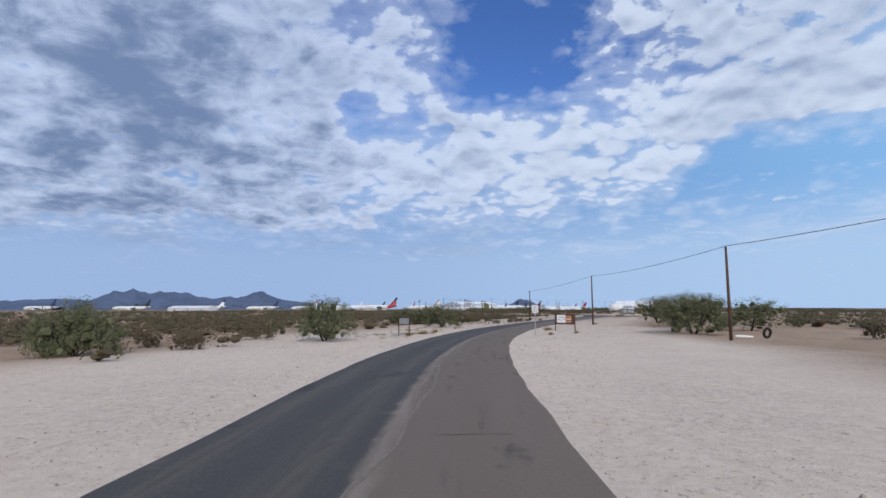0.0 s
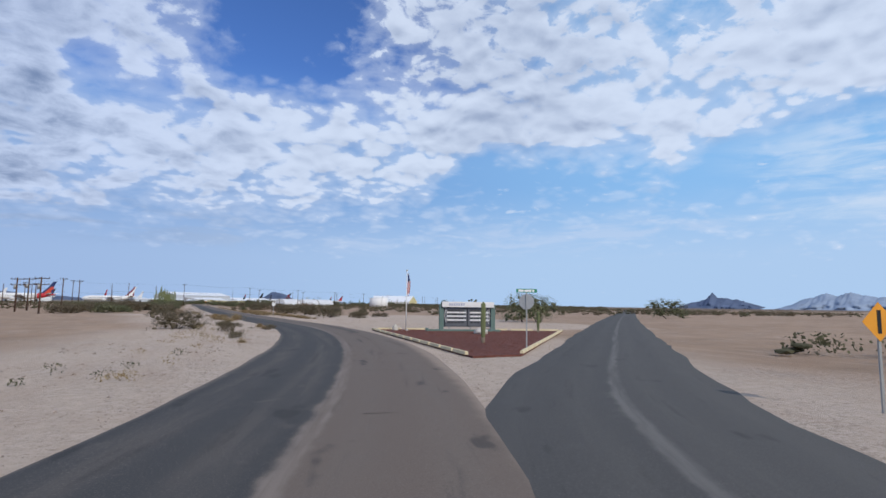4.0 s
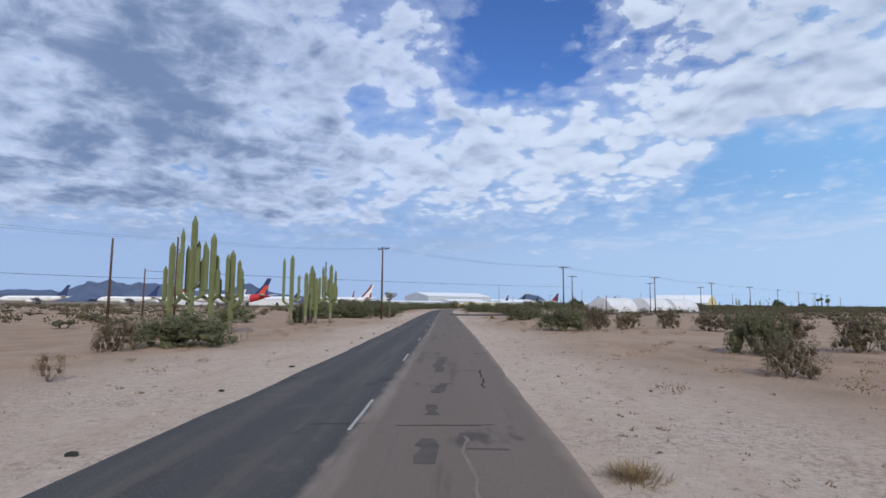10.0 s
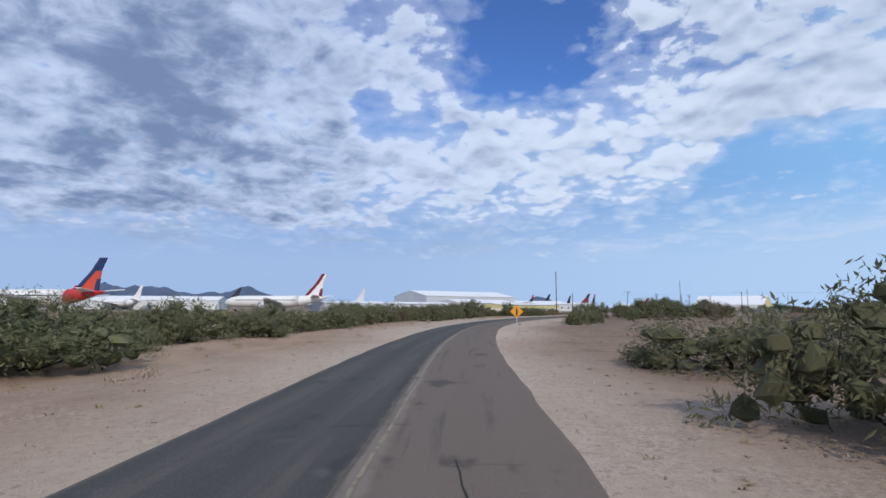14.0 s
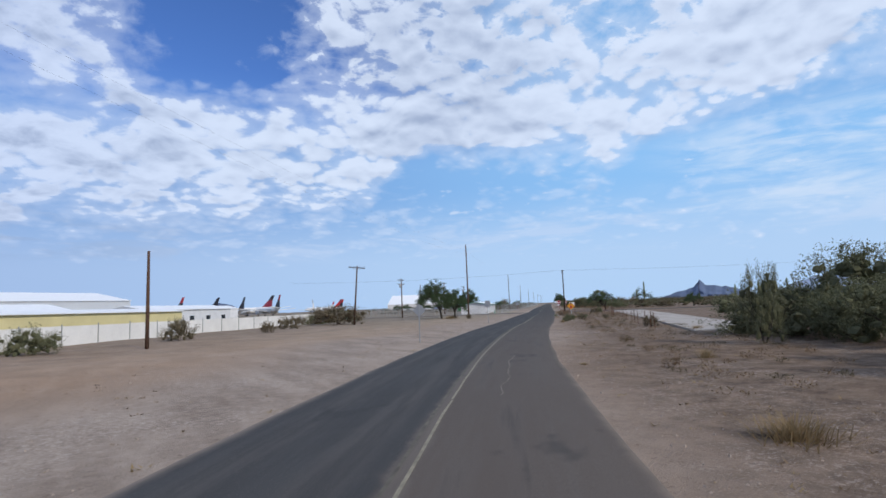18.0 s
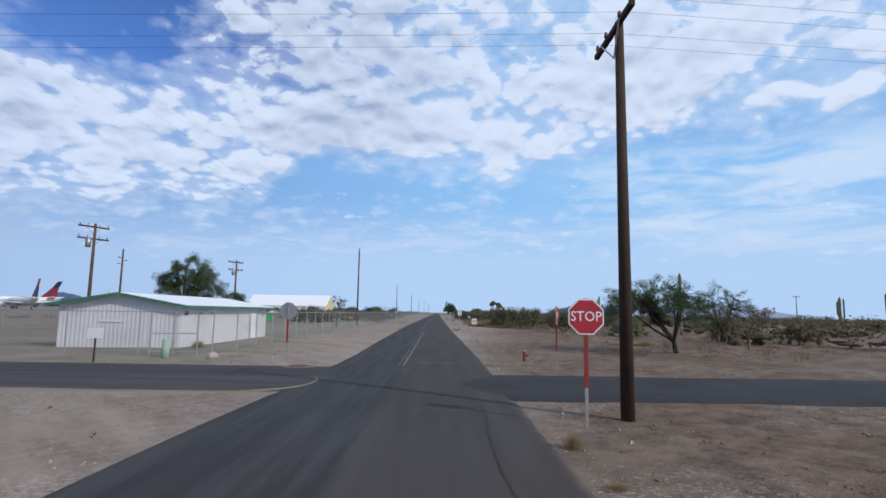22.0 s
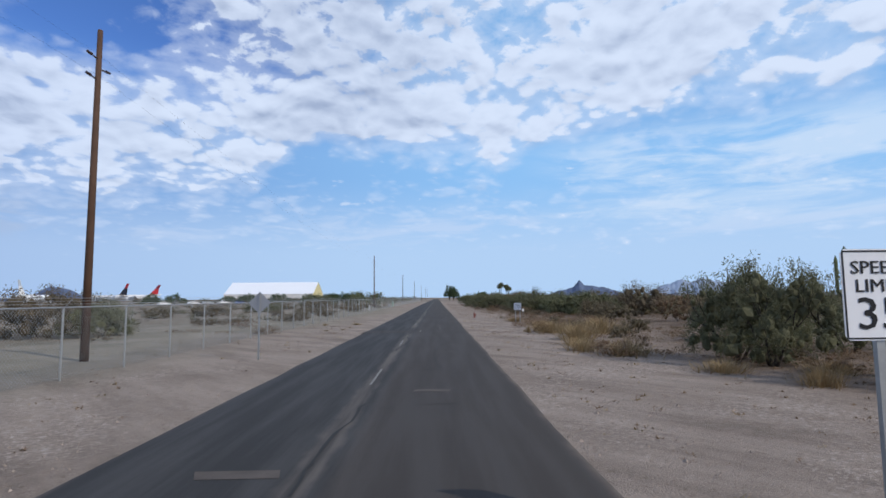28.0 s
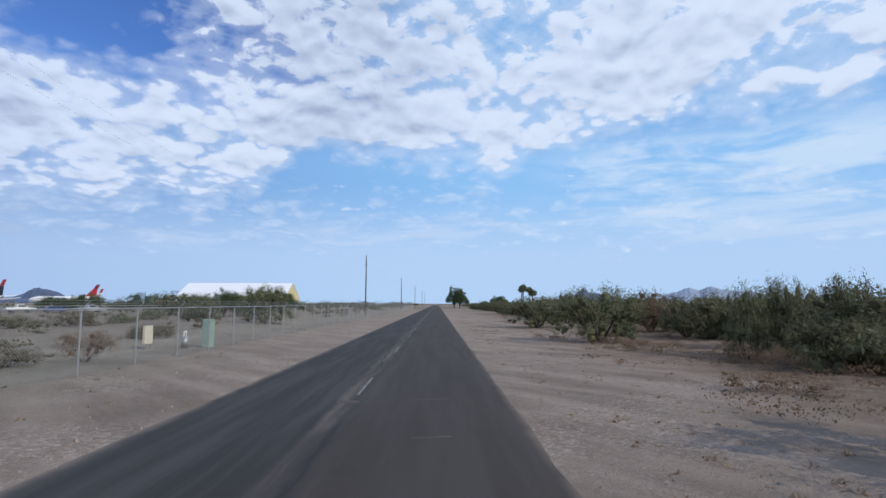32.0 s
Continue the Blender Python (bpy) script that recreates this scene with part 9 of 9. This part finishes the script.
def verge_grit():
    """Pebbles and clods along both broken edges of the road."""
    rng = np.random.default_rng(77)
    verts, faces = [], []
    base = np.array([(1, 0, -0.1), (-0.5, 0.8, -0.1), (-0.6, -0.7, -0.1), (0, 0, 0.75)])
    end = S(320, 875)
    for _ in range(24000):
        s = rng.uniform(55, end)
        side = -1 if rng.random() < 0.45 else 1
        lat = side * (3.25 + abs(rng.normal(0, 1.5)) + (rng.random() < 0.3) * rng.uniform(0, 8))
        size = rng.uniform(0.012, 0.035) * (2.2 if rng.random() < 0.05 else 1)
        p = along(s, lat)
        a = rng.uniform(0, 6.28)
        c, d = math.cos(a) * size, math.sin(a) * size
        n = len(verts)
        z = height_at(p.x, p.y) + 0.004
        verts += [(p.x + c * u - d * v, p.y + d * u + c * v, z + size * w) for u, v, w in base]
        faces += [(n, n + 1, n + 3), (n + 1, n + 2, n + 3), (n + 2, n, n + 3)]
    tagged(raw_part("roadside_gravel", verts, faces, M_GRIT), "loose pebbles and clods along the road's edges", "gravel", kind="stuff")


M_GRIT = material("mixed_pebbles", (0.38, 0.31, 0.26), 0.95, vary=0.6, scale=9, fine=40, bump=0.2)
verge_grit()


def clod(x, y, w, l, h, seed):
    bm = bmesh.new()
    bmesh.ops.create_icosphere(bm, subdivisions=2, radius=0.5)
    for v in bm.verts:
        v.co *= 1 + 0.5 * noise.noise(v.co * 2.3 + Vector((seed * 3.1, 0, 0)))
    bmesh.ops.scale(bm, vec=(w, l, h), verts=bm.verts)
    ob = part("asphalt_chunk", bm, M_CRACK)
    ob.matrix_basis = pose(x, y, height_at(x, y) + 0.02, 0, 0, seed * 61)
    tagged(ob, "broken black asphalt chunk lying on the verge", "debris", "asphalt chunks")


rngc = random.Random(3)
for k in range(46):
    s = S(46, 225) + k * 4.6 + rngc.uniform(-2, 2)
    p = along(s, -3.45 - abs(rngc.gauss(0, 0.25)))
    clod(p.x, p.y, rngc.uniform(0.08, 0.3), rngc.uniform(0.08, 0.25), rngc.uniform(0.04, 0.1), k)
clod(56.1, 543.9, 0.9, 0.35, 0.12, 90)
b = bm_tube((-0.9, 0, 0.12), (0.4, 0, 0.08), 0.1, 0.08, 8)
ob = part("pipe_piece", b, M_WHITE)
ob.matrix_basis = pose(23.3, 41.0, height_at(23.3, 41))
tagged(ob, "short white pipe lying on gravel", "pipe")
torus = bmesh.new()
for k in range(20):
    a, c = 2 * math.pi * k / 20, 2 * math.pi * (k + 1) / 20
    tube(torus, (0.33 * math.cos(a), 0, 0.42 + 0.33 * math.sin(a)), (0.33 * math.cos(c), 0, 0.42 + 0.33 * math.sin(c)), 0.1, sides=8)
ob = part("old_tyre", smooth_all(torus), M_BLACK)
ob.matrix_basis = pose(24.1, 39.9, height_at(24.1, 39.9), 8, 0, 20)
tagged(ob, "old black tyre standing on the gravel", "tyre")
grass_rng = random.Random(44)
for s0, s1, lat, gap, w, h in ((S(46, 224), S(46, 256), 4.25, 0.75, 1.0, 0.5), (S(46, 256), S(46, 340), 4.2, 2.2, 0.7, 0.28), (S(47, 206), S(46, 252), 6.6, 0.95, 1.3, 0.42), (S(46, 252), S(46, 330), 7.2, 5.0, 1.0, 0.35), (S(48, 196), S(47, 214), -4.6, 1.1, 1.3, 0.45), (S(47, 220), S(46, 250), -5.2, 4.0, 0.8, 0.25)):
    s = s0
    while s < s1:
        p = along(s, lat + grass_rng.gauss(0, 0.28))
        bush("g", p.x, p.y, w * grass_rng.uniform(0.6, 1.3), h * grass_rng.uniform(0.6, 1.3))
        s += gap * grass_rng.uniform(0.6, 1.4)


def ground_litter(name, label, mat, count, lats, span, size, seed, blades=7, share=0.5):
    """Low dry stalks and twigs scattered over the bare ground beside the road."""
    rng = np.random.default_rng(seed)
    verts, faces = [], []
    for _ in range(count):
        s = rng.uniform(*span)
        side = 1 if rng.random() < share else -1
        lat = side * (lats[0] + (lats[1] - lats[0]) * rng.random() ** 1.3)
        p = along(s, lat)
        z = height_at(p.x, p.y)
        w = size * rng.uniform(0.5, 1.7)
        for _ in range(blades):
            a, r = rng.uniform(0, 6.283), w * abs(rng.normal(0, 0.45))
            q = np.array([p.x + r * math.cos(a), p.y + r * math.sin(a), z - 0.01])
            lean = rng.uniform(0, 6.283)
            tip = q + np.array([math.cos(lean) * w * 0.5, math.sin(lean) * w * 0.5, w * rng.uniform(0.08, 0.42)])
            e = np.array([-math.sin(lean), math.cos(lean), 0]) * w * 0.12
            n = len(verts)
            verts += [tuple(q - e), tuple(q + e), tuple(tip)]
            faces.append((n, n + 1, n + 2))
    tagged(raw_part(name, verts, faces, mat), label, "dry litter", kind="stuff")


ground_litter("dry_stalks", "short dry stalks and twigs littering the bare ground", M_DRY, 5200, (4.6, 15), (S(46, 235), S(150, 690)), 0.12, 5, share=0.72)
ground_litter("dry_stalks", "short brown stalks littering the far verges", M_DRY, 6500, (4.2, 15), (S(112, 650), S(320, 876)), 0.11, 6, 9, 0.8)
ground_litter("dry_grass_bits", "bits of dry yellow grass on the sandy verges", M_GRASS, 3000, (3.7, 10), (S(46, 205), S(320, 876)), 0.14, 7, share=0.7)
ground_litter("dry_stalks", "dry twigs on the pale sand by the first bend", M_DRY, 1500, (4.2, 12), (S(0, 26), S(46, 235)), 0.12, 8, share=0.25)
